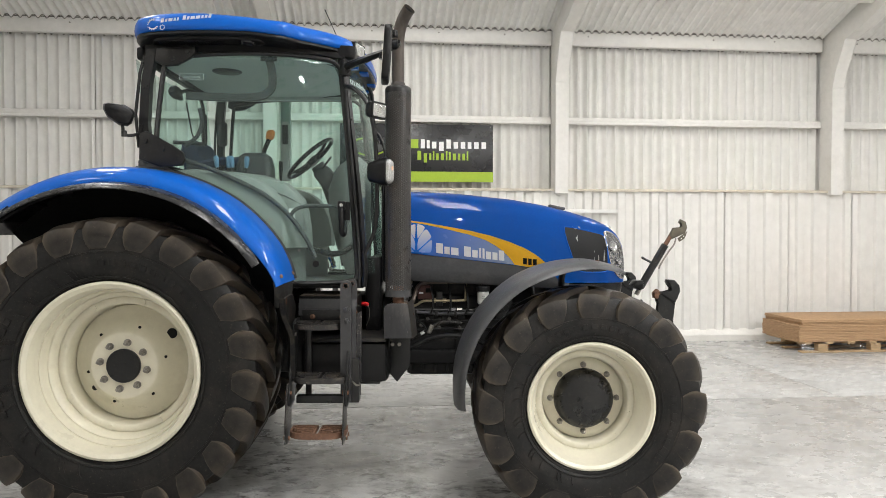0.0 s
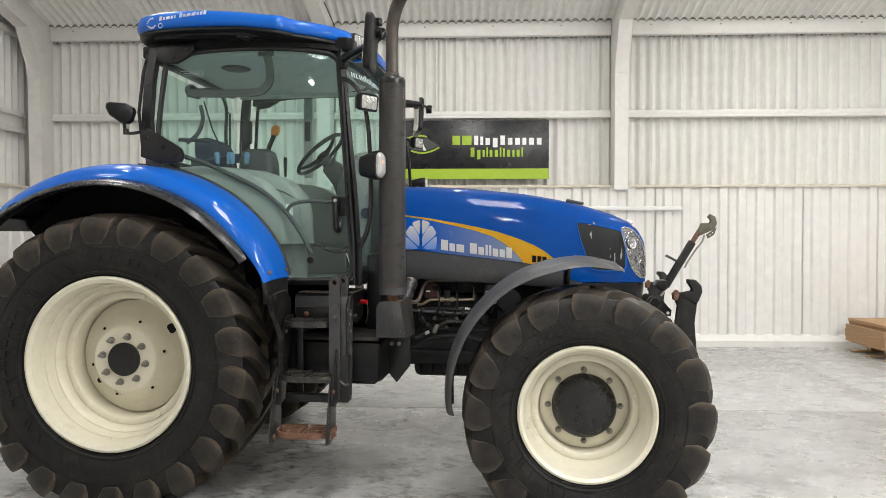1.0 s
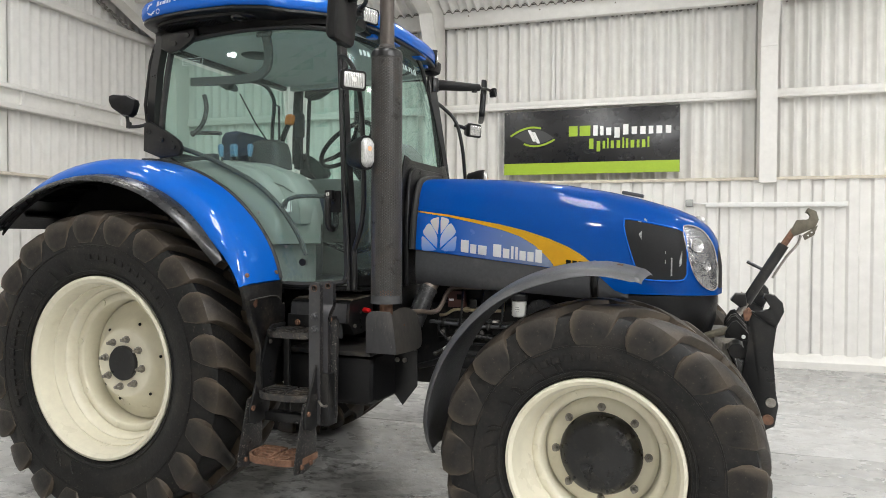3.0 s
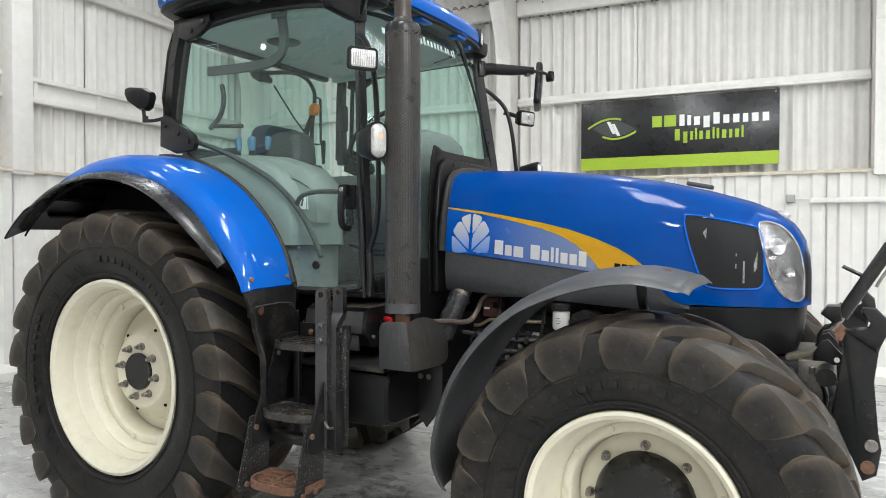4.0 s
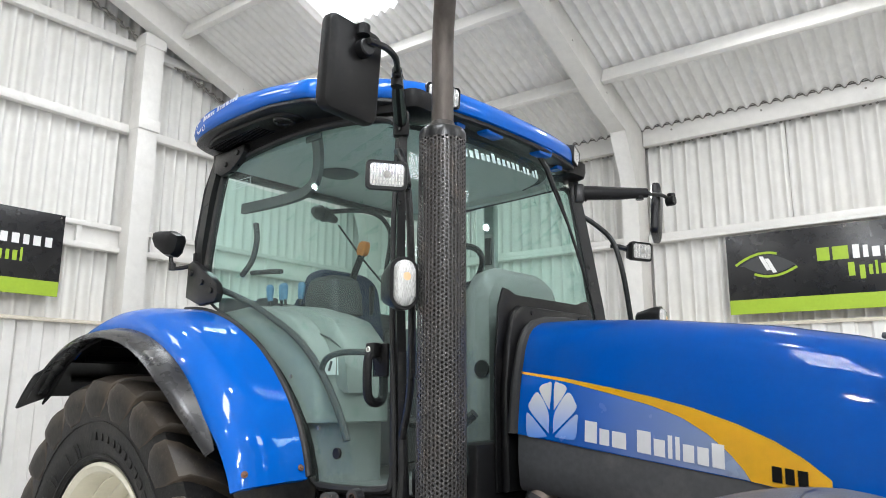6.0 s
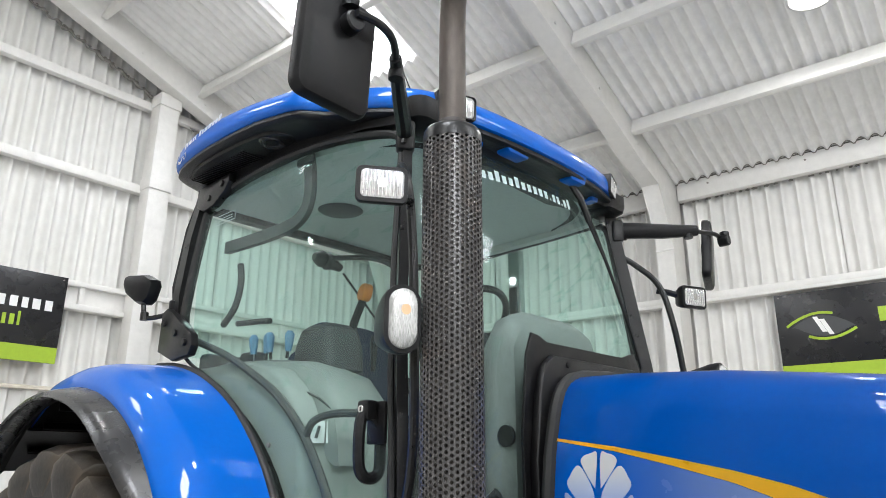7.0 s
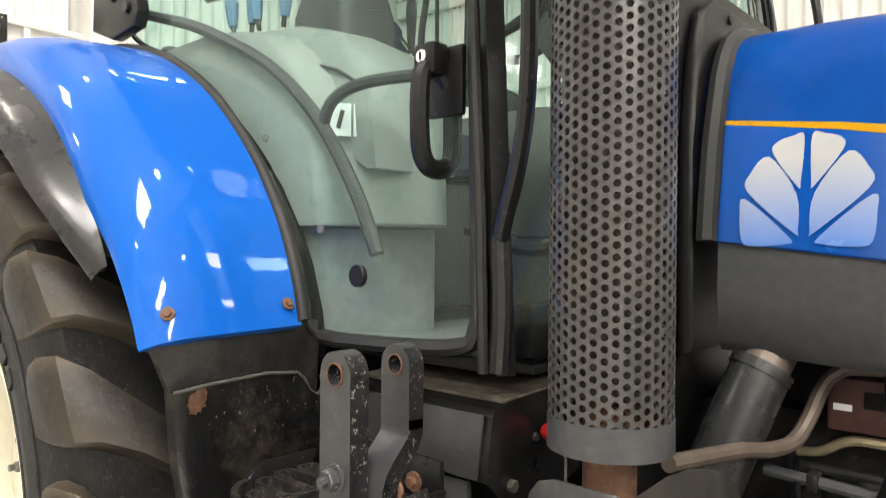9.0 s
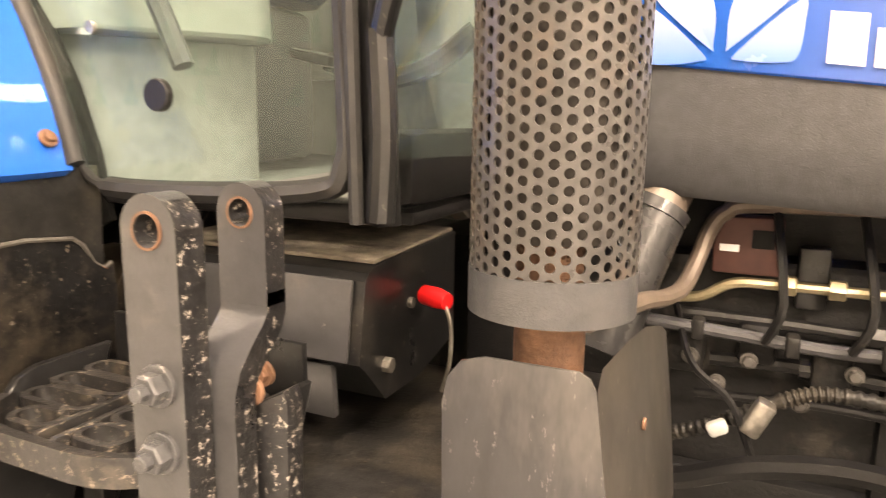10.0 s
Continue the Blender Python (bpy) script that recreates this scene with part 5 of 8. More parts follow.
for s in (-1, 1):
    # lower dark side panel
    bm = bmesh.new()
    rings = []
    for i in range(31):
        x = 1.56 + (2.74 - 1.56) * i / 30
        top, low = lerp(x, LOW) + 0.004, lerp(x, [(1.56, 1.262), (2.1, 1.236), (2.74, 1.20)])
        rings.append([(x, s * (hood_y(x, max(top, 1.25)) - 0.004 - d), z) for z, d in ((top, 0.0), (top * 0.5 + low * 0.5, -0.004), (low + 0.02, 0.004), (low, 0.02), (low, 0.06), (top, 0.06))])
    loft(bm, rings)
    part("side_panel", bm, DARK_GREY, hood, "dark grey lower side panel", 45)
    # side grille mesh in its rounded frame
    rows = spread([(2.712, 1.59, 1.624), (2.73, 1.515, 1.626), (2.77, 1.395, 1.621), (2.795, 1.338, 1.615), (2.835, 1.318, 1.607), (2.93, 1.314, 1.587), (2.99, 1.316, 1.570), (3.008, 1.322, 1.54), (3.022, 1.345, 1.45)], 4)
    on_patch("side_grille", rows, GRILLE, hood, 0.004, "black mesh side grille", 8, s, 0.004)
    rim_g = [(x, s * (hood_y(x, lo) + 0.006), lo) for x, lo, hi in rows] + [(x, s * (hood_y(x, hi) + 0.006), hi) for x, lo, hi in rows[::-1]]
    part("grille_rim", tube(bmesh.new(), rim_g, 0.0045, 6, False, 1.0, True), BLUE, hood, "blue rim round the grille")
    # Pale patches paint the light that shows through the grille from behind.
    for glint in ([(2.790, 1.545, 1.553), (2.803, 1.52, 1.568)], [(2.985, 1.385, 1.42), (2.997, 1.40, 1.47)], [(2.784, 1.611, 1.615), (2.80, 1.609, 1.613)],
                  [(2.945, 1.34, 1.43), (2.952, 1.34, 1.43)], [(2.917, 1.45, 1.462), (2.921, 1.45, 1.462)], [(2.917, 1.40, 1.42), (2.921, 1.40, 1.42)], [(2.812, 1.62, 1.632), (2.826, 1.612, 1.622)]):
        on_patch("grille_light", spread(glint, 3), PALE_THROUGH, hood, 0.009, "pale patch for light seen through the grille", 3, s, 0.001)
    # head lamp
    rows = spread([(3.000, 1.555, 1.588), (3.02, 1.47, 1.594), (3.05, 1.36, 1.588), (3.085, 1.300, 1.570), (3.12, 1.272, 1.53), (3.147, 1.268, 1.47), (3.163, 1.285, 1.38)], 4)
    lamp = on_patch("head_lamp", rows, LAMP_BACK, tractor, 0.001, "clear head lamp with silver reflector", 10, s, 0.003)
    rim_l = [(x, s * (hood_y(x, lo) + 0.006), lo) for x, lo, hi in rows] + [(x, s * (hood_y(x, hi) + 0.006), hi) for x, lo, hi in rows[::-1]]
    part("lamp_rim", tube(bmesh.new(), rim_l, 0.0045, 6, False, 1.0, True), LAMP_BACK, lamp, "silver lamp rim")
    for x, z, r in ((3.062, 1.490, 0.036), (3.108, 1.385, 0.022)):
        d = 0.004
        e1 = Vector((2 * d, s * (hood_y(x + d, z) - hood_y(x - d, z)), 0)).normalized()
        e2 = Vector((0, s * (hood_y(x, z + d) - hood_y(x, z - d)), 2 * d)).normalized()
        nrm = e1.cross(e2) * (-s)
        turn = nrm.to_track_quat("Z", "Y").to_matrix().to_4x4()
        at = Matrix.Translation((x, s * (hood_y(x, z) + 0.002), z)) @ turn
        part("reflector", spin(bmesh.new(), [(0.0, 0.002), (r * 0.35, 0.003), (r * 0.8, 0.006), (r, 0.011), (r * 1.08, 0.008), (r * 1.1, 0.0)], (0, 0, 0), 24, axis="z"), LAMP_BACK, lamp, m=at)
    cover = on_patch("lamp_glass", rows, CLEAR, lamp, 0.014, "clear lamp cover", 10, s, 0.002)
    cover.visible_shadow = False
# front grille
for s in (-1, 1):
    on_patch("front_grille", spread([(3.164, 1.285, 1.49), (3.170, 1.275, 1.47), (3.177, 1.27, 1.44), (3.183, 1.27, 1.40), (3.1855, 1.27, 1.38)], 3), GRILLE, hood, 0.007, "black front grille", 6, s, 0.004)
# bumper under the nose
bm = bmesh.new()
rings = []
for z, g in ((1.236, -0.006), (1.20, -0.006), (1.10, -0.012), (1.04, -0.022), (1.025, -0.05)):
    ring = []
    for x in (2.74, 2.85, 2.95, 3.04, 3.10, 3.145, 3.165, 3.178):
        ring.append((x + g * 2, -(lerp(x, WID) + g), z))
    ring += [(a, -b, c) for a, b, c in ring[::-1]]
    rings.append(ring)
loft(bm, rings)
part("nose_skirt", bm, BLACK_PLASTIC, hood, "dark plastic skirt under the nose")

# printed stripe, leaf shapes and bars in place of the lettering
STRIPE_TOP = [(1.56, 1.680), (1.75, 1.655), (1.92, 1.625), (2.07, 1.597), (2.20, 1.566), (2.33, 1.524), (2.436, 1.480), (2.51, 1.437), (2.575, 1.385)]
STRIPE_LOW = [(1.56, 1.672), (1.75, 1.643), (1.92, 1.606), (2.07, 1.569), (2.17, 1.535), (2.25, 1.490), (2.31, 1.440), (2.35, 1.395), (2.366, 1.368)]
for s in (-1, 1):
    rows = []
    for i in range(60):
        x = 1.56 + (2.573 - 1.56) * i / 59
        hi = lerp(x, STRIPE_TOP)
        lo = max(lerp(x, STRIPE_LOW) if x < 2.366 else 0, lerp(x, LOW) + 0.002)
        rows.append((x, min(lo, hi - 0.001), hi))
    on_patch("stripe", rows, YELLOW, hood, 0.003, "yellow sweeping stripe", 6, s)
    rows = []
    for i in range(50):
        x = 1.562 + (2.364 - 1.562) * i / 49
        rows.append((x, lerp(x, LOW) + 0.003, max(lerp(x, STRIPE_LOW) - 0.001, lerp(x, LOW) + 0.004)))
    on_patch("fade_panel", rows, DECAL_FADE, hood, 0.0026, "printed panel fading from blue to silver", 8, s, 0.001)

LEAF = (1.704, 1.525)


def petal(name, pts):
    rows, n = [], 7
    bm = bmesh.new()
    P = [Vector(p) for p in curve([(*p, 0) for p in pts], 4, True)]
    vs = [bm.verts.new(on_hood(LEAF[0] + p.x, LEAF[1] + p.y, 0.0055)) for p in P]
    mid = sum(P, Vector()) / len(P)
    c = bm.verts.new(on_hood(LEAF[0] + mid.x, LEAF[1] + mid.y, 0.0058))
    for i in range(len(vs)):
        bm.faces.new((vs[i], vs[(i + 1) % len(vs)], c))
    part(name, bm, DECAL_LEAF, hood, "silver leaf shape fading to blue", 60)


for s in (-1, 1):
    petal("leaf_shape", [(s * 0.006, 0.112), (s * 0.008, 0.035), (s * 0.013, 0.026), (s * 0.054, 0.084), (s * 0.050, 0.104), (s * 0.025, 0.113)])
    petal("leaf_shape", [(s * 0.061, 0.080), (s * 0.014, 0.014), (s * 0.009, -0.048), (s * 0.016, -0.052), (s * 0.094, 0.020), (s * 0.091, 0.052)])
    petal("leaf_shape", [(s * 0.098, 0.008), (s * 0.022, -0.060), (s * 0.028, -0.071), (s * 0.080, -0.075), (s * 0.100, -0.066), (s * 0.105, -0.022)])


def hood_bars(name, x0, z0, dx, dz, sizes, gap, h, tall, mat, label):
    """Upright bars, one for a letter, along a slanting line on the bonnet."""
    x = x0
    for i, w in enumerate(sizes):
        hh = h if i in tall else h * 0.74
        if w < 0:
            x += -w
            continue
        zb = z0 + dz * (x - x0)
        bm = bmesh.new()
        ring = []
        for a, b in ((x, zb), (x + w, zb + dz * w), (x + w, zb + dz * w + hh), (x, zb + hh)):
            ring.append(bm.verts.new(on_hood(a, b, 0.006)))
        bm.faces.new(ring)
        x += w + gap
        bmesh.ops.solidify(bm, geom=bm.faces[:], thickness=0.001)
        part(name, bm, mat, hood, label, 0)


hood_bars("letter_bar", 1.838, 1.448, 1, -0.118, (0.046, 0.036, 0.05, -0.028, 0.046, 0.036, 0.014, 0.014, 0.034, 0.034, 0.036), 0.0095, 0.068, (0, 4, 6, 7, 10), DECAL_WHITE, "white printed bar")
hood_bars("letter_bar", 2.425, 1.372, 1, -0.10, (0.026, 0.024, 0.026), 0.008, 0.042, (0, 1, 2), FLAT_BLACK, "black printed bar")

# ---- front mudguard ----
def front_fender(s):
    f = new("front_fender")
    f.parent = tractor
    tagged(f, "faded grey-black front mudguard")
    rings = []
    RAD = [(75, 0.80), (90, 0.822), (120, 0.822), (150, 0.80), (165, 0.785), (183, 0.762)]
    SECT = ((0.02, 0.80), (0.0, 0.84), (-0.004, 0.98), (0.012, 1.14), (0.022, 1.195), (0.040, 1.235), (0.058, 1.244), (0.060, 1.236), (0.048, 1.226), (0.030, 1.188), (0.020, 1.13), (0.008, 0.98), (0.012, 0.845), (0.03, 0.80))
    for i in range(47):
        a = 183 - (183 - 79) * i / 46
        r = lerp(a, RAD)
        k = 1.0 - 0.35 * max(0, (a - 168) / 15) ** 2
        ca, sa = math.cos(radians(a)), math.sin(radians(a))
        lip = 1.0 - 0.35 * max(0.0, min(1.0, (105 - a) / 26))
        rings.append([(AX + (r - d * lip) * ca, s * (1.0 + (y - 1.0) * k), 0.604 + (r - d * lip) * sa) for d, y in SECT])
    # the nose of the guard runs on almost level
    x0, z0 = AX + 0.808 * math.cos(radians(79)), 0.604 + 0.808 * math.sin(radians(79))
    for i in range(1, 11):
        t = i / 10
        w = 1 - 0.06 * t * t
        rings.append([(x0 + 0.030 * t + 0.006 * t * t * (1.24 - y) / 0.44, s * (1.02 + (y - 1.02) * w), z0 - 0.012 * t - 0.012 * t * t - d * (0.65 - 0.25 * t)) for d, y in SECT])
    bm = bmesh.new()
    loft(bm, rings)
    part("guard_shell", bm, GREY_PLASTIC, f, "faded grey plastic guard", 50)
    for x, y, z in ((AX + 0.045, 1.12, 1.4055), (AX + 0.075, 1.01, 1.4125)):
        part("guard_screw", disc(bmesh.new(), (x, s * y, z), 0.013, 0.006, 14, "z"), RUST, f)
    part("guard_bracket", tube(bmesh.new(), curve([(AX - 0.02, s * 0.66, 0.75), (AX - 0.06, s * 0.66, 1.10), (AX - 0.08, s * 0.72, 1.30), (AX - 0.05, s * 0.86, 1.402), (AX - 0.04, s * 1.05, 1.405)], 6), 0.020, 8), BLACK_PAINT, f)


for s in (-1, 1):
    front_fender(s)

# ---- cab ----
cab = new("cab")
cab.parent = tractor
tagged(cab, "glazed tractor cab with blue roof and black frame")


def cab_y(x, z):
    """Half the cab's width at the length x and the height z: bowed, and drawn in towards the front."""
    return 0.835 - 0.058 * ((z - 1.75) / 0.95) ** 2 - 0.10 * max(0, (x - 0.65) / 0.57) ** 2 * max(0, (z - 1.3) / 1.35) - 0.03 * max(0, (x - 0.9) / 0.45) ** 2


DOOR = [(0.205, 2.635), (0.45, 2.672), (0.80, 2.680), (1.10, 2.668), (1.218, 2.63), (1.245, 2.50), (1.30, 1.95), (1.345, 1.42), (1.345, 1.315), (1.31, 1.285), (1.15, 1.275), (1.00, 1.275), (0.955, 1.295), (0.945, 1.345), (0.905, 1.455), (0.845, 1.56), (0.757, 1.665), (0.640, 1.765), (0.505, 1.85), (0.357, 1.918), (0.235, 1.97), (0.165, 2.03), (0.142, 2.13), (0.160, 2.40), (0.180, 2.59)]


def side_panel(name, outline, mat, parent, s, out=0.0, thick=0.006, label=""):
    """A pane that follows the cab's bowed side, built row by row inside its outline."""
    lo, hi = min(z for x, z in outline), max(z for x, z in outline)
    rows = []
    for j in range(41):
        z = lo + 0.002 + (hi - lo - 0.004) * j / 40
        xs_ = []
        for (x0, z0), (x1, z1) in zip(outline, outline[1:] + outline[:1]):
            if (z0 - z) * (z1 - z) <= 0 and z0 != z1:
                xs_.append(x0 + (x1 - x0) * (z - z0) / (z1 - z0))
        a, b = min(xs_), max(xs_)
        rows.append([(a + (b - a) * i / 16, s * (cab_y(a + (b - a) * i / 16, z) + out), z) for i in range(17)])
    bm = bmesh.new()
    loft(bm, rows, False, False)
    bmesh.ops.solidify(bm, geom=bm.faces[:], thickness=thick)
    return part(name, bm, mat, parent, label, 30)


def side_line(outline, s, out=0.0):
    return [(x, s * (cab_y(x, z) + out), z) for x, z in outline]


DOOR_SMOOTH = [(p.x, p.y) for p in curve([(x, z, 0) for x, z in DOOR], 4, True)]
for s in (-1, 1):
    d = new("cab_door")
    d.parent = tractor
    tagged(d, "closed glass cab door with black frame")
    g = side_panel("door_glass", DOOR_SMOOTH, CAB_GLASS, d, s, 0.004, 0.005, "green tinted glass")
    g.visible_shadow = False
    bm = bmesh.new()
    tube(bm, side_line(DOOR_SMOOTH, s, 0.0), [0.008 if z < 2.0 and x < 0.99 else 0.020 for x, z in DOOR_SMOOTH], 8, False, 0.7, True)
    part("door_seal", bm, SEAL_RUBBER, d, "black rubber door seal")

HALF_TOP, HALF_LOW = 0.70, 0.74


def wind_x(y, z):
    """The windscreen's place ahead: bowed, leaning back."""
    return 1.500 - 0.13 * (y / 0.74) ** 2 - (z - 1.3) * 0.095 - 0.05 * max(0, (z - 1.9) / 0.75) ** 2


bm = bmesh.new()
rows = []
for j in range(15):
    z = 1.32 + (2.66 - 1.32) * j / 14
    h = lerp(z, [(1.3, 0.765), (1.9, 0.755), (2.3, 0.715), (2.66, 0.665)])
    rows.append([(wind_x(y, z), y, z) for y in (-h + 2 * h * i / 24 for i in range(25))])
loft(bm, rows, False, False)
bmesh.ops.solidify(bm, geom=bm.faces[:], thickness=0.005)
ws = part("windscreen", bm, CAB_GLASS, cab, "bowed green tinted windscreen")
ws.visible_shadow = False
bm = bmesh.new()
rows = [[(0.02 - 0.05 * ((z - 2.0) / 0.7) ** 2 - 0.06 * (1 - (y / 0.72) ** 2), y, z) for y in (-0.72 + 1.44 * i / 12 for i in range(13))] for z in (2.02 + 0.64 * j / 6 for j in range(7))]
loft(bm, rows, False, False)
bmesh.ops.solidify(bm, geom=bm.faces[:], thickness=0.005)
rw = part("rear_window", bm, CAB_GLASS, cab, "green tinted rear window")
rw.visible_shadow = False
for s in (-1, 1):
    # front pillar between door and windscreen
    bm = bmesh.new()
    strip(bm, [(1.378, s * 0.772, 1.248), (1.375, s * 0.782, 1.45), (1.355, s * 0.775, 1.75), (1.328, s * 0.758, 2.0), (1.292, s * 0.722, 2.3), (1.262, s * 0.688, 2.55), (1.245, s * 0.668, 2.70)], (0.55, -s * 0.84, 0), 0.030, 0.050)
    part("front_pillar", bm, BLACK_PAINT, cab, "black front pillar")
    part("pillar_trim", tube(bmesh.new(), [(1.365, s * 0.800, 1.25), (1.362, s * 0.806, 1.5), (1.335, s * 0.798, 1.85), (1.30, s * 0.765, 2.2), (1.265, s * 0.715, 2.55)], 0.009, 8), SEAL_RUBBER, cab)
    # rear pillar
    bm = bmesh.new()
    strip(bm, [(0.075, s * 0.80, 2.06), (0.068, s * 0.81, 2.25), (0.075, s * 0.79, 2.5), (0.10, s * 0.765, 2.70)], (1, 0, 0), 0.055, 0.05)
    part("rear_pillar", bm, BLACK_PAINT, cab, "black rear pillar")
    part("rear_rail", tube(bmesh.new(), [(0.025, s * 0.80, 2.10), (0.015, s * 0.82, 2.3), (0.035, s * 0.80, 2.55), (0.055, s * 0.78, 2.66)], 0.010, 8), BLACK_PAINT, cab)
    # door hinges at the rear pillar
    h = [(0.055, 2.02), (0.06, 2.175), (0.10, 2.19), (0.15, 2.155), (0.25, 2.11), (0.315, 2.065), (0.33, 2.02), (0.31, 1.985), (0.18, 1.975)]
    part("door_hinge", plate(bmesh.new(), h, s * 0.845, s * 0.880, "y", 0.008), BLACK_PAINT, cab, "black bolted door hinge")
    for x, z in ((0.199, 2.08), (0.282, 2.035), (0.10, 2.13)):
        part("hinge_bolt", disc(bmesh.new(), (x, s * 0.880, z), 0.014, s * 0.010, 12), BLACK_PAINT, cab)
    h = [(0.13, 2.62), (0.14, 2.70), (0.375, 2.712), (0.378, 2.675), (0.345, 2.64), (0.27, 2.60), (0.19, 2.59)]
    part("door_hinge", plate(bmesh.new(), h, s * 0.785, s * 0.822, "y", 0.008), BLACK_PAINT, cab)
    for x, z in ((0.239, 2.636), (0.332, 2.675)):
        part("hinge_bolt", disc(bmesh.new(), (x, s * 0.822, z), 0.014, s * 0.010, 12), BLACK_PAINT, cab)
    # inner wall that follows the mudguard, and the trim over it, close behind the glass
    def arch_block(name, levels, y0, mat, label):
        """A block beside the seat whose front corner is cut off slantwise; levels are rows of (z, length)."""
        rings = []
        for z, xf in levels:
            rings.append([(xa, s * ya, z) for xa, ya in ((0.0, 0.50), (0.0, y0), (xf - 0.150, y0), (xf - 0.128, y0 - 0.008), (xf - 0.112, y0 - 0.028), (xf - 0.012, y0 - 0.190), (xf, y0 - 0.215), (xf, y0 - 0.24), (xf - 0.02, 0.50))])
        part(name, loft(bmesh.new(), rings), mat, cab, label, 40)
    arch_block("wheel_arch", ((1.25, 0.985), (1.482, 0.985)), 0.745, TRIM_MID, "mid grey wheel arch cover")
    arch_block("arch_trim", ((1.486, 1.030), (1.492, 1.036), (1.62, 1.031), (1.72, 1.008), (1.80, 0.968), (1.86, 0.915), (1.905, 0.845), (1.935, 0.74), (1.95, 0.62)), 0.775, TRIM_LIGHT, "pale grey trim over the wheel arch")
    boxed("sill", (1.15, s * 0.755, 1.258), (0.46, 0.05, 0.026), BLACK_PLASTIC, cab, 0.008)
    # header over the door
    bm = bmesh.new()
    strip(bm, [(0.06, s * 0.755, 2.70), (0.45, s * 0.76, 2.715), (0.85, s * 0.745, 2.72), (1.10, s * 0.70, 2.715), (1.25, s * 0.66, 2.70)], (0, 1, 0), 0.06, 0.055)
    part("header", bm, BLACK_PLASTIC if s < 0 else TRIM_MID, cab)
    bm = bmesh.new()
    strip(bm, [(0.06, s * 0.715, 2.695), (0.45, s * 0.72, 2.70), (0.85, s * 0.705, 2.70), (1.08, s * 0.665, 2.695), (1.20, s * 0.63, 2.69)], (0, 1, 0), 0.05, 0.075)
    part("lining_edge", bm, LINING, cab, "pale lining over the door")
part("header", box(bmesh.new(), (1.27, 0, 2.72), (0.07, 1.3, 0.08), 0.015), BLACK_PLASTIC, cab)
part("header", box(bmesh.new(), (0.0, 0, 2.70), (0.06, 1.4, 0.08), 0.015), BLACK_PLASTIC, cab)
part("cab_floor", box(bmesh.new(), (0.75, 0, 1.241), (1.25, 1.36, 0.018), 0.005), BLACK_PLASTIC, cab)
part("rear_wall", box(bmesh.new(), (-0.02, 0, 1.65), (0.06, 1.3, 0.8), 0.02), TRIM_DARK, cab)

# roof: blue shell, dark underside with louvres
ROOF_HALF = [(-0.05, 0.0), (-0.045, 0.35), (-0.03, 0.62), (-0.005, 0.77), (0.035, 0.865), (0.10, 0.915), (0.25, 0.944), (0.45, 0.952), (0.65, 0.946), (0.85, 0.928), (0.945, 0.912), (0.985, 0.868), (1.015, 0.835), (1.10, 0.792), (1.20, 0.735), (1.285, 0.650), (1.34, 0.53), (1.38, 0.36), (1.40, 0.18), (1.405, 0.0)]
ROOF_PLAN = [(p.x, p.y) for p in curve([(x, -y, 0) for x, y in ROOF_HALF], 3)]
ROOF_PLAN += [(x, -y) for x, y in ROOF_PLAN[-2:0:-1]]


def roof_outline(k):
    """The roof's plan, drawn in towards its middle by k."""
    return [(0.665 + (x - 0.665) * k, y * k) for x, y in ROOF_PLAN]


def roof_half(x):
    return lerp(x, ROOF_HALF)


def roof_rim(x, y):
    """Lift of the roof's lower edge along its length."""
    return lerp(x, [(-0.12, 2.742), (0.02, 2.764), (0.4, 2.772), (0.73, 2.770), (0.90, 2.752), (0.955, 2.745), (0.985, 2.748), (1.05, 2.744), (1.20, 2.732), (1.285, 2.722), (1.34, 2.712), (1.40, 2.698), (1.45, 2.690)])


def roof_top(x):
    return lerp(x, [(-0.12, 2.860), (0.05, 2.880), (0.20, 2.890), (0.45, 2.890), (0.70, 2.872), (0.86, 2.855), (1.02, 2.846), (1.15, 2.836), (1.285, 2.824), (1.34, 2.816), (1.40, 2.797), (1.45, 2.785)])


roof = new("cab_roof")
roof.parent = tractor
tagged(roof, "glossy blue cab roof with dark underside")
bm = bmesh.new()
rings = []
for k, t in ((0.975, 0.0), (0.995, 0.10), (1.0, 0.28), (0.997, 0.55), (0.985, 0.78), (0.955, 0.93), (0.90, 0.99), (0.7, 1.06), (0.4, 1.12), (0.15, 1.14)):
    rings.append([(x, y, roof_rim(x, y) + (roof_top(x) - roof_rim(x, y)) * t) for x, y in roof_outline(k)])
loft(bm, rings)
part("roof_shell", bm, BLUE, roof, "glossy blue roof shell", 50)
bm = bmesh.new()
rings = []
for k, dz in ((0.972, 0.012), (0.987, -0.002), (0.987, -0.014), (0.975, -0.022), (0.955, -0.024), (0.82, -0.040), (0.79, -0.066), (0.76, -0.05)):
    rings.append([(x, y, roof_rim(x, y) + dz) for x, y in roof_outline(k)])
loft(bm, rings)
part("roof_underside", bm, BLACK_PLASTIC, roof, "black roof underside", 50)
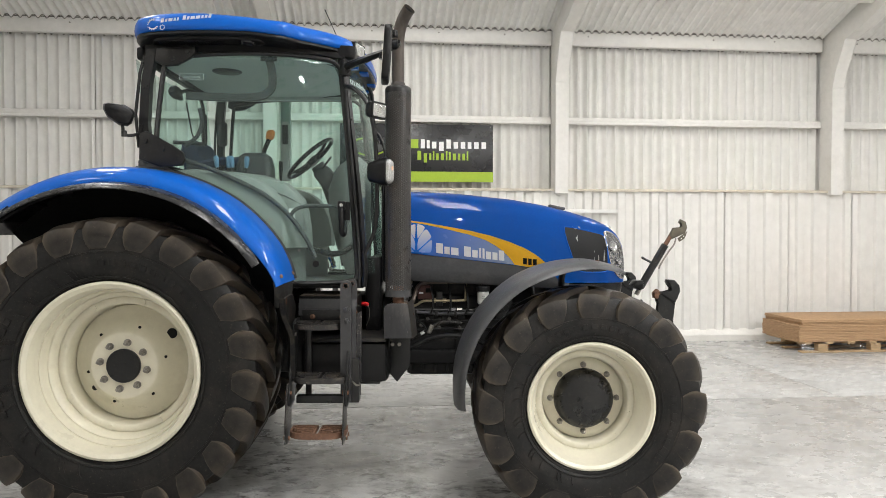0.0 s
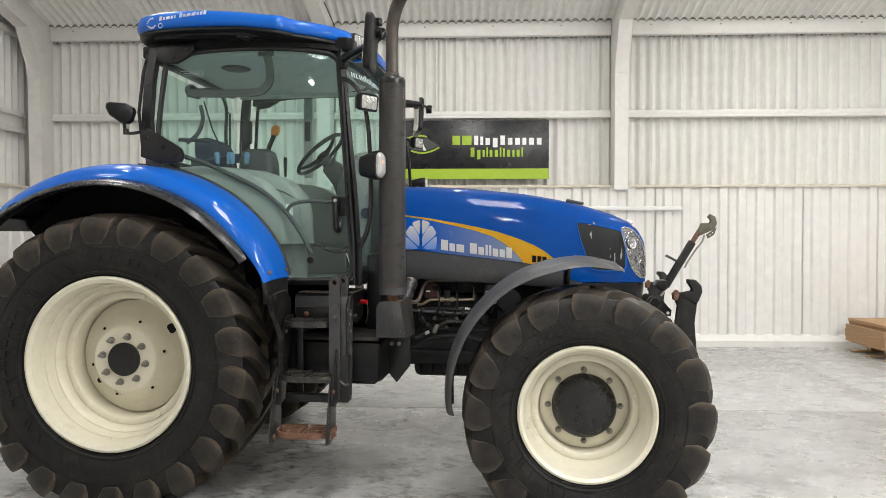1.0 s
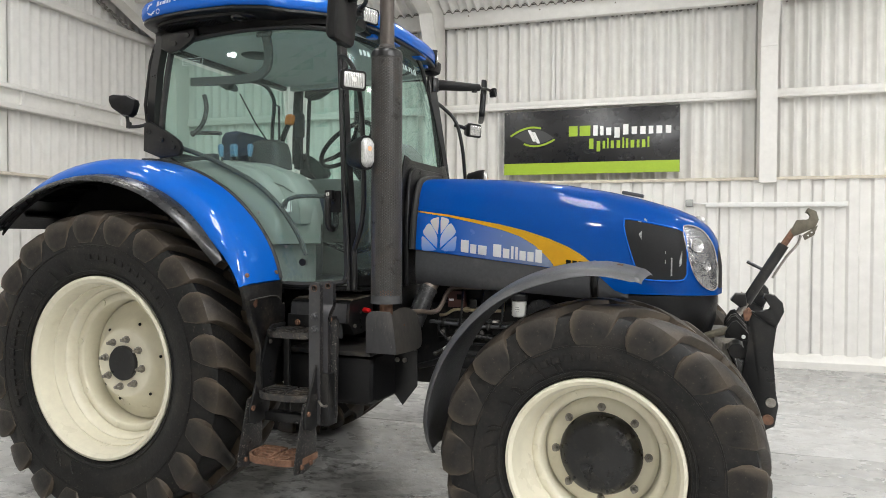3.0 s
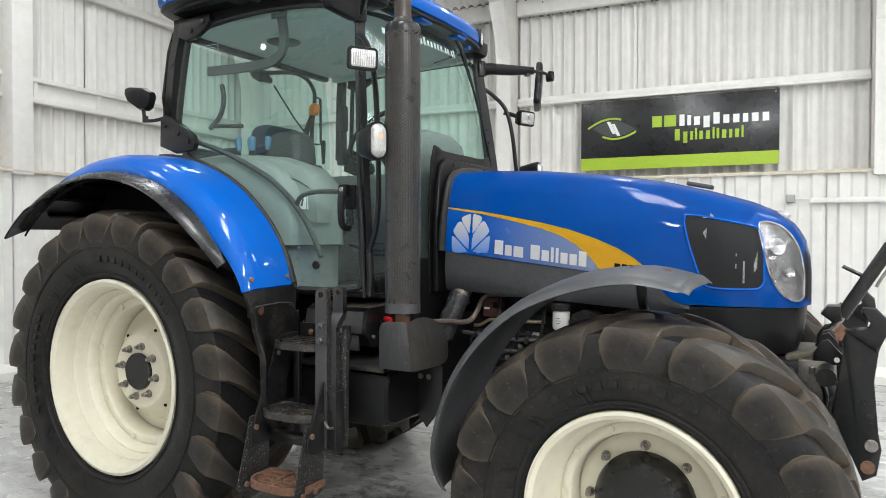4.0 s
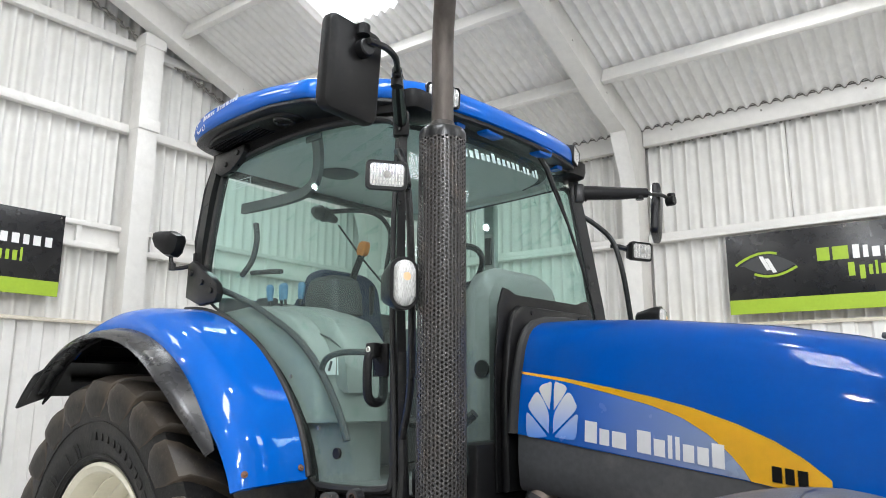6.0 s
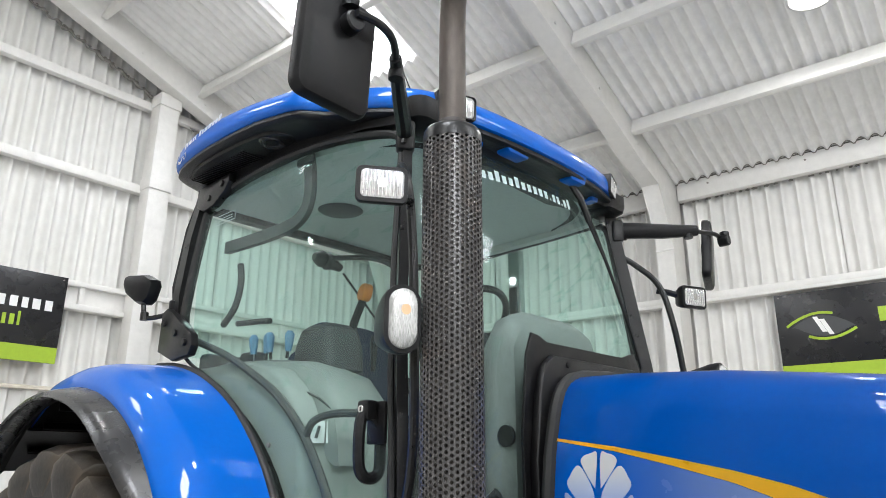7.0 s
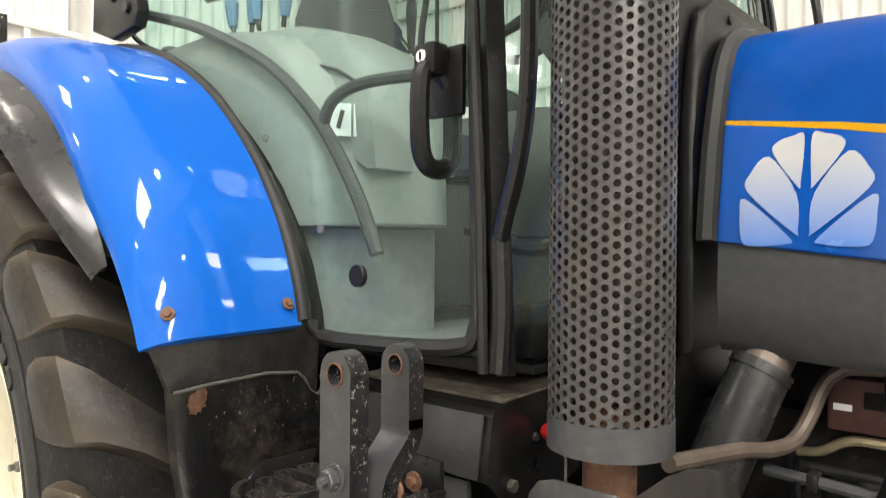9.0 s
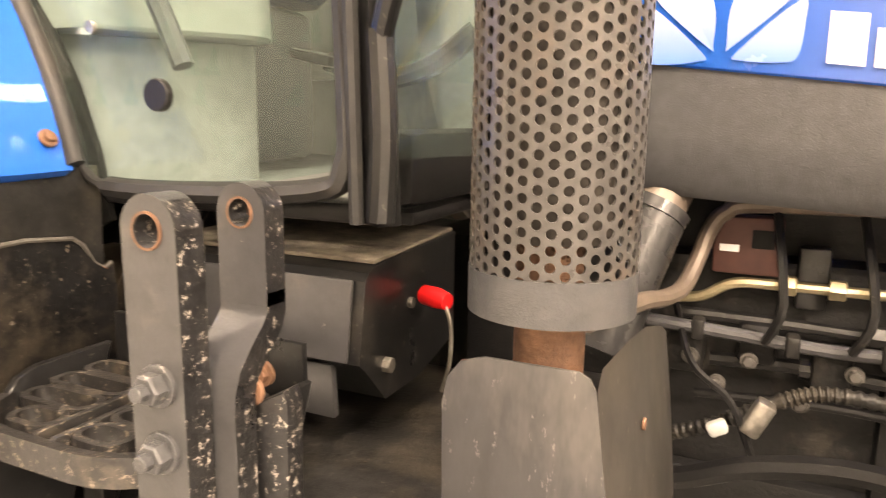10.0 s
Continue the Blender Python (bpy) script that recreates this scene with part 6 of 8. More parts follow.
for s in (-1, 1):
    # raised pad under the rim with a louvred panel and a round recess
    pad = [(0.10, 0.70), (0.12, 0.815), (0.17, 0.875), (0.30, 0.905), (0.55, 0.905), (0.74, 0.885), (0.79, 0.850), (0.80, 0.81), (0.77, 0.775), (0.66, 0.755), (0.55, 0.76), (0.30, 0.745)]
    bm = bmesh.new()
    ringp = [(p.x, p.y) for p in curve([(x, y, 0) for x, y in pad], 4, True)]
    loft(bm, [[(0.45 + (x - 0.45) * k, s * (0.82 + (y - 0.82) * k), roof_rim(x, 0) + dz) for x, y in ringp] for k, dz in ((1.0, -0.020), (0.985, -0.034), (0.96, -0.038), (0.90, -0.038))])
    part("roof_pad", bm, BLACK_PLASTIC, roof, "black pad under the roof rim", 40)
    boxed("louvre_panel", (0.36, s * 0.825, roof_rim(0.36, 0) - 0.0395), (0.42, 0.10, 0.006), GRILLE, roof, 0.002, (0, 0, 0), "recessed louvred panel")
    for i in range(24):
        x = 0.165 + 0.017 * i
        boxed("louvre", (x, s * 0.825, roof_rim(x, 0) - 0.0445), (0.007, 0.096, 0.006), BLACK_PLASTIC, roof, 0.002, (0, 20, 0))
    part("roof_speaker", spin(bmesh.new(), [(0.0, -0.002), (0.022, -0.002), (0.028, -0.010), (0.044, -0.012), (0.050, 0.0)], (0.700, s * 0.835, roof_rim(0.7, 0) - 0.036), 24, axis="z"), FLARE, roof, "round black recess")
    part("speaker_hole", disc(bmesh.new(), (0.700, s * 0.835, roof_rim(0.7, 0) - 0.0385), 0.019, -0.001, 18, "z"), FLAT_BLACK, roof)
    # front lamps let into the roof's corners
    lamp = pose(1.336, s * 0.535, 2.762, 0, 4, s * 20)
    bm = bmesh.new()
    loft(bm, [[(h, a * k, b * k) for a, b in rounded(-0.076, -0.044, 0.076, 0.044, 0.014)] for h, k in ((-0.03, 1.0), (0.006, 1.0), (0.010, 0.96), (0.007, 0.90), (0.004, 0.88))])
    part("lamp_bezel", bm, BLACK_PLASTIC, roof, "black lamp surround", m=lamp)
    bm = bmesh.new()
    plate(bm, rounded(-0.066, -0.037, 0.066, 0.037, 0.012), 0.002, 0.009, "x", 0.003)
    part("roof_lamp", bm, LENS, roof, "clear work lamp in the roof", m=lamp)
    for i in range(7):
        boxed("lamp_rib", (0.0095, -0.054 + 0.018 * i, 0), (0.002, 0.004, 0.066), CHROME, roof, 0.001, None, "", lamp)
for s in (-1, 1):
    bm = bmesh.new()
    loft(bm, [[(1.245 + a * k, s * (0.60 + b * k), z) for a, b in rounded(-0.085, -0.10, 0.085, 0.10, 0.05)] for z, k in ((2.672, 0.72), (2.682, 0.92), (2.71, 1.0), (2.752, 1.0))])
    part("lamp_housing", bm, BLACK_PLASTIC, roof, "rounded black lamp housing under the roof corner", 40)
for y, w in ((-0.235, 0.13), (0.14, 0.13), (-0.40, 0.06), (0.40, 0.06)):
    bm = bmesh.new()
    x = 1.380 - 0.12 * (y / 0.5) ** 2
    loft(bm, [[(x + a * k, y + b * k, z) for a, b in rounded(-0.045, -w / 2, 0.020, w / 2, 0.010)] for z, k in ((2.672, 0.80), (2.676, 0.90), (2.70, 1.0), (2.735, 1.0))])
    part("roof_bracket", bm, BLUE, roof, "blue housing under the front rim")
part("roof_lining", box(bmesh.new(), (0.64, 0, 2.70), (1.22, 1.36, 0.03), 0.012), LINING, roof, "pale grey roof lining")
# white bars on the roof edge in place of the lettering
def on_roof(x, z):
    """A place on the roof's upright edge on the near side, just proud of the paint."""
    return (x, -roof_half(x) * 1.0015 - 0.001, z)


def roof_tile(bm, pts):
    bm.faces.new([bm.verts.new(on_roof(x, z)) for x, z in pts])


x = 0.215
for w, h in ((0.019, 0.026), (0.015, 0.018), (0.024, 0.018), (0.014, 0.018), (0.010, 0.018), (0.010, 0), (0.019, 0.026), (0.015, 0.018), (0.025, 0.018), (0.025, 0.018), (0.014, 0.018), (0.015, 0.018), (0.016, 0.026)):
    if h:
        bm = bmesh.new()
        z = 2.816 + 0.10 * (x - 0.215) - 0.05 * (x - 0.215) ** 2
        roof_tile(bm, [(x, z), (x + w, z + 0.10 * w), (x + w + 0.2 * h, z + 0.10 * w + h), (x + 0.2 * h, z + h)])
        bmesh.ops.solidify(bm, geom=bm.faces[:], thickness=0.0015)
        part("letter_bar", bm, DECAL_WHITE, roof, "white printed bar", 0)
    x += w + 0.0065
bm = bmesh.new()
for cx, cz, r, n in ((0.165, 2.808, 0.033, 14), (0.225, 2.788, 0.016, 9)):
    for i in range(n):
        a, h = 2 * math.pi * i / n, math.pi / n
        if cx < 0.2 and 0.05 < a < 0.95:
            continue
        roof_tile(bm, [(cx + q * r * math.cos(b), cz + q * r * math.sin(b)) for q, b in ((0.72, a - h), (0.90, a - h), (0.90, a - h * 0.5), (1.08, a - h * 0.4), (1.08, a + h * 0.4), (0.90, a + h * 0.5), (0.90, a + h), (0.72, a + h))])
bmesh.ops.solidify(bm, geom=bm.faces[:], thickness=0.0015)
part("roof_emblem", bm, DECAL_WHITE, roof, "white emblem of two cogs", 0)
part("aerial", tube(bmesh.new(), [(1.22, -0.62, 2.80), (1.13, -0.62, 3.00)], 0.0025, 6), BLACK_PLASTIC, roof, "thin black aerial")

# ---- exhaust ----
exhaust = new("exhaust_stack")
exhaust.parent = tractor
tagged(exhaust, "tall exhaust stack in a black perforated guard")
EX, EY, ER = 1.605, -0.842, 0.078


def perforated(verts_, faces_, z0, columns, rows, pitch, hole):
    """A tube with columns of punched holes, every second column half a pitch higher, and the sheet's thickness inside each hole."""
    da = 2 * math.pi / columns
    rect = [(x, z) for x, z in ((-1, -1), (-0.33, -1), (0.33, -1), (1, -1), (1, -0.33), (1, 0.33), (1, 1), (0.33, 1), (-0.33, 1), (-1, 1), (-1, 0.33), (-1, -0.33))]
    for i in range(columns):
        ac = i * da
        for j in range(rows):
            zc = z0 + (j + 0.5 + 0.5 * (i % 2)) * pitch
            k = len(verts_)
            for ox, oz in rect:
                a = ac + ox * da / 2
                verts_.append((EX + ER * math.cos(a), EY + ER * math.sin(a), zc + oz * pitch / 2))
            for r in (ER, ER - 0.0022):
                for q in range(12):
                    b = radians(225 + 30 * q)
                    a = ac + hole * math.cos(b) / ER
                    verts_.append((EX + r * math.cos(a), EY + r * math.sin(a), zc + hole * math.sin(b)))
            for q in range(12):
                r = (q + 1) % 12
                faces_.append((k + q, k + r, k + 12 + r, k + 12 + q))
                faces_.append((k + 12 + q, k + 12 + r, k + 24 + r, k + 24 + q))


vs_, fs_ = [], []
perforated(vs_, fs_, 1.226, 38, 84, 0.0143, 0.0047)
sheet("guard_mesh", vs_, fs_, GUARD, exhaust, "black perforated heat guard", 30)
part("guard_collar", spin(bmesh.new(), [(ER - 0.003, -0.002), (ER + 0.001, -0.002), (ER + 0.001, 0.039), (ER - 0.003, 0.039), (ER - 0.003, -0.002)], (EX, EY, 1.196), 40, axis="z"), DARK_GREY, exhaust, "plain grey lower band", 40)
part("guard_cap", spin(bmesh.new(), [(0.038, 0.021), (ER - 0.016, 0.020), (ER - 0.007, 0.016), (ER - 0.001, 0.007), (ER + 0.0008, -0.004), (ER + 0.0008, -0.024), (ER - 0.003, -0.024)], (EX, EY, 2.446), 40, axis="z"), BLACK_PAINT, exhaust, "black top ring", 40)
part("pipe_collar", spin(bmesh.new(), [(0.037, -0.004), (0.050, 0.0), (0.044, 0.006), (0.041, 0.020), (0.0375, 0.024)], (EX, EY, 2.466), 28, axis="z"), SOOT, exhaust, "sooty collar round the tail pipe", 40)
part("silencer", spin(bmesh.new(), [(0.0, 0.0), (0.058, 0.0), (0.062, 0.01), (0.062, 1.15), (0.04, 1.18)], (EX, EY, 1.262), 28, axis="z"), SOOT, exhaust, "sooty brown inner pipe")
part("lower_pipe", tube(bmesh.new(), [(EX, EY, 1.05), (EX, EY, 1.262)], 0.034, 20), RUST, exhaust)
TAIL = curve([(EX, EY, 2.46), (EX, EY, 2.60), (EX, EY, 2.72), (EX + 0.006, EY - 0.006, 2.785), (EX + 0.024, EY - 0.022, 2.845), (EX + 0.052, EY - 0.048, 2.893), (EX + 0.072, EY - 0.066, 2.915)], 6)
bm = bmesh.new()
tube(bm, TAIL, 0.037, 24, False)
bmesh.ops.solidify(bm, geom=bm.faces[:], thickness=0.003)
part("tail_pipe", bm, PIPE, exhaust, "dull brown tail pipe")
# Solid black core paints the dark inside of the pipe.
part("pipe_inside", tube(bmesh.new(), TAIL[14:-3], 0.0335, 20), FLAT_BLACK, exhaust, "black core for the dark pipe mouth")
# heat shield box at its foot
sh = new("heat_shield")
sh.parent = tractor
tagged(sh, "scuffed grey-black exhaust heat shield")
bm = bmesh.new()
out = [(1.523, 0.946), (1.521, 1.105), (1.526, 1.132), (1.540, 1.150), (1.563, 1.157), (1.650, 1.157), (1.660, 1.152), (1.666, 1.140), (1.676, 1.066), (1.690, 0.960), (1.686, 0.946)]
plate(bm, out, -0.905, -0.901, "y", 0.001)
part("shield_face", bm, SCUFFED, sh, "scratched grey front plate")
SIDE = [(-0.903, 0.946, 1.142), (-0.89, 0.946, 1.158), (-0.84, 0.946, 1.172), (-0.79, 0.946, 1.172), (-0.73, 0.946, 1.158), (-0.68, 0.947, 1.138), (-0.63, 0.95, 1.110), (-0.59, 0.96, 1.070), (-0.565, 0.985, 1.02)]
bm = bmesh.new()
rings = []
for y, lo, hi in SIDE:
    zs = [lo + (hi - lo) * i / 8 for i in range(9)]
    rings.append([(lerp(z, [(0.946, 1.688), (1.05, 1.678), (1.16, 1.664)]) + lerp(y, [(-0.90, 0.0), (-0.84, 0.016), (-0.74, 0.030), (-0.66, 0.026), (-0.565, 0.0)]), y, z) for z in zs])
loft(bm, rings, False, False)
bmesh.ops.solidify(bm, geom=bm.faces[:], thickness=0.004)
part("shield_side", bm, DUSTY_GREY, sh, "dusty grey side plate", 40)
part("shield_hole", disc(bmesh.new(), (1.694, -0.82, 1.085), 0.006, 0.003, 10, "x"), RUST, sh)
part("shield_floor", plate(bmesh.new(), [(1.525, -0.90), (1.686, -0.90), (1.715, -0.74), (1.705, -0.64), (1.525, -0.70)], 0.946, 0.950, "z"), SCUFFED, sh)
bm = bmesh.new()
plate(bm, [(-0.902, 0.946), (-0.902, 1.105), (-0.86, 1.13), (-0.80, 1.05), (-0.78, 0.946)], 1.521, 1.525, "x")
part("shield_side", bm, SCUFFED, sh)
boxed("elbow", (1.61, -0.74, 1.02), (0.13, 0.16, 0.12), BLACK_PAINT, sh, 0.03)

# ---- mirrors, lamps and rails on the cab ----
def big_mirror(s):
    t = new("wing_mirror")
    t.parent = tractor
    tagged(t, "large black wing mirror on a jointed arm")
    far = s > 0                                # this arm is swung a little further in
    dx, dy = (-0.045, -0.085) if far else (0.0, 0.0)
    m = pose(1.457, 1.122, 2.572, -8, 4, 20) if far else pose(1.556, -1.212, 2.560, 0, 4, 4)
    bm = bmesh.new()
    out = rounded(-0.112, -0.148, 0.112, 0.148, 0.032)
    loft(bm, [[(h, y * k, z * k) for y, z in out] for h, k in ((-0.016, 0.97), (-0.010, 1.0), (0.012, 1.0), (0.022, 0.96), (0.028, 0.86))])
    part("mirror_case", bm, BLACK_PLASTIC, t, "black mirror case", m=m)
    bm = bmesh.new()
    plate(bm, rounded(-0.103, -0.139, 0.103, 0.139, 0.027), -0.0185, -0.0165, "x")
    part("mirror_glass", bm, MIRROR, t, "mirror glass", m=m)
    part("mirror_clamp", disc(bmesh.new(), (1.575 + dx, s * (1.195 + dy), 2.625), 0.028, 0.045, 16, "x"), BLACK_PLASTIC, t)
    part("clamp_knob", disc(bmesh.new(), (1.60 + dx, s * (1.20 + dy), 2.632 if far else 2.665), 0.022, 0.035, 10, "z"), BLACK_PLASTIC, t)
    part("arm_tube", tube(bmesh.new(), curve([(1.625 + 2 * dx, s * (1.20 + dy), 2.640), (1.625 + 2 * dx, s * (1.13 + dy), 2.645), (1.60 + 2 * dx, s * (1.06 + dy), 2.642), (1.53 + dx, s * (0.985 + dy), 2.640)], 6), 0.0105, 10), BLACK_PAINT, t, "thin black arm tube")
    bm = bmesh.new()
    tube(bm, [(1.265, s * (0.70 + dy), 2.615), (1.33 + dx / 3, s * (0.77 + dy), 2.622), (1.44 + dx, s * (0.89 + dy), 2.630), (1.55 + dx, s * (1.005 + dy), 2.638)], [0.034, 0.033, 0.030, 0.022] if far else [0.026, 0.025, 0.022, 0.017], 10, True, 1.15 if far else 1.0)
    part("arm", bm, BLACK_PLASTIC, t, "tapered black arm")
    part("arm_joint", disc(bmesh.new(), (1.52 + dx, s * (0.975 + dy), 2.60), 0.021, 0.03, 12, "z"), BLACK_PLASTIC, t)
    boxed("arm_bracket", (1.268, s * (0.70 + dy), 2.61), (0.05, 0.06, 0.10), BLACK_PAINT, t, 0.01, (0, 0, s * 40))
    for dz in (-0.03, 0.03):
        part("bracket_bolt", disc(bmesh.new(), (1.29, s * (0.725 + dy), 2.61 + dz), 0.008, s * 0.008, 8), BLACK_PAINT, t)


def work_lamp(s):
    t = new("work_lamp")
    t.parent = tractor
    tagged(t, "square work lamp with ribbed clear glass")
    m = pose(1.488, -0.985, 2.296, 0, 4, -35) if s < 0 else pose(1.495, 0.815, 2.305, 0, 4, -22)
    bm = bmesh.new()
    out = rounded(-0.068, -0.049, 0.068, 0.049, 0.017)
    loft(bm, [[(h, y * k, z * k) for y, z in out] for h, k in ((-0.055, 0.55), (-0.045, 0.75), (-0.01, 0.97), (0.0, 1.0), (0.014, 1.0), (0.018, 0.97))])
    part("lamp_case", bm, BLACK_PLASTIC, t, "black lamp case", m=m)
    bm = bmesh.new()
    plate(bm, rounded(-0.056, -0.037, 0.056, 0.037, 0.012), 0.0185, 0.021, "x", 0.0008)
    part("lamp_glass", bm, LENS, t, "ribbed clear glass", m=m)
    for i in range(11):
        boxed("glass_rib", (0.0212, -0.0495 + 0.0099 * i, 0), (0.002, 0.0033, 0.068), CHROME, t, 0.001, m=m)
    for i in range(4):
        boxed("glass_rib", (0.0218, 0, -0.032 + 0.012 * i), (0.002, 0.106, 0.0025), LENS, t, 0.0008, m=m)
    part("bulb", disc(bmesh.new(), (0.0212, 0.0, 0.002), 0.014, 0.003, 14, "x"), CHROME, t, "bulb reflector", m=m)
    part("lamp_bracket", tube(bmesh.new(), [(1.46, -0.85, 2.30), (1.455, -0.90, 2.30), (1.452, -0.955, 2.298)] if s < 0 else [(1.375, 0.735, 2.342), (1.42, 0.755, 2.33), (1.455, 0.79, 2.315)], 0.014, 8), BLACK_PAINT, t)


def indicator(s):
    t = new("indicator_lamp")
    t.parent = tractor
    tagged(t, "tall indicator lamp with clear and amber lens")
    x, y, z = (1.545, -0.958, 1.942) if s < 0 else (1.535, 0.925, 1.945)
    m = pose(x, y, z, 0, 0, -24 if s < 0 else 8)
    bm = bmesh.new()
    out = rounded(-0.048, -0.085, 0.048, 0.085, 0.046, 8)
    loft(bm, [[(h, a * k, b * k) for a, b in out] for h, k in ((-0.118, 0.60), (-0.112, 0.70), (-0.080, 0.80), (-0.035, 0.95), (0.0, 1.0), (0.012, 0.985))])
    part("lamp_case", bm, BLACK_PLASTIC, t, "deep black lamp case", m=m)
    bm = bmesh.new()
    out = rounded(-0.036, -0.074, 0.036, 0.074, 0.035, 8)
    loft(bm, [[(h, a * k, b * k) for a, b in out] for h, k in ((0.008, 1.0), (0.022, 0.97), (0.032, 0.82), (0.036, 0.5))])
    part("lens_cover", bm, LENS, t, "ribbed clear lens", m=m)
    bm = bmesh.new()
    loft(bm, [[(h, a * k, 0.018 + b * k) for a, b in rounded(-0.015, -0.016, 0.015, 0.016, 0.0145, 6)] for h, k in ((0.030, 1.0), (0.0362, 0.8))])
    part("amber_lens", bm, AMBER, t, "amber bulb behind the lens", m=m)
    for i in range(9):
        k = 0.92 if abs(i - 4) < 3 else 0.7
        boxed("lens_rib", (0.0335 - 0.0009 * abs(i - 4) ** 1.5, 0, -0.058 + 0.0145 * i), (0.003, 0.056 * k, 0.004), LENS, t, 0.001, m=m)
    part("lamp_bracket", tube(bmesh.new(), [(1.475, s * 0.845, 1.94), (1.487, s * 0.90, 1.94)], 0.018, 8), BLACK_PAINT, t)


for s in (-1, 1):
    big_mirror(s)
    work_lamp(s)
    indicator(s)
    dx, dy = (-0.03, -0.095) if s > 0 else (0.0, 0.0)
    part("grab_rail", tube(bmesh.new(), curve([(1.262, s * (0.715 + dy), 2.50), (1.34 + dx, s * (0.775 + dy), 2.46), (1.42 + dx, s * (0.825 + dy), 2.36), (1.462 + dx, s * (0.845 + dy), 2.18), (1.475 + dx, s * (0.845 + dy / 2), 1.92), (1.475, s * 0.842, 1.70), (1.455, s * 0.832, 1.58), (1.41, s * 0.81, 1.48), (1.385, s * 0.79, 1.43)], 6), 0.013, 10), BLACK_PAINT, tractor, "black tubular grab rail")
    part("lower_rail", tube(bmesh.new(), curve([(1.395, s * 0.80, 1.46), (1.40, s * 0.80, 1.35), (1.395, s * 0.80, 1.255)], 4), 0.016, 10), BLACK_PAINT, tractor)

t = new("rear_mirror")
t.parent = tractor
tagged(t, "small black side mirror on a short arm")
bm = bmesh.new()
out = [(-0.082, 0.060), (-0.06, 0.068), (0.03, 0.062), (0.078, 0.036), (0.086, 0.012), (0.068, -0.045), (0.045, -0.062), (0.0, -0.058), (-0.065, -0.012), (-0.085, 0.03)]
loft(bm, [[(a * k, h, b * k) for a, b in out] for h, k in ((-0.035, 0.6), (-0.025, 0.88), (0.0, 1.0), (0.02, 1.0), (0.026, 0.96))])
part("mirror_case", bm, BLACK_PLASTIC, t, "black mirror case", m=pose(-0.035, -0.935, 2.275, 0, 0, 20))
part("mirror_arm", tube(bmesh.new(), curve([(-0.02, -0.925, 2.225), (-0.01, -0.915, 2.165), (0.03, -0.88, 2.165), (0.06, -0.83, 2.19)], 5), 0.010, 8), BLACK_PAINT, t)
part("arm_joint", disc(bmesh.new(), (-0.012, -0.918, 2.15), 0.016, 0.035, 10, "z"), BLACK_PAINT, t)
boxed("arm_bracket", (0.055, -0.835, 2.20), (0.02, 0.03, 0.07), BLACK_PAINT, t, 0.004)

# ---- door furniture ----
dh = new("door_handle")
dh.parent = tractor
tagged(dh, "black door handle with key lock")
HX, HY = 1.258, -(cab_y(1.258, 1.73) + 0.008)
boxed("handle_plate", (HX + 0.012, HY + 0.004, 1.715), (0.075, 0.012, 0.115), BLACK_PLASTIC, dh, 0.004)
boxed("lock_block", (HX, HY - 0.022, 1.748), (0.05, 0.04, 0.055), BLACK_PLASTIC, dh, 0.010)
bm = bmesh.new()
tube(bm, curve([(HX, HY - 0.040, 1.728), (HX, HY - 0.048, 1.69), (HX + 0.002, HY - 0.050, 1.64), (HX + 0.003, HY - 0.046, 1.595), (HX + 0.006, HY - 0.030, 1.573), (HX + 0.010, HY - 0.004, 1.571), (HX + 0.012, HY + 0.016, 1.59), (HX + 0.012, HY + 0.018, 1.65), (HX + 0.012, HY + 0.016, 1.70), (HX + 0.006, HY - 0.010, 1.735)], 5, True), 0.0165, 10, False, 1.0, True)
part("grip", bm, BLACK_PLASTIC, dh, "black grip")
part("key_lock", disc(bmesh.new(), (HX, HY - 0.042, 1.750), 0.011, -0.006, 16), CHROME, dh, "chrome key lock")
boxed("key_slot", (HX, HY - 0.0488, 1.750), (0.002, 0.002, 0.012), FLAT_BLACK, dh, 0.0)

inner_door = new("door_frame_tubes")
inner_door.parent = tractor
tagged(inner_door, "grey tubes inside the cab door")
def on_door(x, z, back=0.02):
    return (x, -(cab_y(x, z) - back), z)
bm = bmesh.new()
tube(bm, curve([on_door(0.17, 2.065, 0.045), on_door(0.42, 1.985, 0.045), on_door(0.62, 1.90, 0.045), on_door(0.79, 1.81, 0.045), on_door(0.93, 1.69, 0.045), on_door(1.035, 1.545, 0.045), on_door(1.09, 1.43, 0.045)], 6), 0.014, 8)
part("curved_tube", bm, TRIM_DARK, inner_door, "curved dark tube along the glass")
part("cross_tube", tube(bmesh.new(), curve([on_door(0.94, 1.68, 0.045), on_door(0.975, 1.727, 0.04), on_door(1.07, 1.748, 0.035), on_door(1.25, 1.742, 0.03)], 5), 0.012, 8), TRIM_DARK, inner_door)
part("tube_foot", disc(bmesh.new(), (1.103, -(cab_y(1.1, 1.39) + 0.008), 1.392), 0.020, -0.010, 18), BLACK_PLASTIC, inner_door, "round black cap on the glass")
bm = bmesh.new()
strip(bm, curve([on_door(0.80, 2.668, 0.035), on_door(0.822, 2.58, 0.04), on_door(0.825, 2.50, 0.045), on_door(0.80, 2.45, 0.05), on_door(0.735, 2.42, 0.05), on_door(0.55, 2.415, 0.05), on_door(0.30, 2.425, 0.05)], 6), (0, 1, 0), 0.022, 0.046)
part("grab_bar", bm, TRIM_DARK, inner_door, "dark bent grab bar")
boxed("grab_foot", on_door(0.805, 2.652, 0.02), (0.10, 0.012, 0.028), TRIM_DARK, inner_door, 0.004)
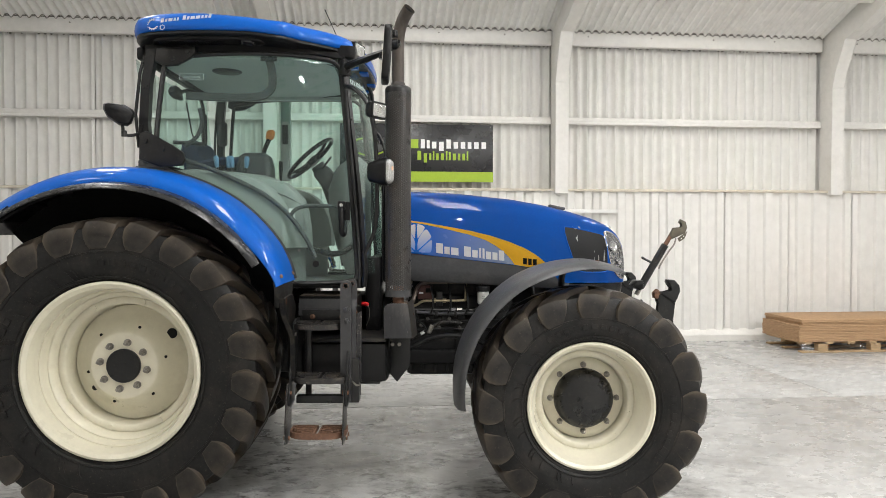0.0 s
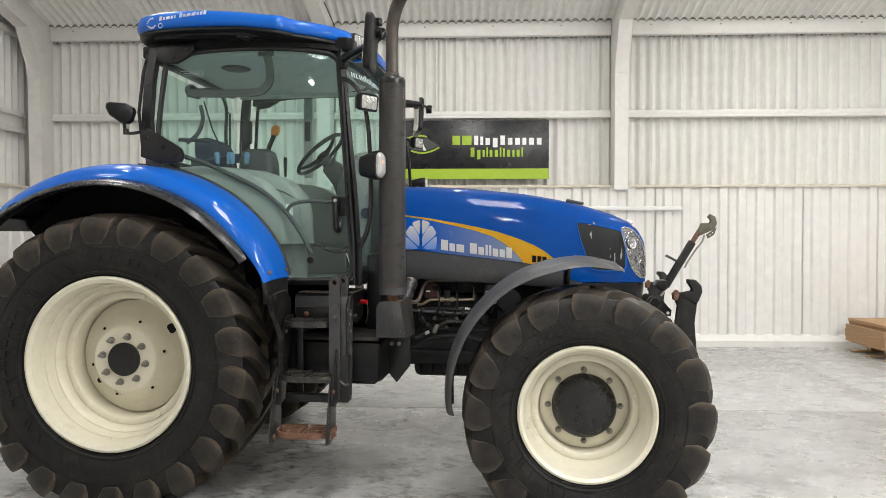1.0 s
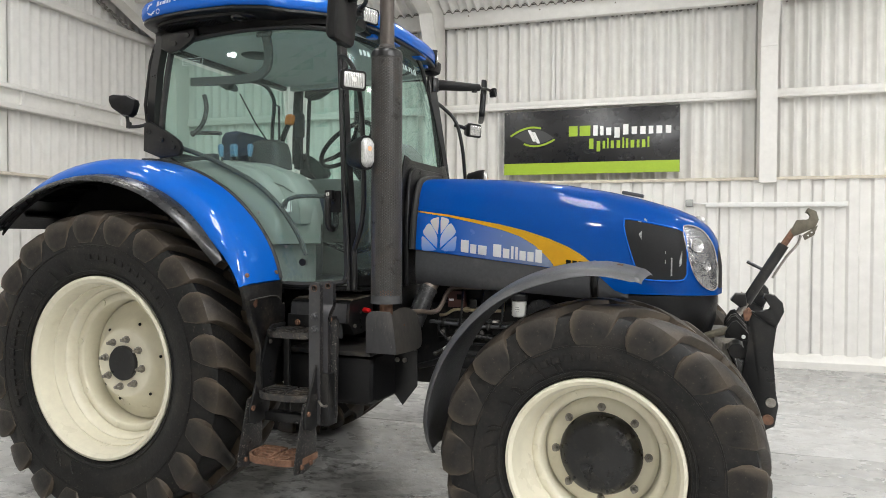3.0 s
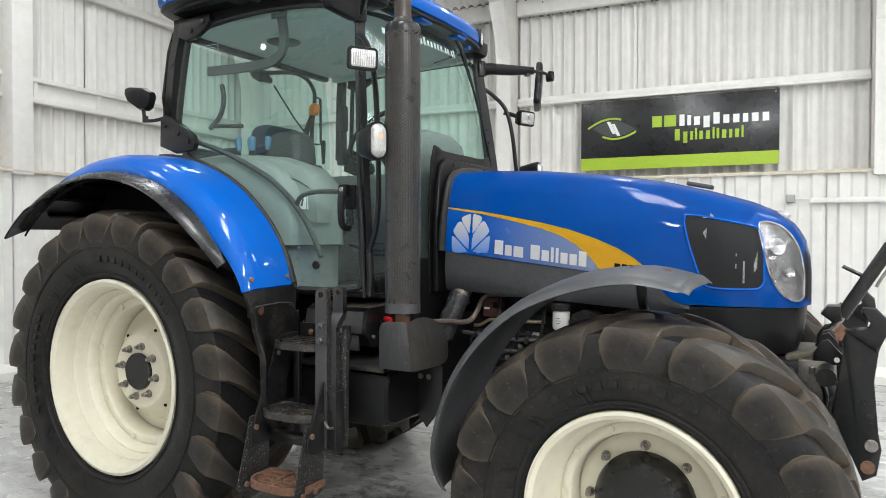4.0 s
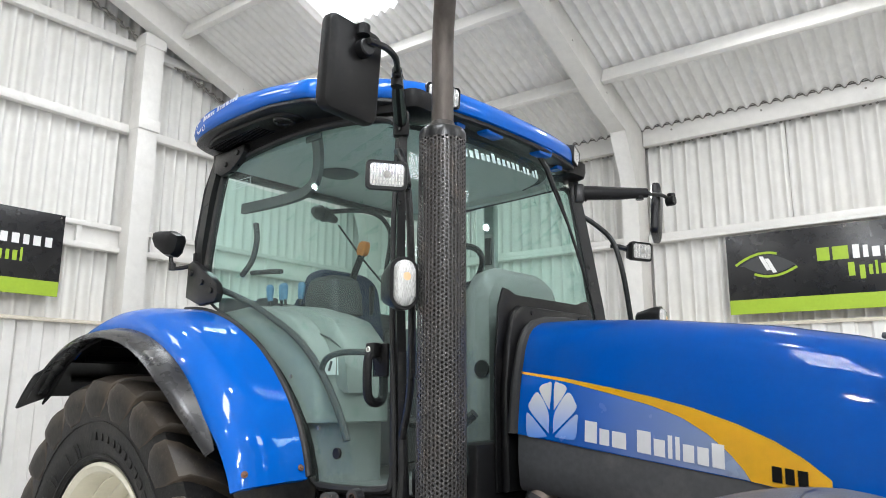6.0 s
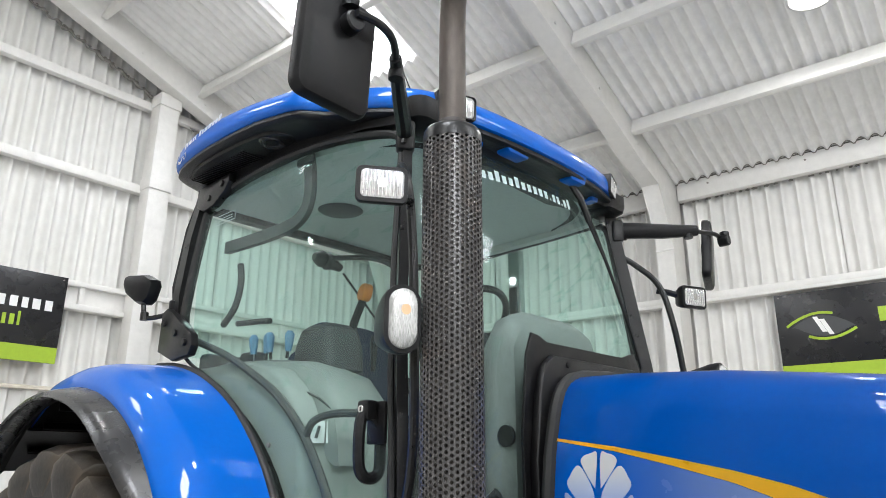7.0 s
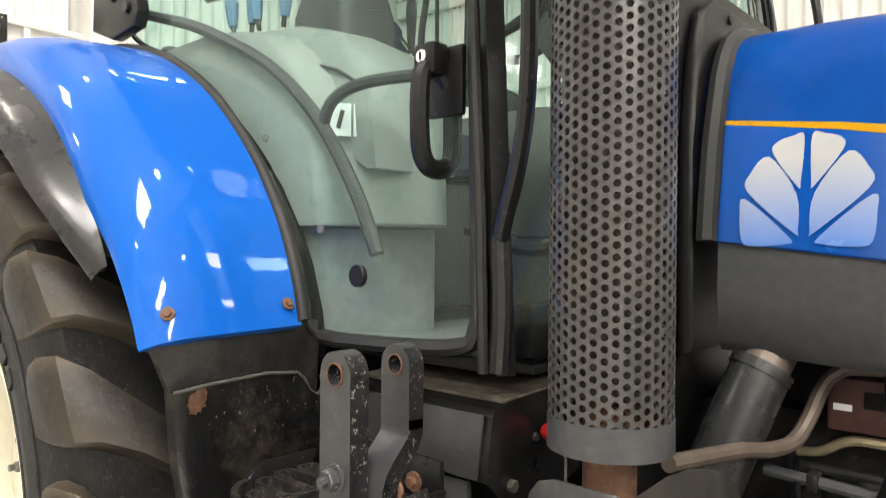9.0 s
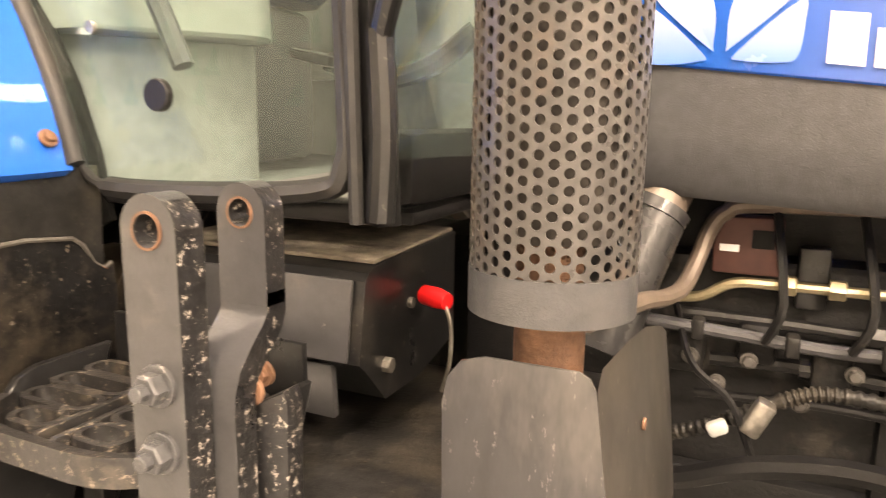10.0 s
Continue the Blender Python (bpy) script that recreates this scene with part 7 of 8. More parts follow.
for x, z in ((0.83, 1.66), (1.0, 1.475)):
    part("glass_stud", disc(bmesh.new(), (x, -(cab_y(x, z) + 0.006), z), 0.008, -0.006, 10), STEEL, inner_door)
bm = bmesh.new()
a, b, z0, z1 = 0.275, 0.42, 2.512, 2.548
for (xa, za), (xb, zb) in (((a, z0), (b, z0)), ((b, z0), (b, z1)), ((b, z1), (a, z1)), ((a, z1), (a, z0)), ((a + 0.02, z0 + 0.022), (b - 0.02, z0 + 0.022)), ((a + 0.02, z0 + 0.012), (b - 0.02, z0 + 0.012))):
    box(bm, ((xa + xb) / 2, -(cab_y(0.35, 2.53) + 0.0062), (za + zb) / 2), (max(0.0022, abs(xb - xa)), 0.001, max(0.0022, abs(zb - za))), 0, (4, 0, 0))
part("glass_label", bm, DECAL_PALE, inner_door, "faint white label on the glass")

# ---- inside the cab ----
seat = new("driver_seat")
seat.parent = tractor
tagged(seat, "dark blue cloth driver seat")
bm = bmesh.new()
out = rounded(-0.25, -0.24, 0.25, 0.24, 0.09)
loft(bm, [[(0.42 + a * k, b * k, z) for a, b in out] for z, k in ((1.66, 0.93), (1.68, 1.0), (1.75, 1.02), (1.785, 0.96), (1.795, 0.80))])
part("seat_cushion", bm, SEAT_CLOTH, seat)
bm = bmesh.new()
out = rounded(-0.23, -0.27, 0.23, 0.27, 0.11)
loft(bm, [[(0.16 + h - 0.18 * b, a * k, 1.97 + b * k) for a, b in out] for h, k in ((-0.06, 0.86), (-0.045, 0.98), (0.02, 1.0), (0.06, 0.94), (0.07, 0.8))])
part("backrest", bm, SEAT_CLOTH, seat)
boxed("seat_base", (0.42, 0, 1.45), (0.40, 0.40, 0.40), TRIM_DARK, seat, 0.04)
bm = bmesh.new()
loft(bm, [[(x, -0.33 + y, z + dz) for y, dz in ((-0.05, -0.02), (0.05, -0.02), (0.055, 0.015), (0.03, 0.035), (-0.03, 0.035), (-0.055, 0.015))] for x, z in ((0.20, 1.98), (0.24, 2.03), (0.40, 2.06), (0.58, 2.055), (0.64, 2.03))])
part("armrest", bm, SEAT_CLOTH, seat, "dark blue padded armrest")

console = new("side_console")
console.parent = tractor
tagged(console, "grey side console with blue-knobbed levers")
bm = bmesh.new()
loft(bm, [[(x, y, z) for y, z in ((-0.705, lo), (-0.715, hi - 0.04), (-0.70, hi), (-0.62, hi + 0.012), (-0.50, hi), (-0.47, hi - 0.05), (-0.47, lo))] for x, lo, hi in ((0.02, 1.9, 1.955), (0.3, 1.9, 1.975), (0.5, 1.85, 1.965), (0.75, 1.75, 1.935), (0.9, 1.65, 1.885), (0.985, 1.6, 1.80), (1.01, 1.6, 1.72))])
part("console_body", bm, TRIM_LIGHT, console, "pale grey console body", 50)
part("console_line", tube(bmesh.new(), [(0.45, -0.716, 1.905), (0.70, -0.719, 1.875), (0.90, -0.716, 1.81), (0.99, -0.71, 1.76)], 0.004, 6), TRIM_DARK, console)
for i, (x, y, lean) in enumerate(((0.475, -0.70, -8), (0.53, -0.685, 4), (0.57, -0.69, -10), (0.635, -0.665, 6))):
    z = 1.965
    a = radians(lean)
    part("lever_stem", tube(bmesh.new(), [(x, y, z), (x + 0.05 * math.sin(a), y, z + 0.045)], 0.006, 6), BLACK_PAINT, console)
    part("lever_knob", tube(bmesh.new(), [(x + 0.045 * math.sin(a), y, z + 0.025), (x + 0.07 * math.sin(a), y, z + 0.05), (x + 0.09 * math.sin(a), y, z + 0.085), (x + 0.10 * math.sin(a), y, z + 0.098)], [0.011, 0.015, 0.018, 0.010], 10), LEVER_BLUE, console, "grey-blue lever knob")
bm = bmesh.new()
loft(bm, [[(0.66 + a * k, -0.50 + b * k, z) for a, b in rounded(-0.11, -0.09, 0.11, 0.09, 0.04)] for z, k in ((1.93, 1.05), (2.02, 1.0), (2.08, 0.85), (2.10, 0.6))])
part("lever_housing", bm, TRIM_DARK, console, "dark lever housing")
part("throttle_stem", tube(bmesh.new(), curve([(0.70, -0.42, 1.96), (0.69, -0.42, 2.06), (0.69, -0.41, 2.12), (0.715, -0.40, 2.19), (0.725, -0.395, 2.22)], 5), [0.016] * 21, 8), BLACK_PLASTIC, console)
bm = bmesh.new()
loft(bm, [[(0.73 + a * k + 0.2 * b, -0.394 + h, 2.235 + b * k) for a, b in rounded(-0.026, -0.032, 0.026, 0.036, 0.022)] for h, k in ((-0.022, 0.7), (-0.014, 1.0), (0.014, 1.0), (0.022, 0.7))])
part("throttle_knob", bm, ORANGE, console, "orange lever knob")
for x, y, z in ((0.80, -0.40, 2.03), (0.60, -0.36, 2.02)):
    part("control_knob", tube(bmesh.new(), [(x, y, z - 0.10), (x, y, z), (x, y, z + 0.03)], [0.008, 0.014, 0.012], 8), BLACK_PLASTIC, console)
for k in (-0.0245, 0.0245):
    at = pose(0.946 + 0.518 * k, -0.713 + 0.855 * k, 1.70, 0, 0, 58.8)
    boxed("panel_sticker", (0, -0.004, 0), (0.044, 0.003, 0.066), DECAL_WHITE, console, 0.0, None, "small white sticker", at)
    boxed("sticker_mark", (0, -0.0065, 0), (0.009, 0.002, 0.038), TRIM_DARK, console, 0.0, (0, 14, 0), "", at)
boxed("rear_socket", (0.30, -0.60, 2.0), (0.10, 0.06, 0.05), TRIM_DARK, console, 0.01)

dash = new("dashboard")
dash.parent = tractor
tagged(dash, "grey dashboard and steering column behind the windscreen")
bm = bmesh.new()
loft(bm, [[(x, y, z) for y, z in ((-w, lo), (-w, hi - 0.10), (-w + 0.05, hi - 0.02), (-w + 0.12, hi), (w - 0.12, hi), (w - 0.05, hi - 0.02), (w, hi - 0.10), (w, lo))] for x, w, lo, hi in ((1.08, 0.14, 1.75, 1.98), (1.14, 0.20, 1.5, 2.06), (1.22, 0.25, 1.3, 2.11), (1.30, 0.27, 1.3, 2.12), (1.345, 0.26, 1.3, 2.08))])
part("dash_cowl", bm, TRIM_MID, dash, "grey dash cowl", 50)
part("cowl_plug", disc(bmesh.new(), (1.315, -0.268, 1.694), 0.035, -0.01, 20), BLACK_PLASTIC, dash, "round black plug")
boxed("firewall", (1.36, 0, 1.305), (0.05, 1.40, 0.10), BLACK_PLASTIC, dash, 0.02)
part("column", tube(bmesh.new(), [(1.20, 0.0, 1.35), (1.17, 0.0, 1.68), (1.07, -0.03, 1.95), (0.985, -0.04, 2.07)], [0.05, 0.07, 0.065, 0.05], 12), TRIM_DARK, dash, "dark steering column")
boxed("column_shroud", (1.06, -0.03, 1.97), (0.18, 0.20, 0.12), TRIM_DARK, dash, 0.025, (0, 52, 0))
part("indicator_stalk", tube(bmesh.new(), [(1.02, -0.10, 2.03), (1.09, -0.24, 2.08), (1.12, -0.30, 2.10)], 0.007, 8), TRIM_DARK, dash)
sw = pose(0.940, -0.06, 2.118, 0, -42, 0)
bm = bmesh.new()
tube(bm, [(0.20 * math.cos(2 * math.pi * i / 40), 0.20 * math.sin(2 * math.pi * i / 40), 0) for i in range(40)], 0.0145, 10, False, 1.0, True)
part("steering_rim", bm, BLACK_PLASTIC, dash, "black steering wheel rim", m=sw)
for a in (90, 210, 330):
    ca, sa = math.cos(radians(a)), math.sin(radians(a))
    part("wheel_spoke", tube(bmesh.new(), [(0.03 * ca, 0.03 * sa, -0.03), (0.12 * ca, 0.12 * sa, -0.022), (0.195 * ca, 0.195 * sa, 0)], [0.02, 0.014, 0.011], 8), BLACK_PLASTIC, dash, m=sw)
part("wheel_boss", disc(bmesh.new(), (0, 0, -0.05), 0.05, 0.045, 20, "z"), BLACK_PLASTIC, dash, m=sw)
part("pedal_arm", tube(bmesh.new(), curve([(1.30, -0.30, 1.52), (1.22, -0.32, 1.46), (1.12, -0.33, 1.44), (1.02, -0.34, 1.47)], 5), 0.02, 8), BLACK_PAINT, dash)
boxed("pedal", (1.01, -0.34, 1.475), (0.09, 0.10, 0.02), BLACK_PAINT, dash, 0.006, (0, 12, 0))
boxed("floor_mat", (1.10, -0.35, 1.256), (0.45, 0.7, 0.012), TRIM_MID, dash, 0.004)

lin = new("cab_fittings")
lin.parent = tractor
tagged(lin, "rear wiper, tubes and fittings inside the cab")
part("window_tube", tube(bmesh.new(), curve([(0.0, -0.02, 2.60), (0.0, 0.23, 2.655), (0.0, 0.39, 2.648), (0.0, 0.475, 2.58), (0.0, 0.485, 2.50), (0.01, 0.45, 2.35), (0.03, 0.42, 2.20)], 6), 0.014, 8), TRIM_DARK, lin, "bent dark tube at the rear window")
part("window_rod", tube(bmesh.new(), [(0.0, 0.49, 2.535), (0.0, 0.55, 2.53), (0.0, 0.555, 2.20), (0.0, 0.49, 2.195)], 0.009, 8), TRIM_DARK, lin)
part("pillar_tube", tube(bmesh.new(), curve([(0.37, -0.73, 2.35), (0.385, -0.73, 2.27), (0.355, -0.73, 2.18), (0.28, -0.73, 2.12)], 6), 0.013, 8), TRIM_DARK, lin, "bent dark tube by the rear pillar")
boxed("far_post", (0.60, 0.735, 2.35), (0.075, 0.05, 0.66), TRIM_GREY, lin, 0.012)
boxed("far_post_switch", (0.60, 0.705, 2.40), (0.045, 0.02, 0.16), TRIM_DARK, lin, 0.006)
bm = bmesh.new()
tube(bm, curve([(-0.03, -0.10, 2.60), (-0.03, -0.05, 2.595), (-0.03, 0.01, 2.585), (-0.03, 0.07, 2.57)], 4), [0.02, 0.026, 0.034, 0.042, 0.044, 0.036, 0.045, 0.044, 0.034, 0.030, 0.026, 0.022, 0.02], 10)
part("wiper_motor", bm, TRIM_DARK, lin, "dark rear wiper motor")
part("wiper_arm", tube(bmesh.new(), [(0.02, 0.05, 2.53), (-0.03, 0.30, 2.36), (-0.04, 0.50, 2.22)], 0.006, 6), BLACK_PAINT, lin)
bm = bmesh.new()
spin(bm, [(0.0, -0.006), (0.09, -0.006), (0.10, 0.0)], (0.415, -0.29, 2.682), 28, axis="z")
part("lining_speaker", bm, TRIM_DARK, lin, "oval dark speaker in the lining")
boxed("corner_box", (0.09, 0.70, 2.40), (0.07, 0.06, 0.20), TRIM_DARK, lin, 0.02)
part("hinge_lever", tube(bmesh.new(), [(0.16, -0.60, 2.16), (0.30, -0.58, 2.155), (0.36, -0.57, 2.15)], 0.012, 8), TRIM_DARK, lin)

# windscreen: wiper, bars in place of the lettering, black plates behind the bonnet
part("front_wiper", tube(bmesh.new(), [(wind_x(y, z) + 0.03, y, z) for y, z in ((0.60, 1.98), (0.52, 2.12), (0.36, 2.38), (0.20, 2.62))], 0.007, 6), BLACK_PAINT, cab, "black wiper arm")
part("front_wiper", tube(bmesh.new(), [(wind_x(y, z) + 0.018, y, z) for y, z in ((0.62, 2.02), (0.50, 2.24), (0.34, 2.52), (0.26, 2.62))], 0.008, 6), BLACK_PAINT, cab)
part("wiper_bracket", tube(bmesh.new(), [(1.33, 0.16, 2.70), (1.36, 0.20, 2.62), (1.36, 0.26, 2.54)], 0.014, 8), BLACK_PAINT, cab)
x = -0.53
bm = bmesh.new()
for k, ch in enumerate("xxx.xxxhxxhxxxxx.xx.xh"):
    w = 0.008 if ch == "." else 0.021
    h = 0.009 if ch == "." else (0.044 if ch == "h" else 0.032)
    z = 2.546 + 0.02 * (1 - (x / 0.6) ** 2)
    q = [bm.verts.new((wind_x(yy, zz) + 0.006, yy, zz)) for yy, zz in ((x, z), (x + w, z), (x + w, z + h), (x, z + h))]
    bm.faces.new(q)
    x += w + 0.012
part("screen_lettering", bm, DECAL_PALE, cab, "white bars of lettering on the glass", 0)
bm = bmesh.new()
out = [(-0.40, 1.25), (-0.40, 1.70), (-0.375, 1.93), (-0.345, 2.0), (-0.30, 1.995), (-0.27, 1.975), (0.20, 1.975), (0.25, 1.995), (0.29, 2.0), (0.35, 1.9), (0.38, 1.70), (0.38, 1.25)]
plate(bm, out, 1.472, 1.482, "x", 0.003)
part("rear_plate", bm, BLACK_PLASTIC, hood, "dark plate between bonnet and windscreen")
bm = bmesh.new()
out = [(-0.375, 1.25), (-0.375, 1.62), (-0.355, 1.80), (-0.32, 1.90), (-0.27, 1.935), (0.24, 1.935), (0.30, 1.90), (0.34, 1.80), (0.36, 1.62), (0.36, 1.25)]
plate(bm, out, 1.482, 1.512, "x", 0.012)
part("rear_plate", bm, BLACK_PLASTIC, hood, "dark padded plate behind the bonnet")
bm = bmesh.new()
ring = hood_section(1.56)
tube(bm, [(1.54, y * 1.0, z + 0.002) for _, y, z in ring[::2]], 0.020, 8, True)
part("bonnet_seal", bm, SEAL_RUBBER, hood, "black rubber bonnet seal")
for y in (-0.20, 0.16):
    part("plate_plug", disc(bmesh.new(), (1.512, y, 1.91), 0.010, 0.005, 10, "x"), BLACK_PLASTIC, hood)
part("hood_badge", box(bmesh.new(), (2.72, 0.0, 1.772), (0.12, 0.05, 0.02), 0.006, (0, 12, 0)), GREY_PLASTIC, hood, "small grey latch")
boxed("hood_lamp", (3.075, 0.0, 1.628), (0.05, 0.16, 0.03), LENS, hood, 0.01, (0, 30, 0), "small clear lamp on the nose")

# the cab sits a little towards the near side, so its far half reaches less far out
for holder in [cab, roof] + [o for o in tractor.children if o.name.startswith("cab_door")]:
    for ob in holder.children:
        if ob.type == "MESH" and ob.location.length < 0.01:
            for v in ob.data.vertices:
                if v.co.y > 0:
                    v.co.y *= 0.885
        elif ob.location.y > 0:
            ob.location.y *= 0.885

# ---- steps, tank and boxes on the near side ----
ladder = new("steps")
ladder.parent = tractor
tagged(ladder, "black access steps, the lowest tread rusty")
TREAD_STEEL = material("worn black tread steel", (0.022, 0.021, 0.021), 0.36, grain=0.2, scale=50, stain=0.6, stain_colour=(0.10, 0.082, 0.062), stain_scale=9, stain_at=0.5, wear=0.8, wear_at=0.58, wear_colour=(0.26, 0.21, 0.16), bump=0.0006, bump_scale=160)
def tread(x0, x1, y0, y1, z, mat, label):
    """One grated tread: a bent edge, slanting bars and three ribs, welded together."""
    bm = bmesh.new()
    xm = (x0 + x1) / 2
    r = 0.10
    edge = [(x0, y0)] + [(x0 + r - r * math.cos(radians(q)), y1 + r * 0.85 - r * 0.85 * math.sin(radians(q))) for q in range(0, 91, 15)] + [(x1 - r + r * math.sin(radians(q)), y1 + r * 0.85 - r * 0.85 * math.cos(radians(q))) for q in range(0, 91, 15)] + [(x1, y0)]
    strip(bm, [(a, b, z + 0.004) for a, b in edge], (0, 0, 1), 0.032, 0.012)
    n = 4
    for i in range(n):
        y = y0 + (y1 + 0.014 - y0) * (i + 0.5) / n
        k = 0.0 if i < 2 else (0.012 if i < 3 else 0.055)
        h = abs(y1 + 0.014 - y0) / n / 2 - 0.0045
        for a, b in ((x0 + 0.010 + k, xm - 0.020), (xm + 0.020, x1 - 0.010 - k)):
            loop = [(c + h * math.cos(radians(d)), y + h * math.sin(radians(d)), z + 0.012) for c, d0 in ((b - h, -90), (a + h, 90)) for d in range(d0, d0 + 181, 30)]
            strip(bm, loop + loop[:1], (0, 0, 1), 0.020, 0.009)
    for dx in (-0.014, 0.014):
        box(bm, (xm + dx, (y0 + y1) / 2, z + 0.012), (0.009, abs(y1 - y0) - 0.01, 0.022), 0.002)
    part("tread", bm, mat, ladder, label)


tread(0.998, 1.292, -0.850, -1.048, 1.028, TREAD_STEEL, "worn black grated tread")
tread(1.02, 1.325, -0.96, -1.145, 0.735, TREAD_STEEL, "worn black grated tread")
tread(1.01, 1.315, -1.03, -1.215, 0.440, RUST, "rusty grated tread")
for x in (1.0, 1.322):
    bm = bmesh.new()
    plate(bm, [(-0.84, 1.070), (-0.945, 1.070), (-0.972, 1.062), (-0.988, 1.045), (-1.0, 1.02), (-1.035, 0.92), (-1.155, 0.66), (-1.155, 0.60), (-1.10, 0.58), (-1.00, 0.60), (-0.95, 0.80)], x - 0.006, x + 0.006, "x", 0.002)
    part("side_plate", bm, BLACK_PAINT, ladder, "black side plate")
    bm = bmesh.new()
    plate(bm, [(-1.06, 0.72), (-1.15, 0.72), (-1.225, 0.44), (-1.225, 0.40), (-1.15, 0.385), (-1.04, 0.41), (-1.03, 0.55)], x - 0.014, x - 0.007, "x", 0.002)
    part("hanger_plate", bm, CHIPPED_BLACK, ladder, "worn black hanger plate")
    part("plate_stud", disc(bmesh.new(), (x + 0.006, -0.985, 0.985), 0.011, 0.009, 10, "x"), STEEL, ladder, "bare steel stud")
    for y, z in ((-1.13, 0.67), (-1.11, 0.43), (-1.19, 0.43)):
        part("step_bolt", disc(bmesh.new(), (x + 0.006, y, z), 0.013, 0.008, 8, "x"), RUST, ladder)
        part("step_bolt", disc(bmesh.new(), (x - 0.014, y, z), 0.013, -0.008, 8, "x"), RUST, ladder)
boxed("cross_bar", (1.174, -1.03, 0.615), (0.30, 0.05, 0.045), BLACK_PAINT, ladder, 0.004)
boxed("upright", (1.075, -0.93, 0.82), (0.035, 0.02, 0.42), BLACK_PAINT, ladder, 0.003)
boxed("upright", (1.285, -0.93, 0.82), (0.035, 0.02, 0.42), BLACK_PAINT, ladder, 0.003)
boxed("back_plate", (1.17, -0.842, 1.075), (0.30, 0.010, 0.08), BLACK_PAINT, ladder, 0.002)
for x in (1.085, 1.265):
    bm = bmesh.new()
    disc(bm, (x, -0.847, 1.072), 0.016, -0.005, 16)
    disc(bm, (x, -0.852, 1.072), 0.010, -0.008, 6)
    part("plate_bolt", bm, RUST, ladder, "rusty bolt and washer")

post = new("lift_post")
post.parent = tractor
tagged(post, "chipped dark steel fork post with two eyes")
def two_tone(ob):
    """Worn grey on the broad faces, chipped black paint on the edges."""
    ob.data.materials.append(CHIPPED_BLACK)
    for p in ob.data.polygons:
        p.material_index = 1 if abs(p.normal.x) > 0.6 else 0
    return ob


def eye_plate(pts, y0, y1, name):
    """An upright bar with a rounded head and a bored eye."""
    bm = bmesh.new()
    x0, x1, z0, zc = pts
    r = (x1 - x0) / 2
    cx = (x0 + x1) / 2
    n = 16
    outer = [(x1, z0)] + [(cx + r * math.cos(math.pi * i / n), zc + r * math.sin(math.pi * i / n)) for i in range(n + 1)] + [(x0, z0)]
    hole = [(cx + r * 0.48 * math.cos(2 * math.pi * i / 18), zc + r * 0.48 * math.sin(2 * math.pi * i / 18)) for i in range(18)]
    for y in (y0, y1):
        o = [bm.verts.new((a, y, b)) for a, b in outer]
        h = [bm.verts.new((a, y, b)) for a, b in hole]
        eo = [bm.edges.new((o[i], o[(i + 1) % len(o)])) for i in range(len(o))]
        eh = [bm.edges.new((h[i], h[(i + 1) % len(h)])) for i in range(len(h))]
        bmesh.ops.triangle_fill(bm, use_beauty=True, edges=eo + eh)
    bm.verts.ensure_lookup_table()
    no, nh = len(outer), len(hole)
    for k, n_ in ((0, no), (no, nh)):
        for i in range(n_):
            j = (i + 1) % n_
            bm.faces.new((bm.verts[k + i], bm.verts[k + j], bm.verts[k + j + no + nh], bm.verts[k + i + no + nh]))
    ob = two_tone(part(name, bm, POST_GREY, post, "grey eye plate with chipped black edges", 30))
    part("eye_bush", spin(bmesh.new(), [(r * 0.47, y0 - 0.002 * (1 if y0 < y1 else -1)), (r * 0.545, y0 - 0.002 * (1 if y0 < y1 else -1)), (r * 0.545, y0 + 0.001), (r * 0.47, y1)], (cx, 0, zc), 20), RUST, post, "rusty eye bush")
    return ob


eye_plate((1.279, 1.342, 0.60, 1.272), -1.046, -1.014, "eye_plate")
eye_plate((1.310, 1.366, 1.192, 1.280), -0.962, -0.934, "eye_plate")
bm = bmesh.new()
strip(bm, [(1.338, -0.948, 1.205), (1.338, -0.948, 1.185), (1.338, -0.953, 1.174), (1.338, -0.962, 1.164), (1.338, -0.980, 1.146), (1.338, -0.990, 1.134), (1.338, -0.996, 1.118), (1.338, -0.997, 1.10), (1.338, -0.997, 0.62)], (1, 0, 0), 0.056, 0.028)
two_tone(part("bent_bar", bm, POST_GREY, post, "bent grey bar with chipped black edges"))
bm = bmesh.new()
plate(bm, [(1.30, 0.62), (1.30, 1.085), (1.345, 1.090), (1.392, 1.118), (1.396, 1.10), (1.388, 0.62)], -0.975, -0.950, "y", 0.002)
part("post_bracket", bm, CHIPPED_BLACK, post, "chipped black bracket plate")
bm = bmesh.new()
disc(bm, (1.356, -0.975, 1.113), 0.015, -0.005, 16)
disc(bm, (1.356, -0.980, 1.113), 0.010, -0.006, 8)
part("bracket_rivet", bm, RUST, post, "rusty rivet head")
bm = bmesh.new()
box(bm, (1.335, -0.99, 0.72), (0.10, 0.09, 0.26), 0.006)
part("post_foot", bm, BLACK_PAINT, post, "black post socket")
for z in (1.135, 1.072):
    bm = bmesh.new()
    disc(bm, (1.314, -1.046, z), 0.020, -0.004, 16)
    disc(bm, (1.314, -1.050, z), 0.015, -0.014, 6)
    disc(bm, (1.314, -1.064, z), 0.008, -0.010, 8)
    part("post_bolt", bm, CHIPPED, post, "bolt and washer")
part("lock_pin", tube(bmesh.new(), curve([(1.345, -1.062, 0.72), (1.36, -1.075, 0.715), (1.375, -1.07, 0.70), (1.40, -1.075, 0.705)], 4), 0.006, 6), STEEL, post)

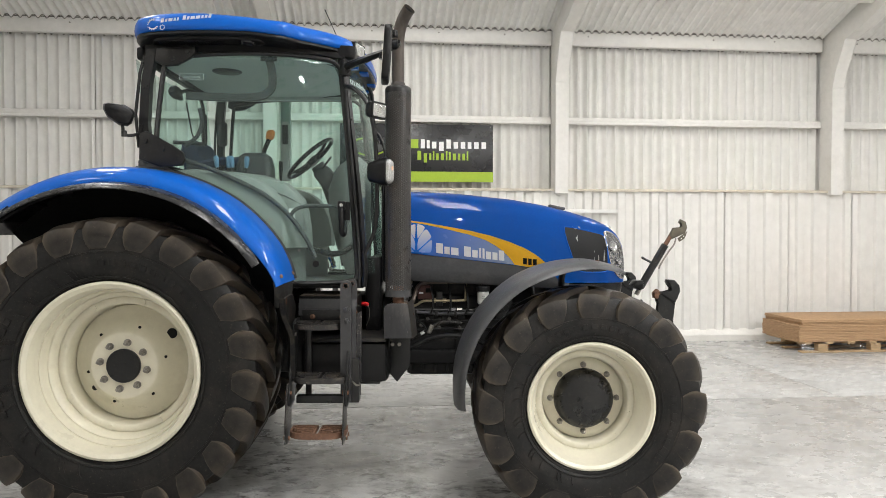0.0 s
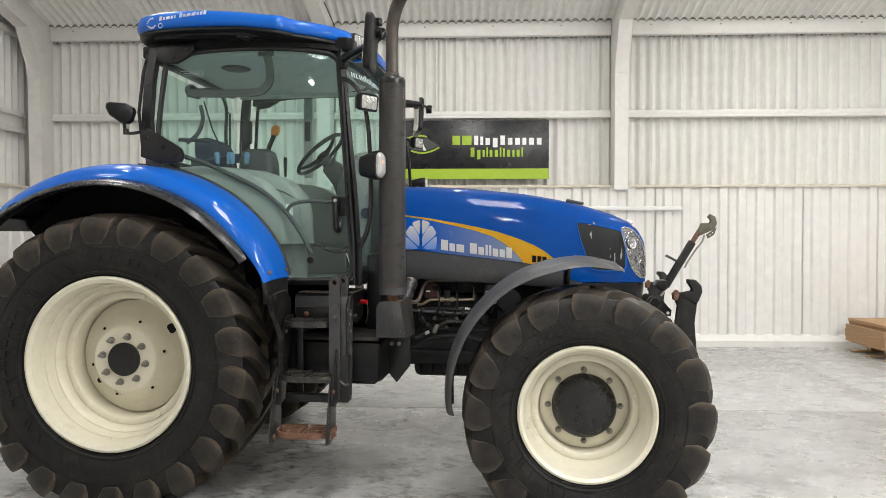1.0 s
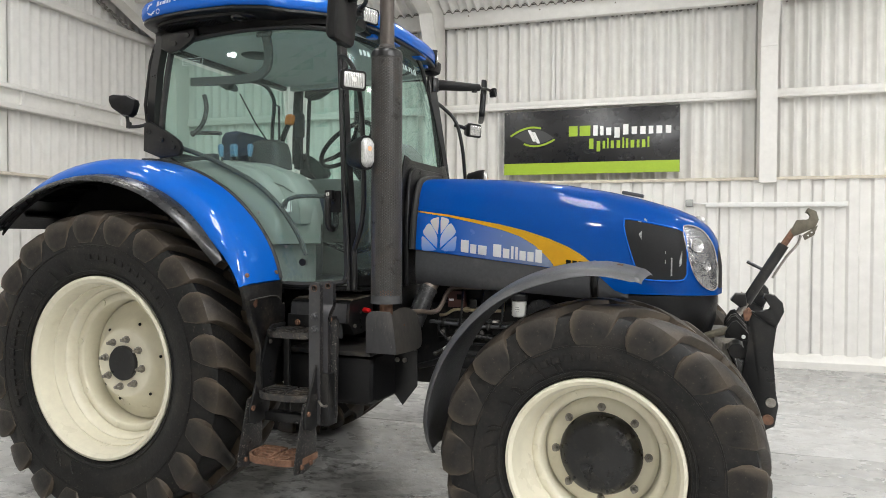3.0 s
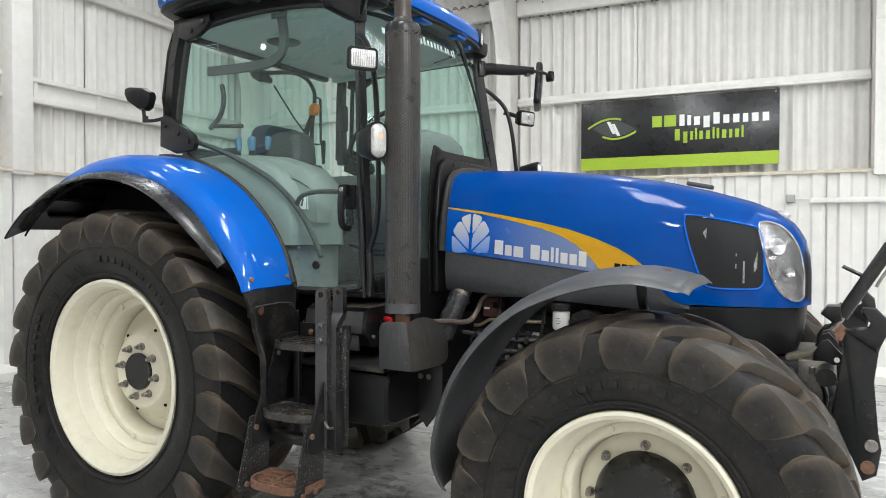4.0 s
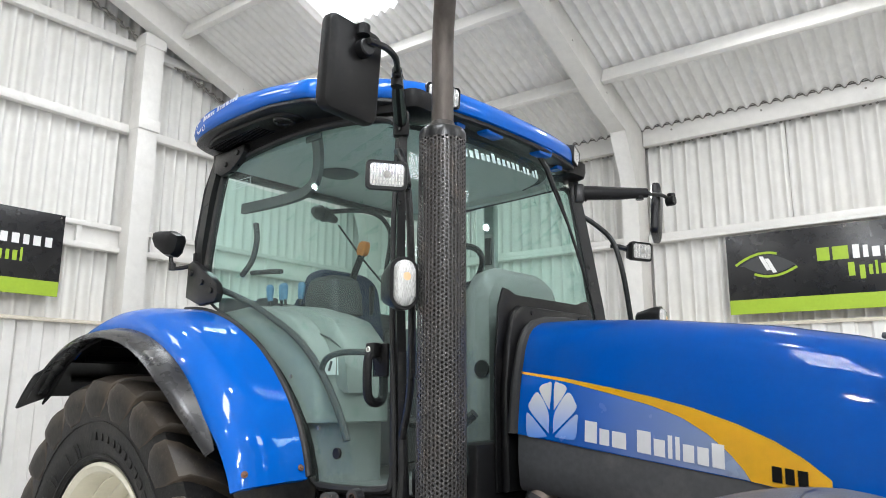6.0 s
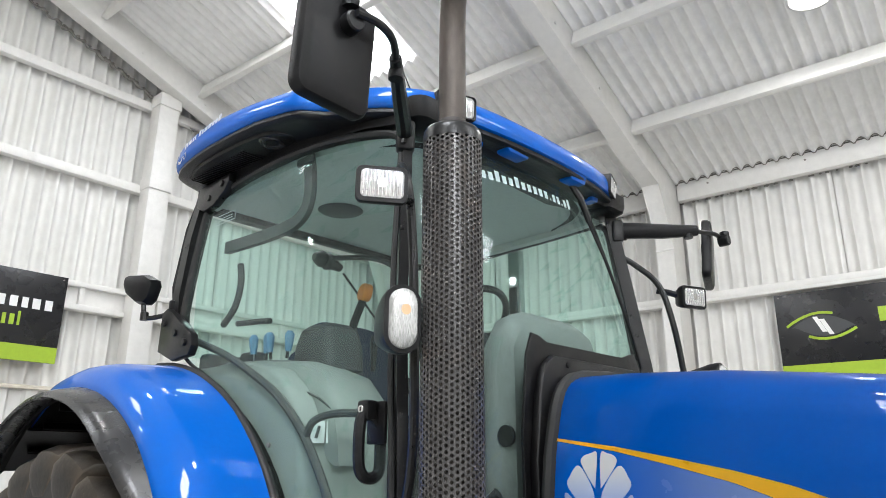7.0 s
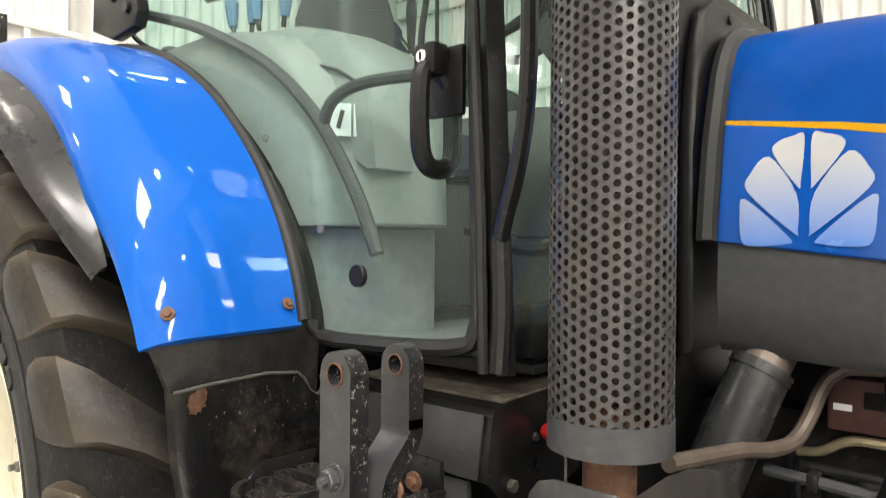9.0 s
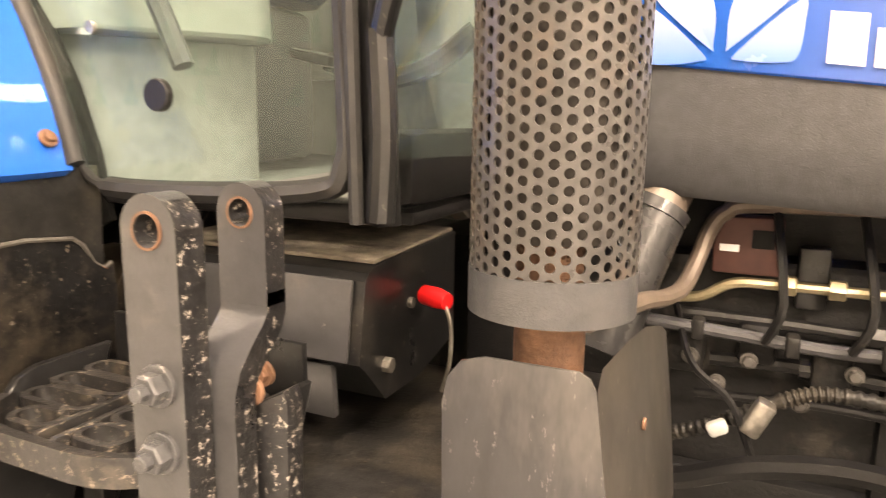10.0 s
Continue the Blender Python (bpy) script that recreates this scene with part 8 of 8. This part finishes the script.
tb = new("tool_box")
tb.parent = tractor
tagged(tb, "dark grey steel box behind the steps")
bm = bmesh.new()
loft(bm, [[(x, -0.765, 1.066), (x, -0.750, 1.170), (x, -0.742, 1.180), (x, -0.72, 1.186), (x, -0.48, 1.196), (x, -0.48, 1.03), (x, -0.60, 1.0), (x, -0.70, 1.0), (x, -0.752, 1.055)] for x in (0.985, 1.345)])
part("box_body", bm, BLACK_PAINT, tb, "dusty dark grey box", 20)
boxed("box_lid", (1.158, -0.7625, 1.120), (0.345, 0.006, 0.104), POST_GREY, tb, 0.002, (-8.2, 0, 0), "smooth grey box lid")
boxed("box_flange", (1.215, -0.752, 1.022), (0.170, 0.012, 0.075), POST_GREY, tb, 0.002, (5, 0, 0))
boxed("box_top", (1.165, -0.603, 1.1945), (0.355, 0.24, 0.006), DUSTY, tb, 0.002, (2.4, 0, 0), "dust-covered top")
part("box_stud", disc(bmesh.new(), (1.345, -0.632, 1.117), 0.008, 0.006, 8, "x"), STEEL, tb)
part("box_bolt", disc(bmesh.new(), (1.345, -0.700, 1.048), 0.011, 0.010, 8, "x"), STEEL, tb)
part("red_cap", tube(bmesh.new(), [(1.362, -0.622, 1.128), (1.384, -0.628, 1.127), (1.404, -0.634, 1.125)], [0.014, 0.015, 0.012], 12), RED, tractor, "red plastic cap")
part("cap_cord", tube(bmesh.new(), curve([(1.400, -0.634, 1.12), (1.410, -0.636, 1.09), (1.408, -0.634, 1.04), (1.39, -0.62, 0.99)], 5), 0.003, 6), STEEL, tractor, "thin chain under the red cap")

tank = new("fuel_tank")
tank.parent = tractor
tagged(tank, "black plastic tank behind the steps")
bm = bmesh.new()
loft(bm, [[(x, y, z) for y, z in ((-0.86 + g, 0.68 + g), (-0.875 + g, 0.72), (-0.875 + g, 0.86), (-0.86 + g, 0.905 - g), (-0.82, 0.925 - g), (-0.40, 0.935 - g), (-0.40, 0.665 + g), (-0.80, 0.665 + g))] for x, g in ((1.02, 0.012), (1.035, 0.0), (1.50, 0.0), (1.525, 0.004), (1.54, 0.018))])
part("tank_body", bm, BLACK_PLASTIC, tank, "scuffed black tank", 30)
boxed("tank_lid", (1.28, -0.64, 0.93), (0.50, 0.48, 0.022), DUSTY_BLACK, tank, 0.006, None, "dusty black tank top")
boxed("tank_tray", (1.26, -0.62, 0.655), (0.46, 0.34, 0.014), BLACK_PAINT, tank, 0.004)
part("tank_bracket", plate(bmesh.new(), [(1.50, 0.92), (1.67, 0.92), (1.67, 0.73), (1.585, 0.62), (1.50, 0.72)], -0.60, -0.588, "y", 0.003), BLACK_PAINT, tank)
for x in (1.555, 1.60):
    part("bracket_bolt", disc(bmesh.new(), (x, -0.60, 0.865), 0.013, -0.010, 10), STEEL, tank)

# ---- engine pipes under the bonnet ----
pipes = new("engine_pipes")
pipes.parent = tractor
tagged(pipes, "pipes, hoses and filter on the engine side")
PY = -0.245
part("brass_pipe", tube(bmesh.new(), curve([(1.66, PY, 1.075), (1.70, PY, 1.082), (1.745, PY, 1.108), (1.81, PY, 1.112), (2.02, PY, 1.114), (2.042, PY, 1.135), (2.045, PY, 1.25)], 5), 0.009, 8), BRASS, pipes, "brassy fuel pipe")
for x in (1.827, 1.897):
    part("pipe_nut", disc(bmesh.new(), (x - 0.012, PY, 1.113), 0.017, 0.024, 6, "x"), BRASS, pipes)
boxed("pipe_clamp", (1.862, PY + 0.02, 1.125), (0.045, 0.03, 0.10), BLACK_PAINT, pipes, 0.004)
part("steel_pipe", tube(bmesh.new(), curve([(1.66, PY, 1.05), (1.80, PY, 1.05), (1.98, PY, 1.045), (2.10, PY, 1.05), (2.14, PY, 1.08), (2.145, PY, 1.25)], 5), 0.010, 8), BLACK_PAINT, pipes, "dark steel pipe")
part("pipe_nut", disc(bmesh.new(), (1.945, PY, 1.046), 0.017, 0.03, 6, "x"), BLACK_PAINT, pipes)
part("pipe_nut", disc(bmesh.new(), (1.985, PY, 1.046), 0.018, 0.035, 6, "x"), STEEL, pipes)
part("brown_pipe", tube(bmesh.new(), curve([(1.60, -0.66, 1.13), (1.635, -0.48, 1.118), (1.655, -0.39, 1.105), (1.675, -0.32, 1.110), (1.690, -0.28, 1.150), (1.703, -0.26, 1.195), (1.725, -0.25, 1.225), (1.78, -0.245, 1.24), (2.08, -0.245, 1.245)], 6), 0.0135, 10), BROWN_PIPE, pipes, "brown heat-stained pipe")
boxed("relay_box", (1.762, -0.225, 1.172), (0.105, 0.05, 0.095), BROWN_BOX, pipes, 0.006, None, "brown plastic housing")
boxed("relay_label", (1.735, -0.252, 1.168), (0.030, 0.003, 0.012), DECAL_WHITE, pipes, 0.001)
boxed("relay_slot", (1.785, -0.252, 1.185), (0.034, 0.003, 0.030), FLAT_BLACK, pipes, 0.001)
part("charge_pipe", tube(bmesh.new(), [(1.565, -0.425, 1.02), (1.592, -0.385, 1.12), (1.626, -0.335, 1.235)], [0.052, 0.052, 0.052], 20), FLARE, pipes, "wide grey-black air pipe")
part("charge_joint", tube(bmesh.new(), [(1.626, -0.335, 1.232), (1.640, -0.31, 1.275), (1.65, -0.29, 1.31)], 0.044, 20), BROWN_PIPE, pipes, "brown pipe end")
part("pipe_clip", tube(bmesh.new(), [(1.621, -0.341, 1.222), (1.627, -0.333, 1.238)], 0.055, 20), FLARE, pipes)
part("hose", tube(bmesh.new(), curve([(1.60, -0.40, 0.80), (1.70, -0.41, 0.83), (1.80, -0.42, 0.875), (1.93, -0.42, 0.895), (2.06, -0.42, 0.875), (2.20, -0.40, 0.82)], 6), 0.018, 8), BLACK_PLASTIC, pipes, "black hose")
part("hose", tube(bmesh.new(), curve([(1.72, PY, 0.975), (1.86, PY, 0.98), (2.0, PY, 0.972), (2.2, PY, 0.985)], 6), 0.012, 8), BLACK_PLASTIC, pipes)
for x in (1.855, 1.90):
    part("hose_clip", disc(bmesh.new(), (x, PY, 0.979), 0.017, 0.022, 10, "x"), BLACK_PAINT, pipes)
part("hose", tube(bmesh.new(), curve([(1.70, PY, 0.91), (1.90, PY, 0.92), (2.10, PY, 0.912), (2.3, PY, 0.93)], 6), 0.008, 8), BLACK_PLASTIC, pipes)
part("cable", tube(bmesh.new(), curve([(1.66, PY, 1.06), (1.70, -0.36, 1.0), (1.76, -0.37, 0.95), (1.80, -0.37, 0.86)], 6), 0.006, 6), BLACK_PLASTIC, pipes)
def conduit(pts, r, n):
    """A corrugated plastic conduit: a hose with close rings."""
    P = curve(pts, 8)
    k = [P[i * (len(P) - 1) // n] for i in range(n + 1)]
    fine, radii = [], []
    for a, b in zip(k, k[1:]):
        for j in range(4):
            fine.append(a.lerp(b, j / 4))
            radii.append(r * (1.0 if j < 2 else 0.78))
    return tube(bmesh.new(), fine, radii, 10)


part("conduit", conduit([(1.66, -0.33, 0.86), (1.74, -0.345, 0.90), (1.83, -0.345, 0.955), (1.90, -0.34, 0.975), (2.02, -0.335, 0.965)], 0.013, 30), DUSTY_BLACK, pipes, "corrugated black conduit")
part("conduit", conduit([(1.60, -0.36, 0.95), (1.68, -0.35, 0.945), (1.76, -0.34, 0.975), (1.80, -0.30, 1.02)], 0.009, 26), DUSTY_BLACK, pipes, "thin corrugated conduit")
part("steel_pipe", tube(bmesh.new(), curve([(1.62, -0.30, 1.045), (1.75, -0.29, 1.035), (1.90, -0.285, 1.025), (2.10, -0.28, 1.03)], 6), 0.011, 10), DARK_GREY, pipes, "grey steel pipe along the engine")
for x, z in ((1.70, 1.038), (1.84, 1.028), (1.97, 1.026)):
    boxed("pipe_clip", (x, -0.29, z), (0.020, 0.034, 0.034), DUSTY_BLACK, pipes, 0.005)
for x, z in ((1.69, 0.985), (1.735, 0.945), (1.78, 0.99), (1.86, 0.93), (1.93, 0.99), (2.0, 0.93)):
    bm = bmesh.new()
    disc(bm, (x, -0.275, z), 0.014, -0.006, 14)
    disc(bm, (x, -0.281, z), 0.0095, -0.010, 6)
    part("engine_bolt", bm, DUSTY_GREY, pipes, "greasy bolt head")
boxed("plug", (1.745, -0.37, 0.905), (0.030, 0.024, 0.022), TRIM_GREY, pipes, 0.006, (0, -30, 0), "pale plug")
boxed("sensor", (1.80, -0.365, 0.93), (0.03, 0.03, 0.06), STEEL, pipes, 0.006, (0, 25, 0))
bm = bmesh.new()
spin(bm, [(0.0, 0.0), (0.030, 0.0), (0.038, 0.006), (0.040, 0.014), (0.040, 0.082), (0.034, 0.090), (0.0, 0.090)], (2.16, -0.335, 1.096), 24, axis="z")
part("filter_can", bm, FILTER_WHITE, pipes, "white filter can")
for i, w in enumerate((0.020, 0.026, 0.016)):
    boxed("filter_print", (2.16, -0.3755, 1.152 - 0.012 * i), (w, 0.002, 0.003), TRIM_MID, pipes, 0.0)
part("filter_head", disc(bmesh.new(), (2.16, -0.335, 1.186), 0.046, 0.035, 20, "z"), ENGINE, pipes, "dark filter head")
part("alternator", disc(bmesh.new(), (2.28, -0.36, 1.12), 0.075, 0.12, 24), ENGINE, pipes, "dark alternator")
for i in range(10):
    a = radians(36 * i)
    boxed("alternator_fin", (2.28 + 0.055 * math.cos(a), -0.362, 1.12 + 0.055 * math.sin(a)), (0.026, 0.006, 0.005), DUSTY_BLACK, pipes, 0.001, (0, -math.degrees(a), 0))
for i in range(6):
    boxed("engine_boss", (1.68 + 0.11 * i, -0.235, 0.985 + 0.03 * (i % 2)), (0.06, 0.07, 0.07), ENGINE, chassis, 0.012)
for i in range(5):
    part("injector_line", tube(bmesh.new(), curve([(1.80 + 0.12 * i, -0.30, 1.03), (1.82 + 0.12 * i, -0.32, 1.10), (1.80 + 0.12 * i, -0.24, 1.24)], 4), 0.007, 6), BLACK_PAINT, chassis)

# ---- front linkage ----
link = new("front_linkage")
link.parent = tractor
tagged(link, "black front linkage with two hooked arms and a top link")
ARM = [(3.295, 1.199), (3.322, 1.191), (3.349, 1.186), (3.392, 1.196), (3.400, 1.217), (3.360, 1.255), (3.365, 1.274), (3.408, 1.272), (3.440, 1.238), (3.446, 1.197), (3.425, 1.150), (3.409, 1.120), (3.402, 1.009), (3.417, 0.824), (3.428, 0.766), (3.413, 0.671), (3.369, 0.645), (3.269, 0.885), (3.312, 1.117), (3.292, 1.134)]
for s in (-1, 1):
    part("lower_arm", plate(bmesh.new(), ARM, s * 0.47, s * 0.515, "y", 0.006), BLACK_PAINT, link, "black hooked lower arm")
    part("hook_lip", plate(bmesh.new(), [(a, b) for a, b in ARM[:12]], s * 0.455, s * 0.53, "y", 0.008), BLACK_PAINT, link)
    part("arm_pin", disc(bmesh.new(), (3.395, s * 0.515, 0.78), 0.022, s * 0.014, 16), STEEL, link, "bare steel pin end")
    part("arm_eye", disc(bmesh.new(), (3.385, s * 0.515, 0.70), 0.024, s * 0.01, 16), RUST, link)
    part("hook_latch", plate(bmesh.new(), [(3.275, 1.185), (3.30, 1.21), (3.315, 1.19), (3.30, 1.15), (3.28, 1.15)], s * 0.46, s * 0.525, "y", 0.003), RUST, link)
    boxed("lift_link", (3.18, s * 0.44, 0.80), (0.34, 0.05, 0.09), BLACK_PAINT, link, 0.01, (0, 14, 0))
    part("ram", tube(bmesh.new(), [(3.10, s * 0.36, 1.0), (3.28, s * 0.40, 0.78)], 0.032, 12), BLACK_PAINT, link)
HOOK = [(3.498, 1.565), (3.526, 1.621), (3.557, 1.624), (3.583, 1.619), (3.592, 1.642), (3.564, 1.659), (3.577, 1.681), (3.612, 1.664), (3.623, 1.621), (3.607, 1.583), (3.555, 1.559), (3.515, 1.540)]
OLIVE = material("dirty olive steel", (0.13, 0.115, 0.085), 0.55, 0.3, grain=0.15, stain=0.4, stain_colour=(0.07, 0.055, 0.04), stain_scale=12)
part("top_hook", plate(bmesh.new(), HOOK, -0.165, -0.125, "y", 0.006), OLIVE, link, "dirty olive hook")
part("hook_lever", plate(bmesh.new(), [(3.55, 1.546), (3.618, 1.596), (3.601, 1.546), (3.561, 1.521)], -0.175, -0.168, "y", 0.001), OLIVE, link)
# White discs paint the bright background seen through the lever's holes.
for k in ((3.575, 1.545), (3.590, 1.560)):
    part("lever_hole", disc(bmesh.new(), (k[0], -0.175, k[1]), 0.004, -0.002, 8), LAMP_WHITE, link)
part("top_link_tube", tube(bmesh.new(), [(3.300, -0.145, 1.205), (3.375, -0.145, 1.335), (3.470, -0.145, 1.498)], [0.026, 0.026, 0.026], 14), BLACK_PAINT, link, "black top link tube")
part("top_link_rod", tube(bmesh.new(), [(3.462, -0.145, 1.485), (3.515, -0.145, 1.572)], 0.016, 12), RUST, link, "rusty threaded rod")
part("top_link_rod", tube(bmesh.new(), [(3.265, -0.145, 1.145), (3.305, -0.145, 1.215)], 0.017, 12), STEEL, link)
part("turn_handle", tube(bmesh.new(), [(3.302, -0.145, 1.411), (3.374, -0.145, 1.373)], 0.008, 8), BLACK_PAINT, link, "black turning bar")
part("release_rod", tube(bmesh.new(), curve([(3.545, -0.15, 1.545), (3.53, -0.155, 1.50), (3.49, -0.16, 1.45), (3.44, -0.16, 1.37), (3.42, -0.16, 1.33)], 5), 0.006, 6), STEEL, link)
BRK = [(3.199, 1.030), (3.204, 1.073), (3.233, 1.118), (3.256, 1.125), (3.280, 1.095), (3.309, 1.065), (3.303, 1.028), (3.245, 1.025)]
for y in (-0.30, -0.06, 0.06, 0.30):
    part("link_bracket", plate(bmesh.new(), BRK, y - 0.012, y + 0.012, "y", 0.003), BLACK_PAINT, link)
# White disc paints the bright background seen through this hole.
part("bracket_hole", disc(bmesh.new(), (3.285, -0.3125, 1.048), 0.010, -0.002, 12), LAMP_WHITE, link)
part("top_clamp", plate(bmesh.new(), [(3.225, 1.216), (3.249, 1.248), (3.296, 1.249), (3.303, 1.192), (3.273, 1.179)], -0.21, -0.09, "y", 0.006), BLACK_PAINT, link)
part("cross_shaft", tube(bmesh.new(), [(3.25, -0.46, 1.0), (3.25, 0.46, 1.0)], 0.035, 14), BLACK_PAINT, link)
boxed("link_frame", (3.14, 0, 0.90), (0.16, 0.62, 0.26), BLACK_PAINT, link, 0.015)
boxed("link_frame", (3.20, -0.30, 0.96), (0.10, 0.03, 0.16), STEEL, link, 0.006)
boxed("link_cover", (3.16, -0.24, 1.05), (0.12, 0.10, 0.03), OLIVE, link, 0.008, (0, -20, 0))
for i in range(4):
    part("hydraulic_hose", tube(bmesh.new(), curve([(3.12, -0.26 + 0.04 * i, 1.04), (3.20, -0.30 + 0.03 * i, 1.0), (3.25, -0.33 + 0.02 * i, 0.90), (3.22, -0.34, 0.80)], 5), 0.009, 8), BLACK_PLASTIC, link)
    part("hose_fitting", disc(bmesh.new(), (3.20, -0.315 + 0.03 * i, 0.985), 0.012, 0.03, 6, "z"), STEEL, link)
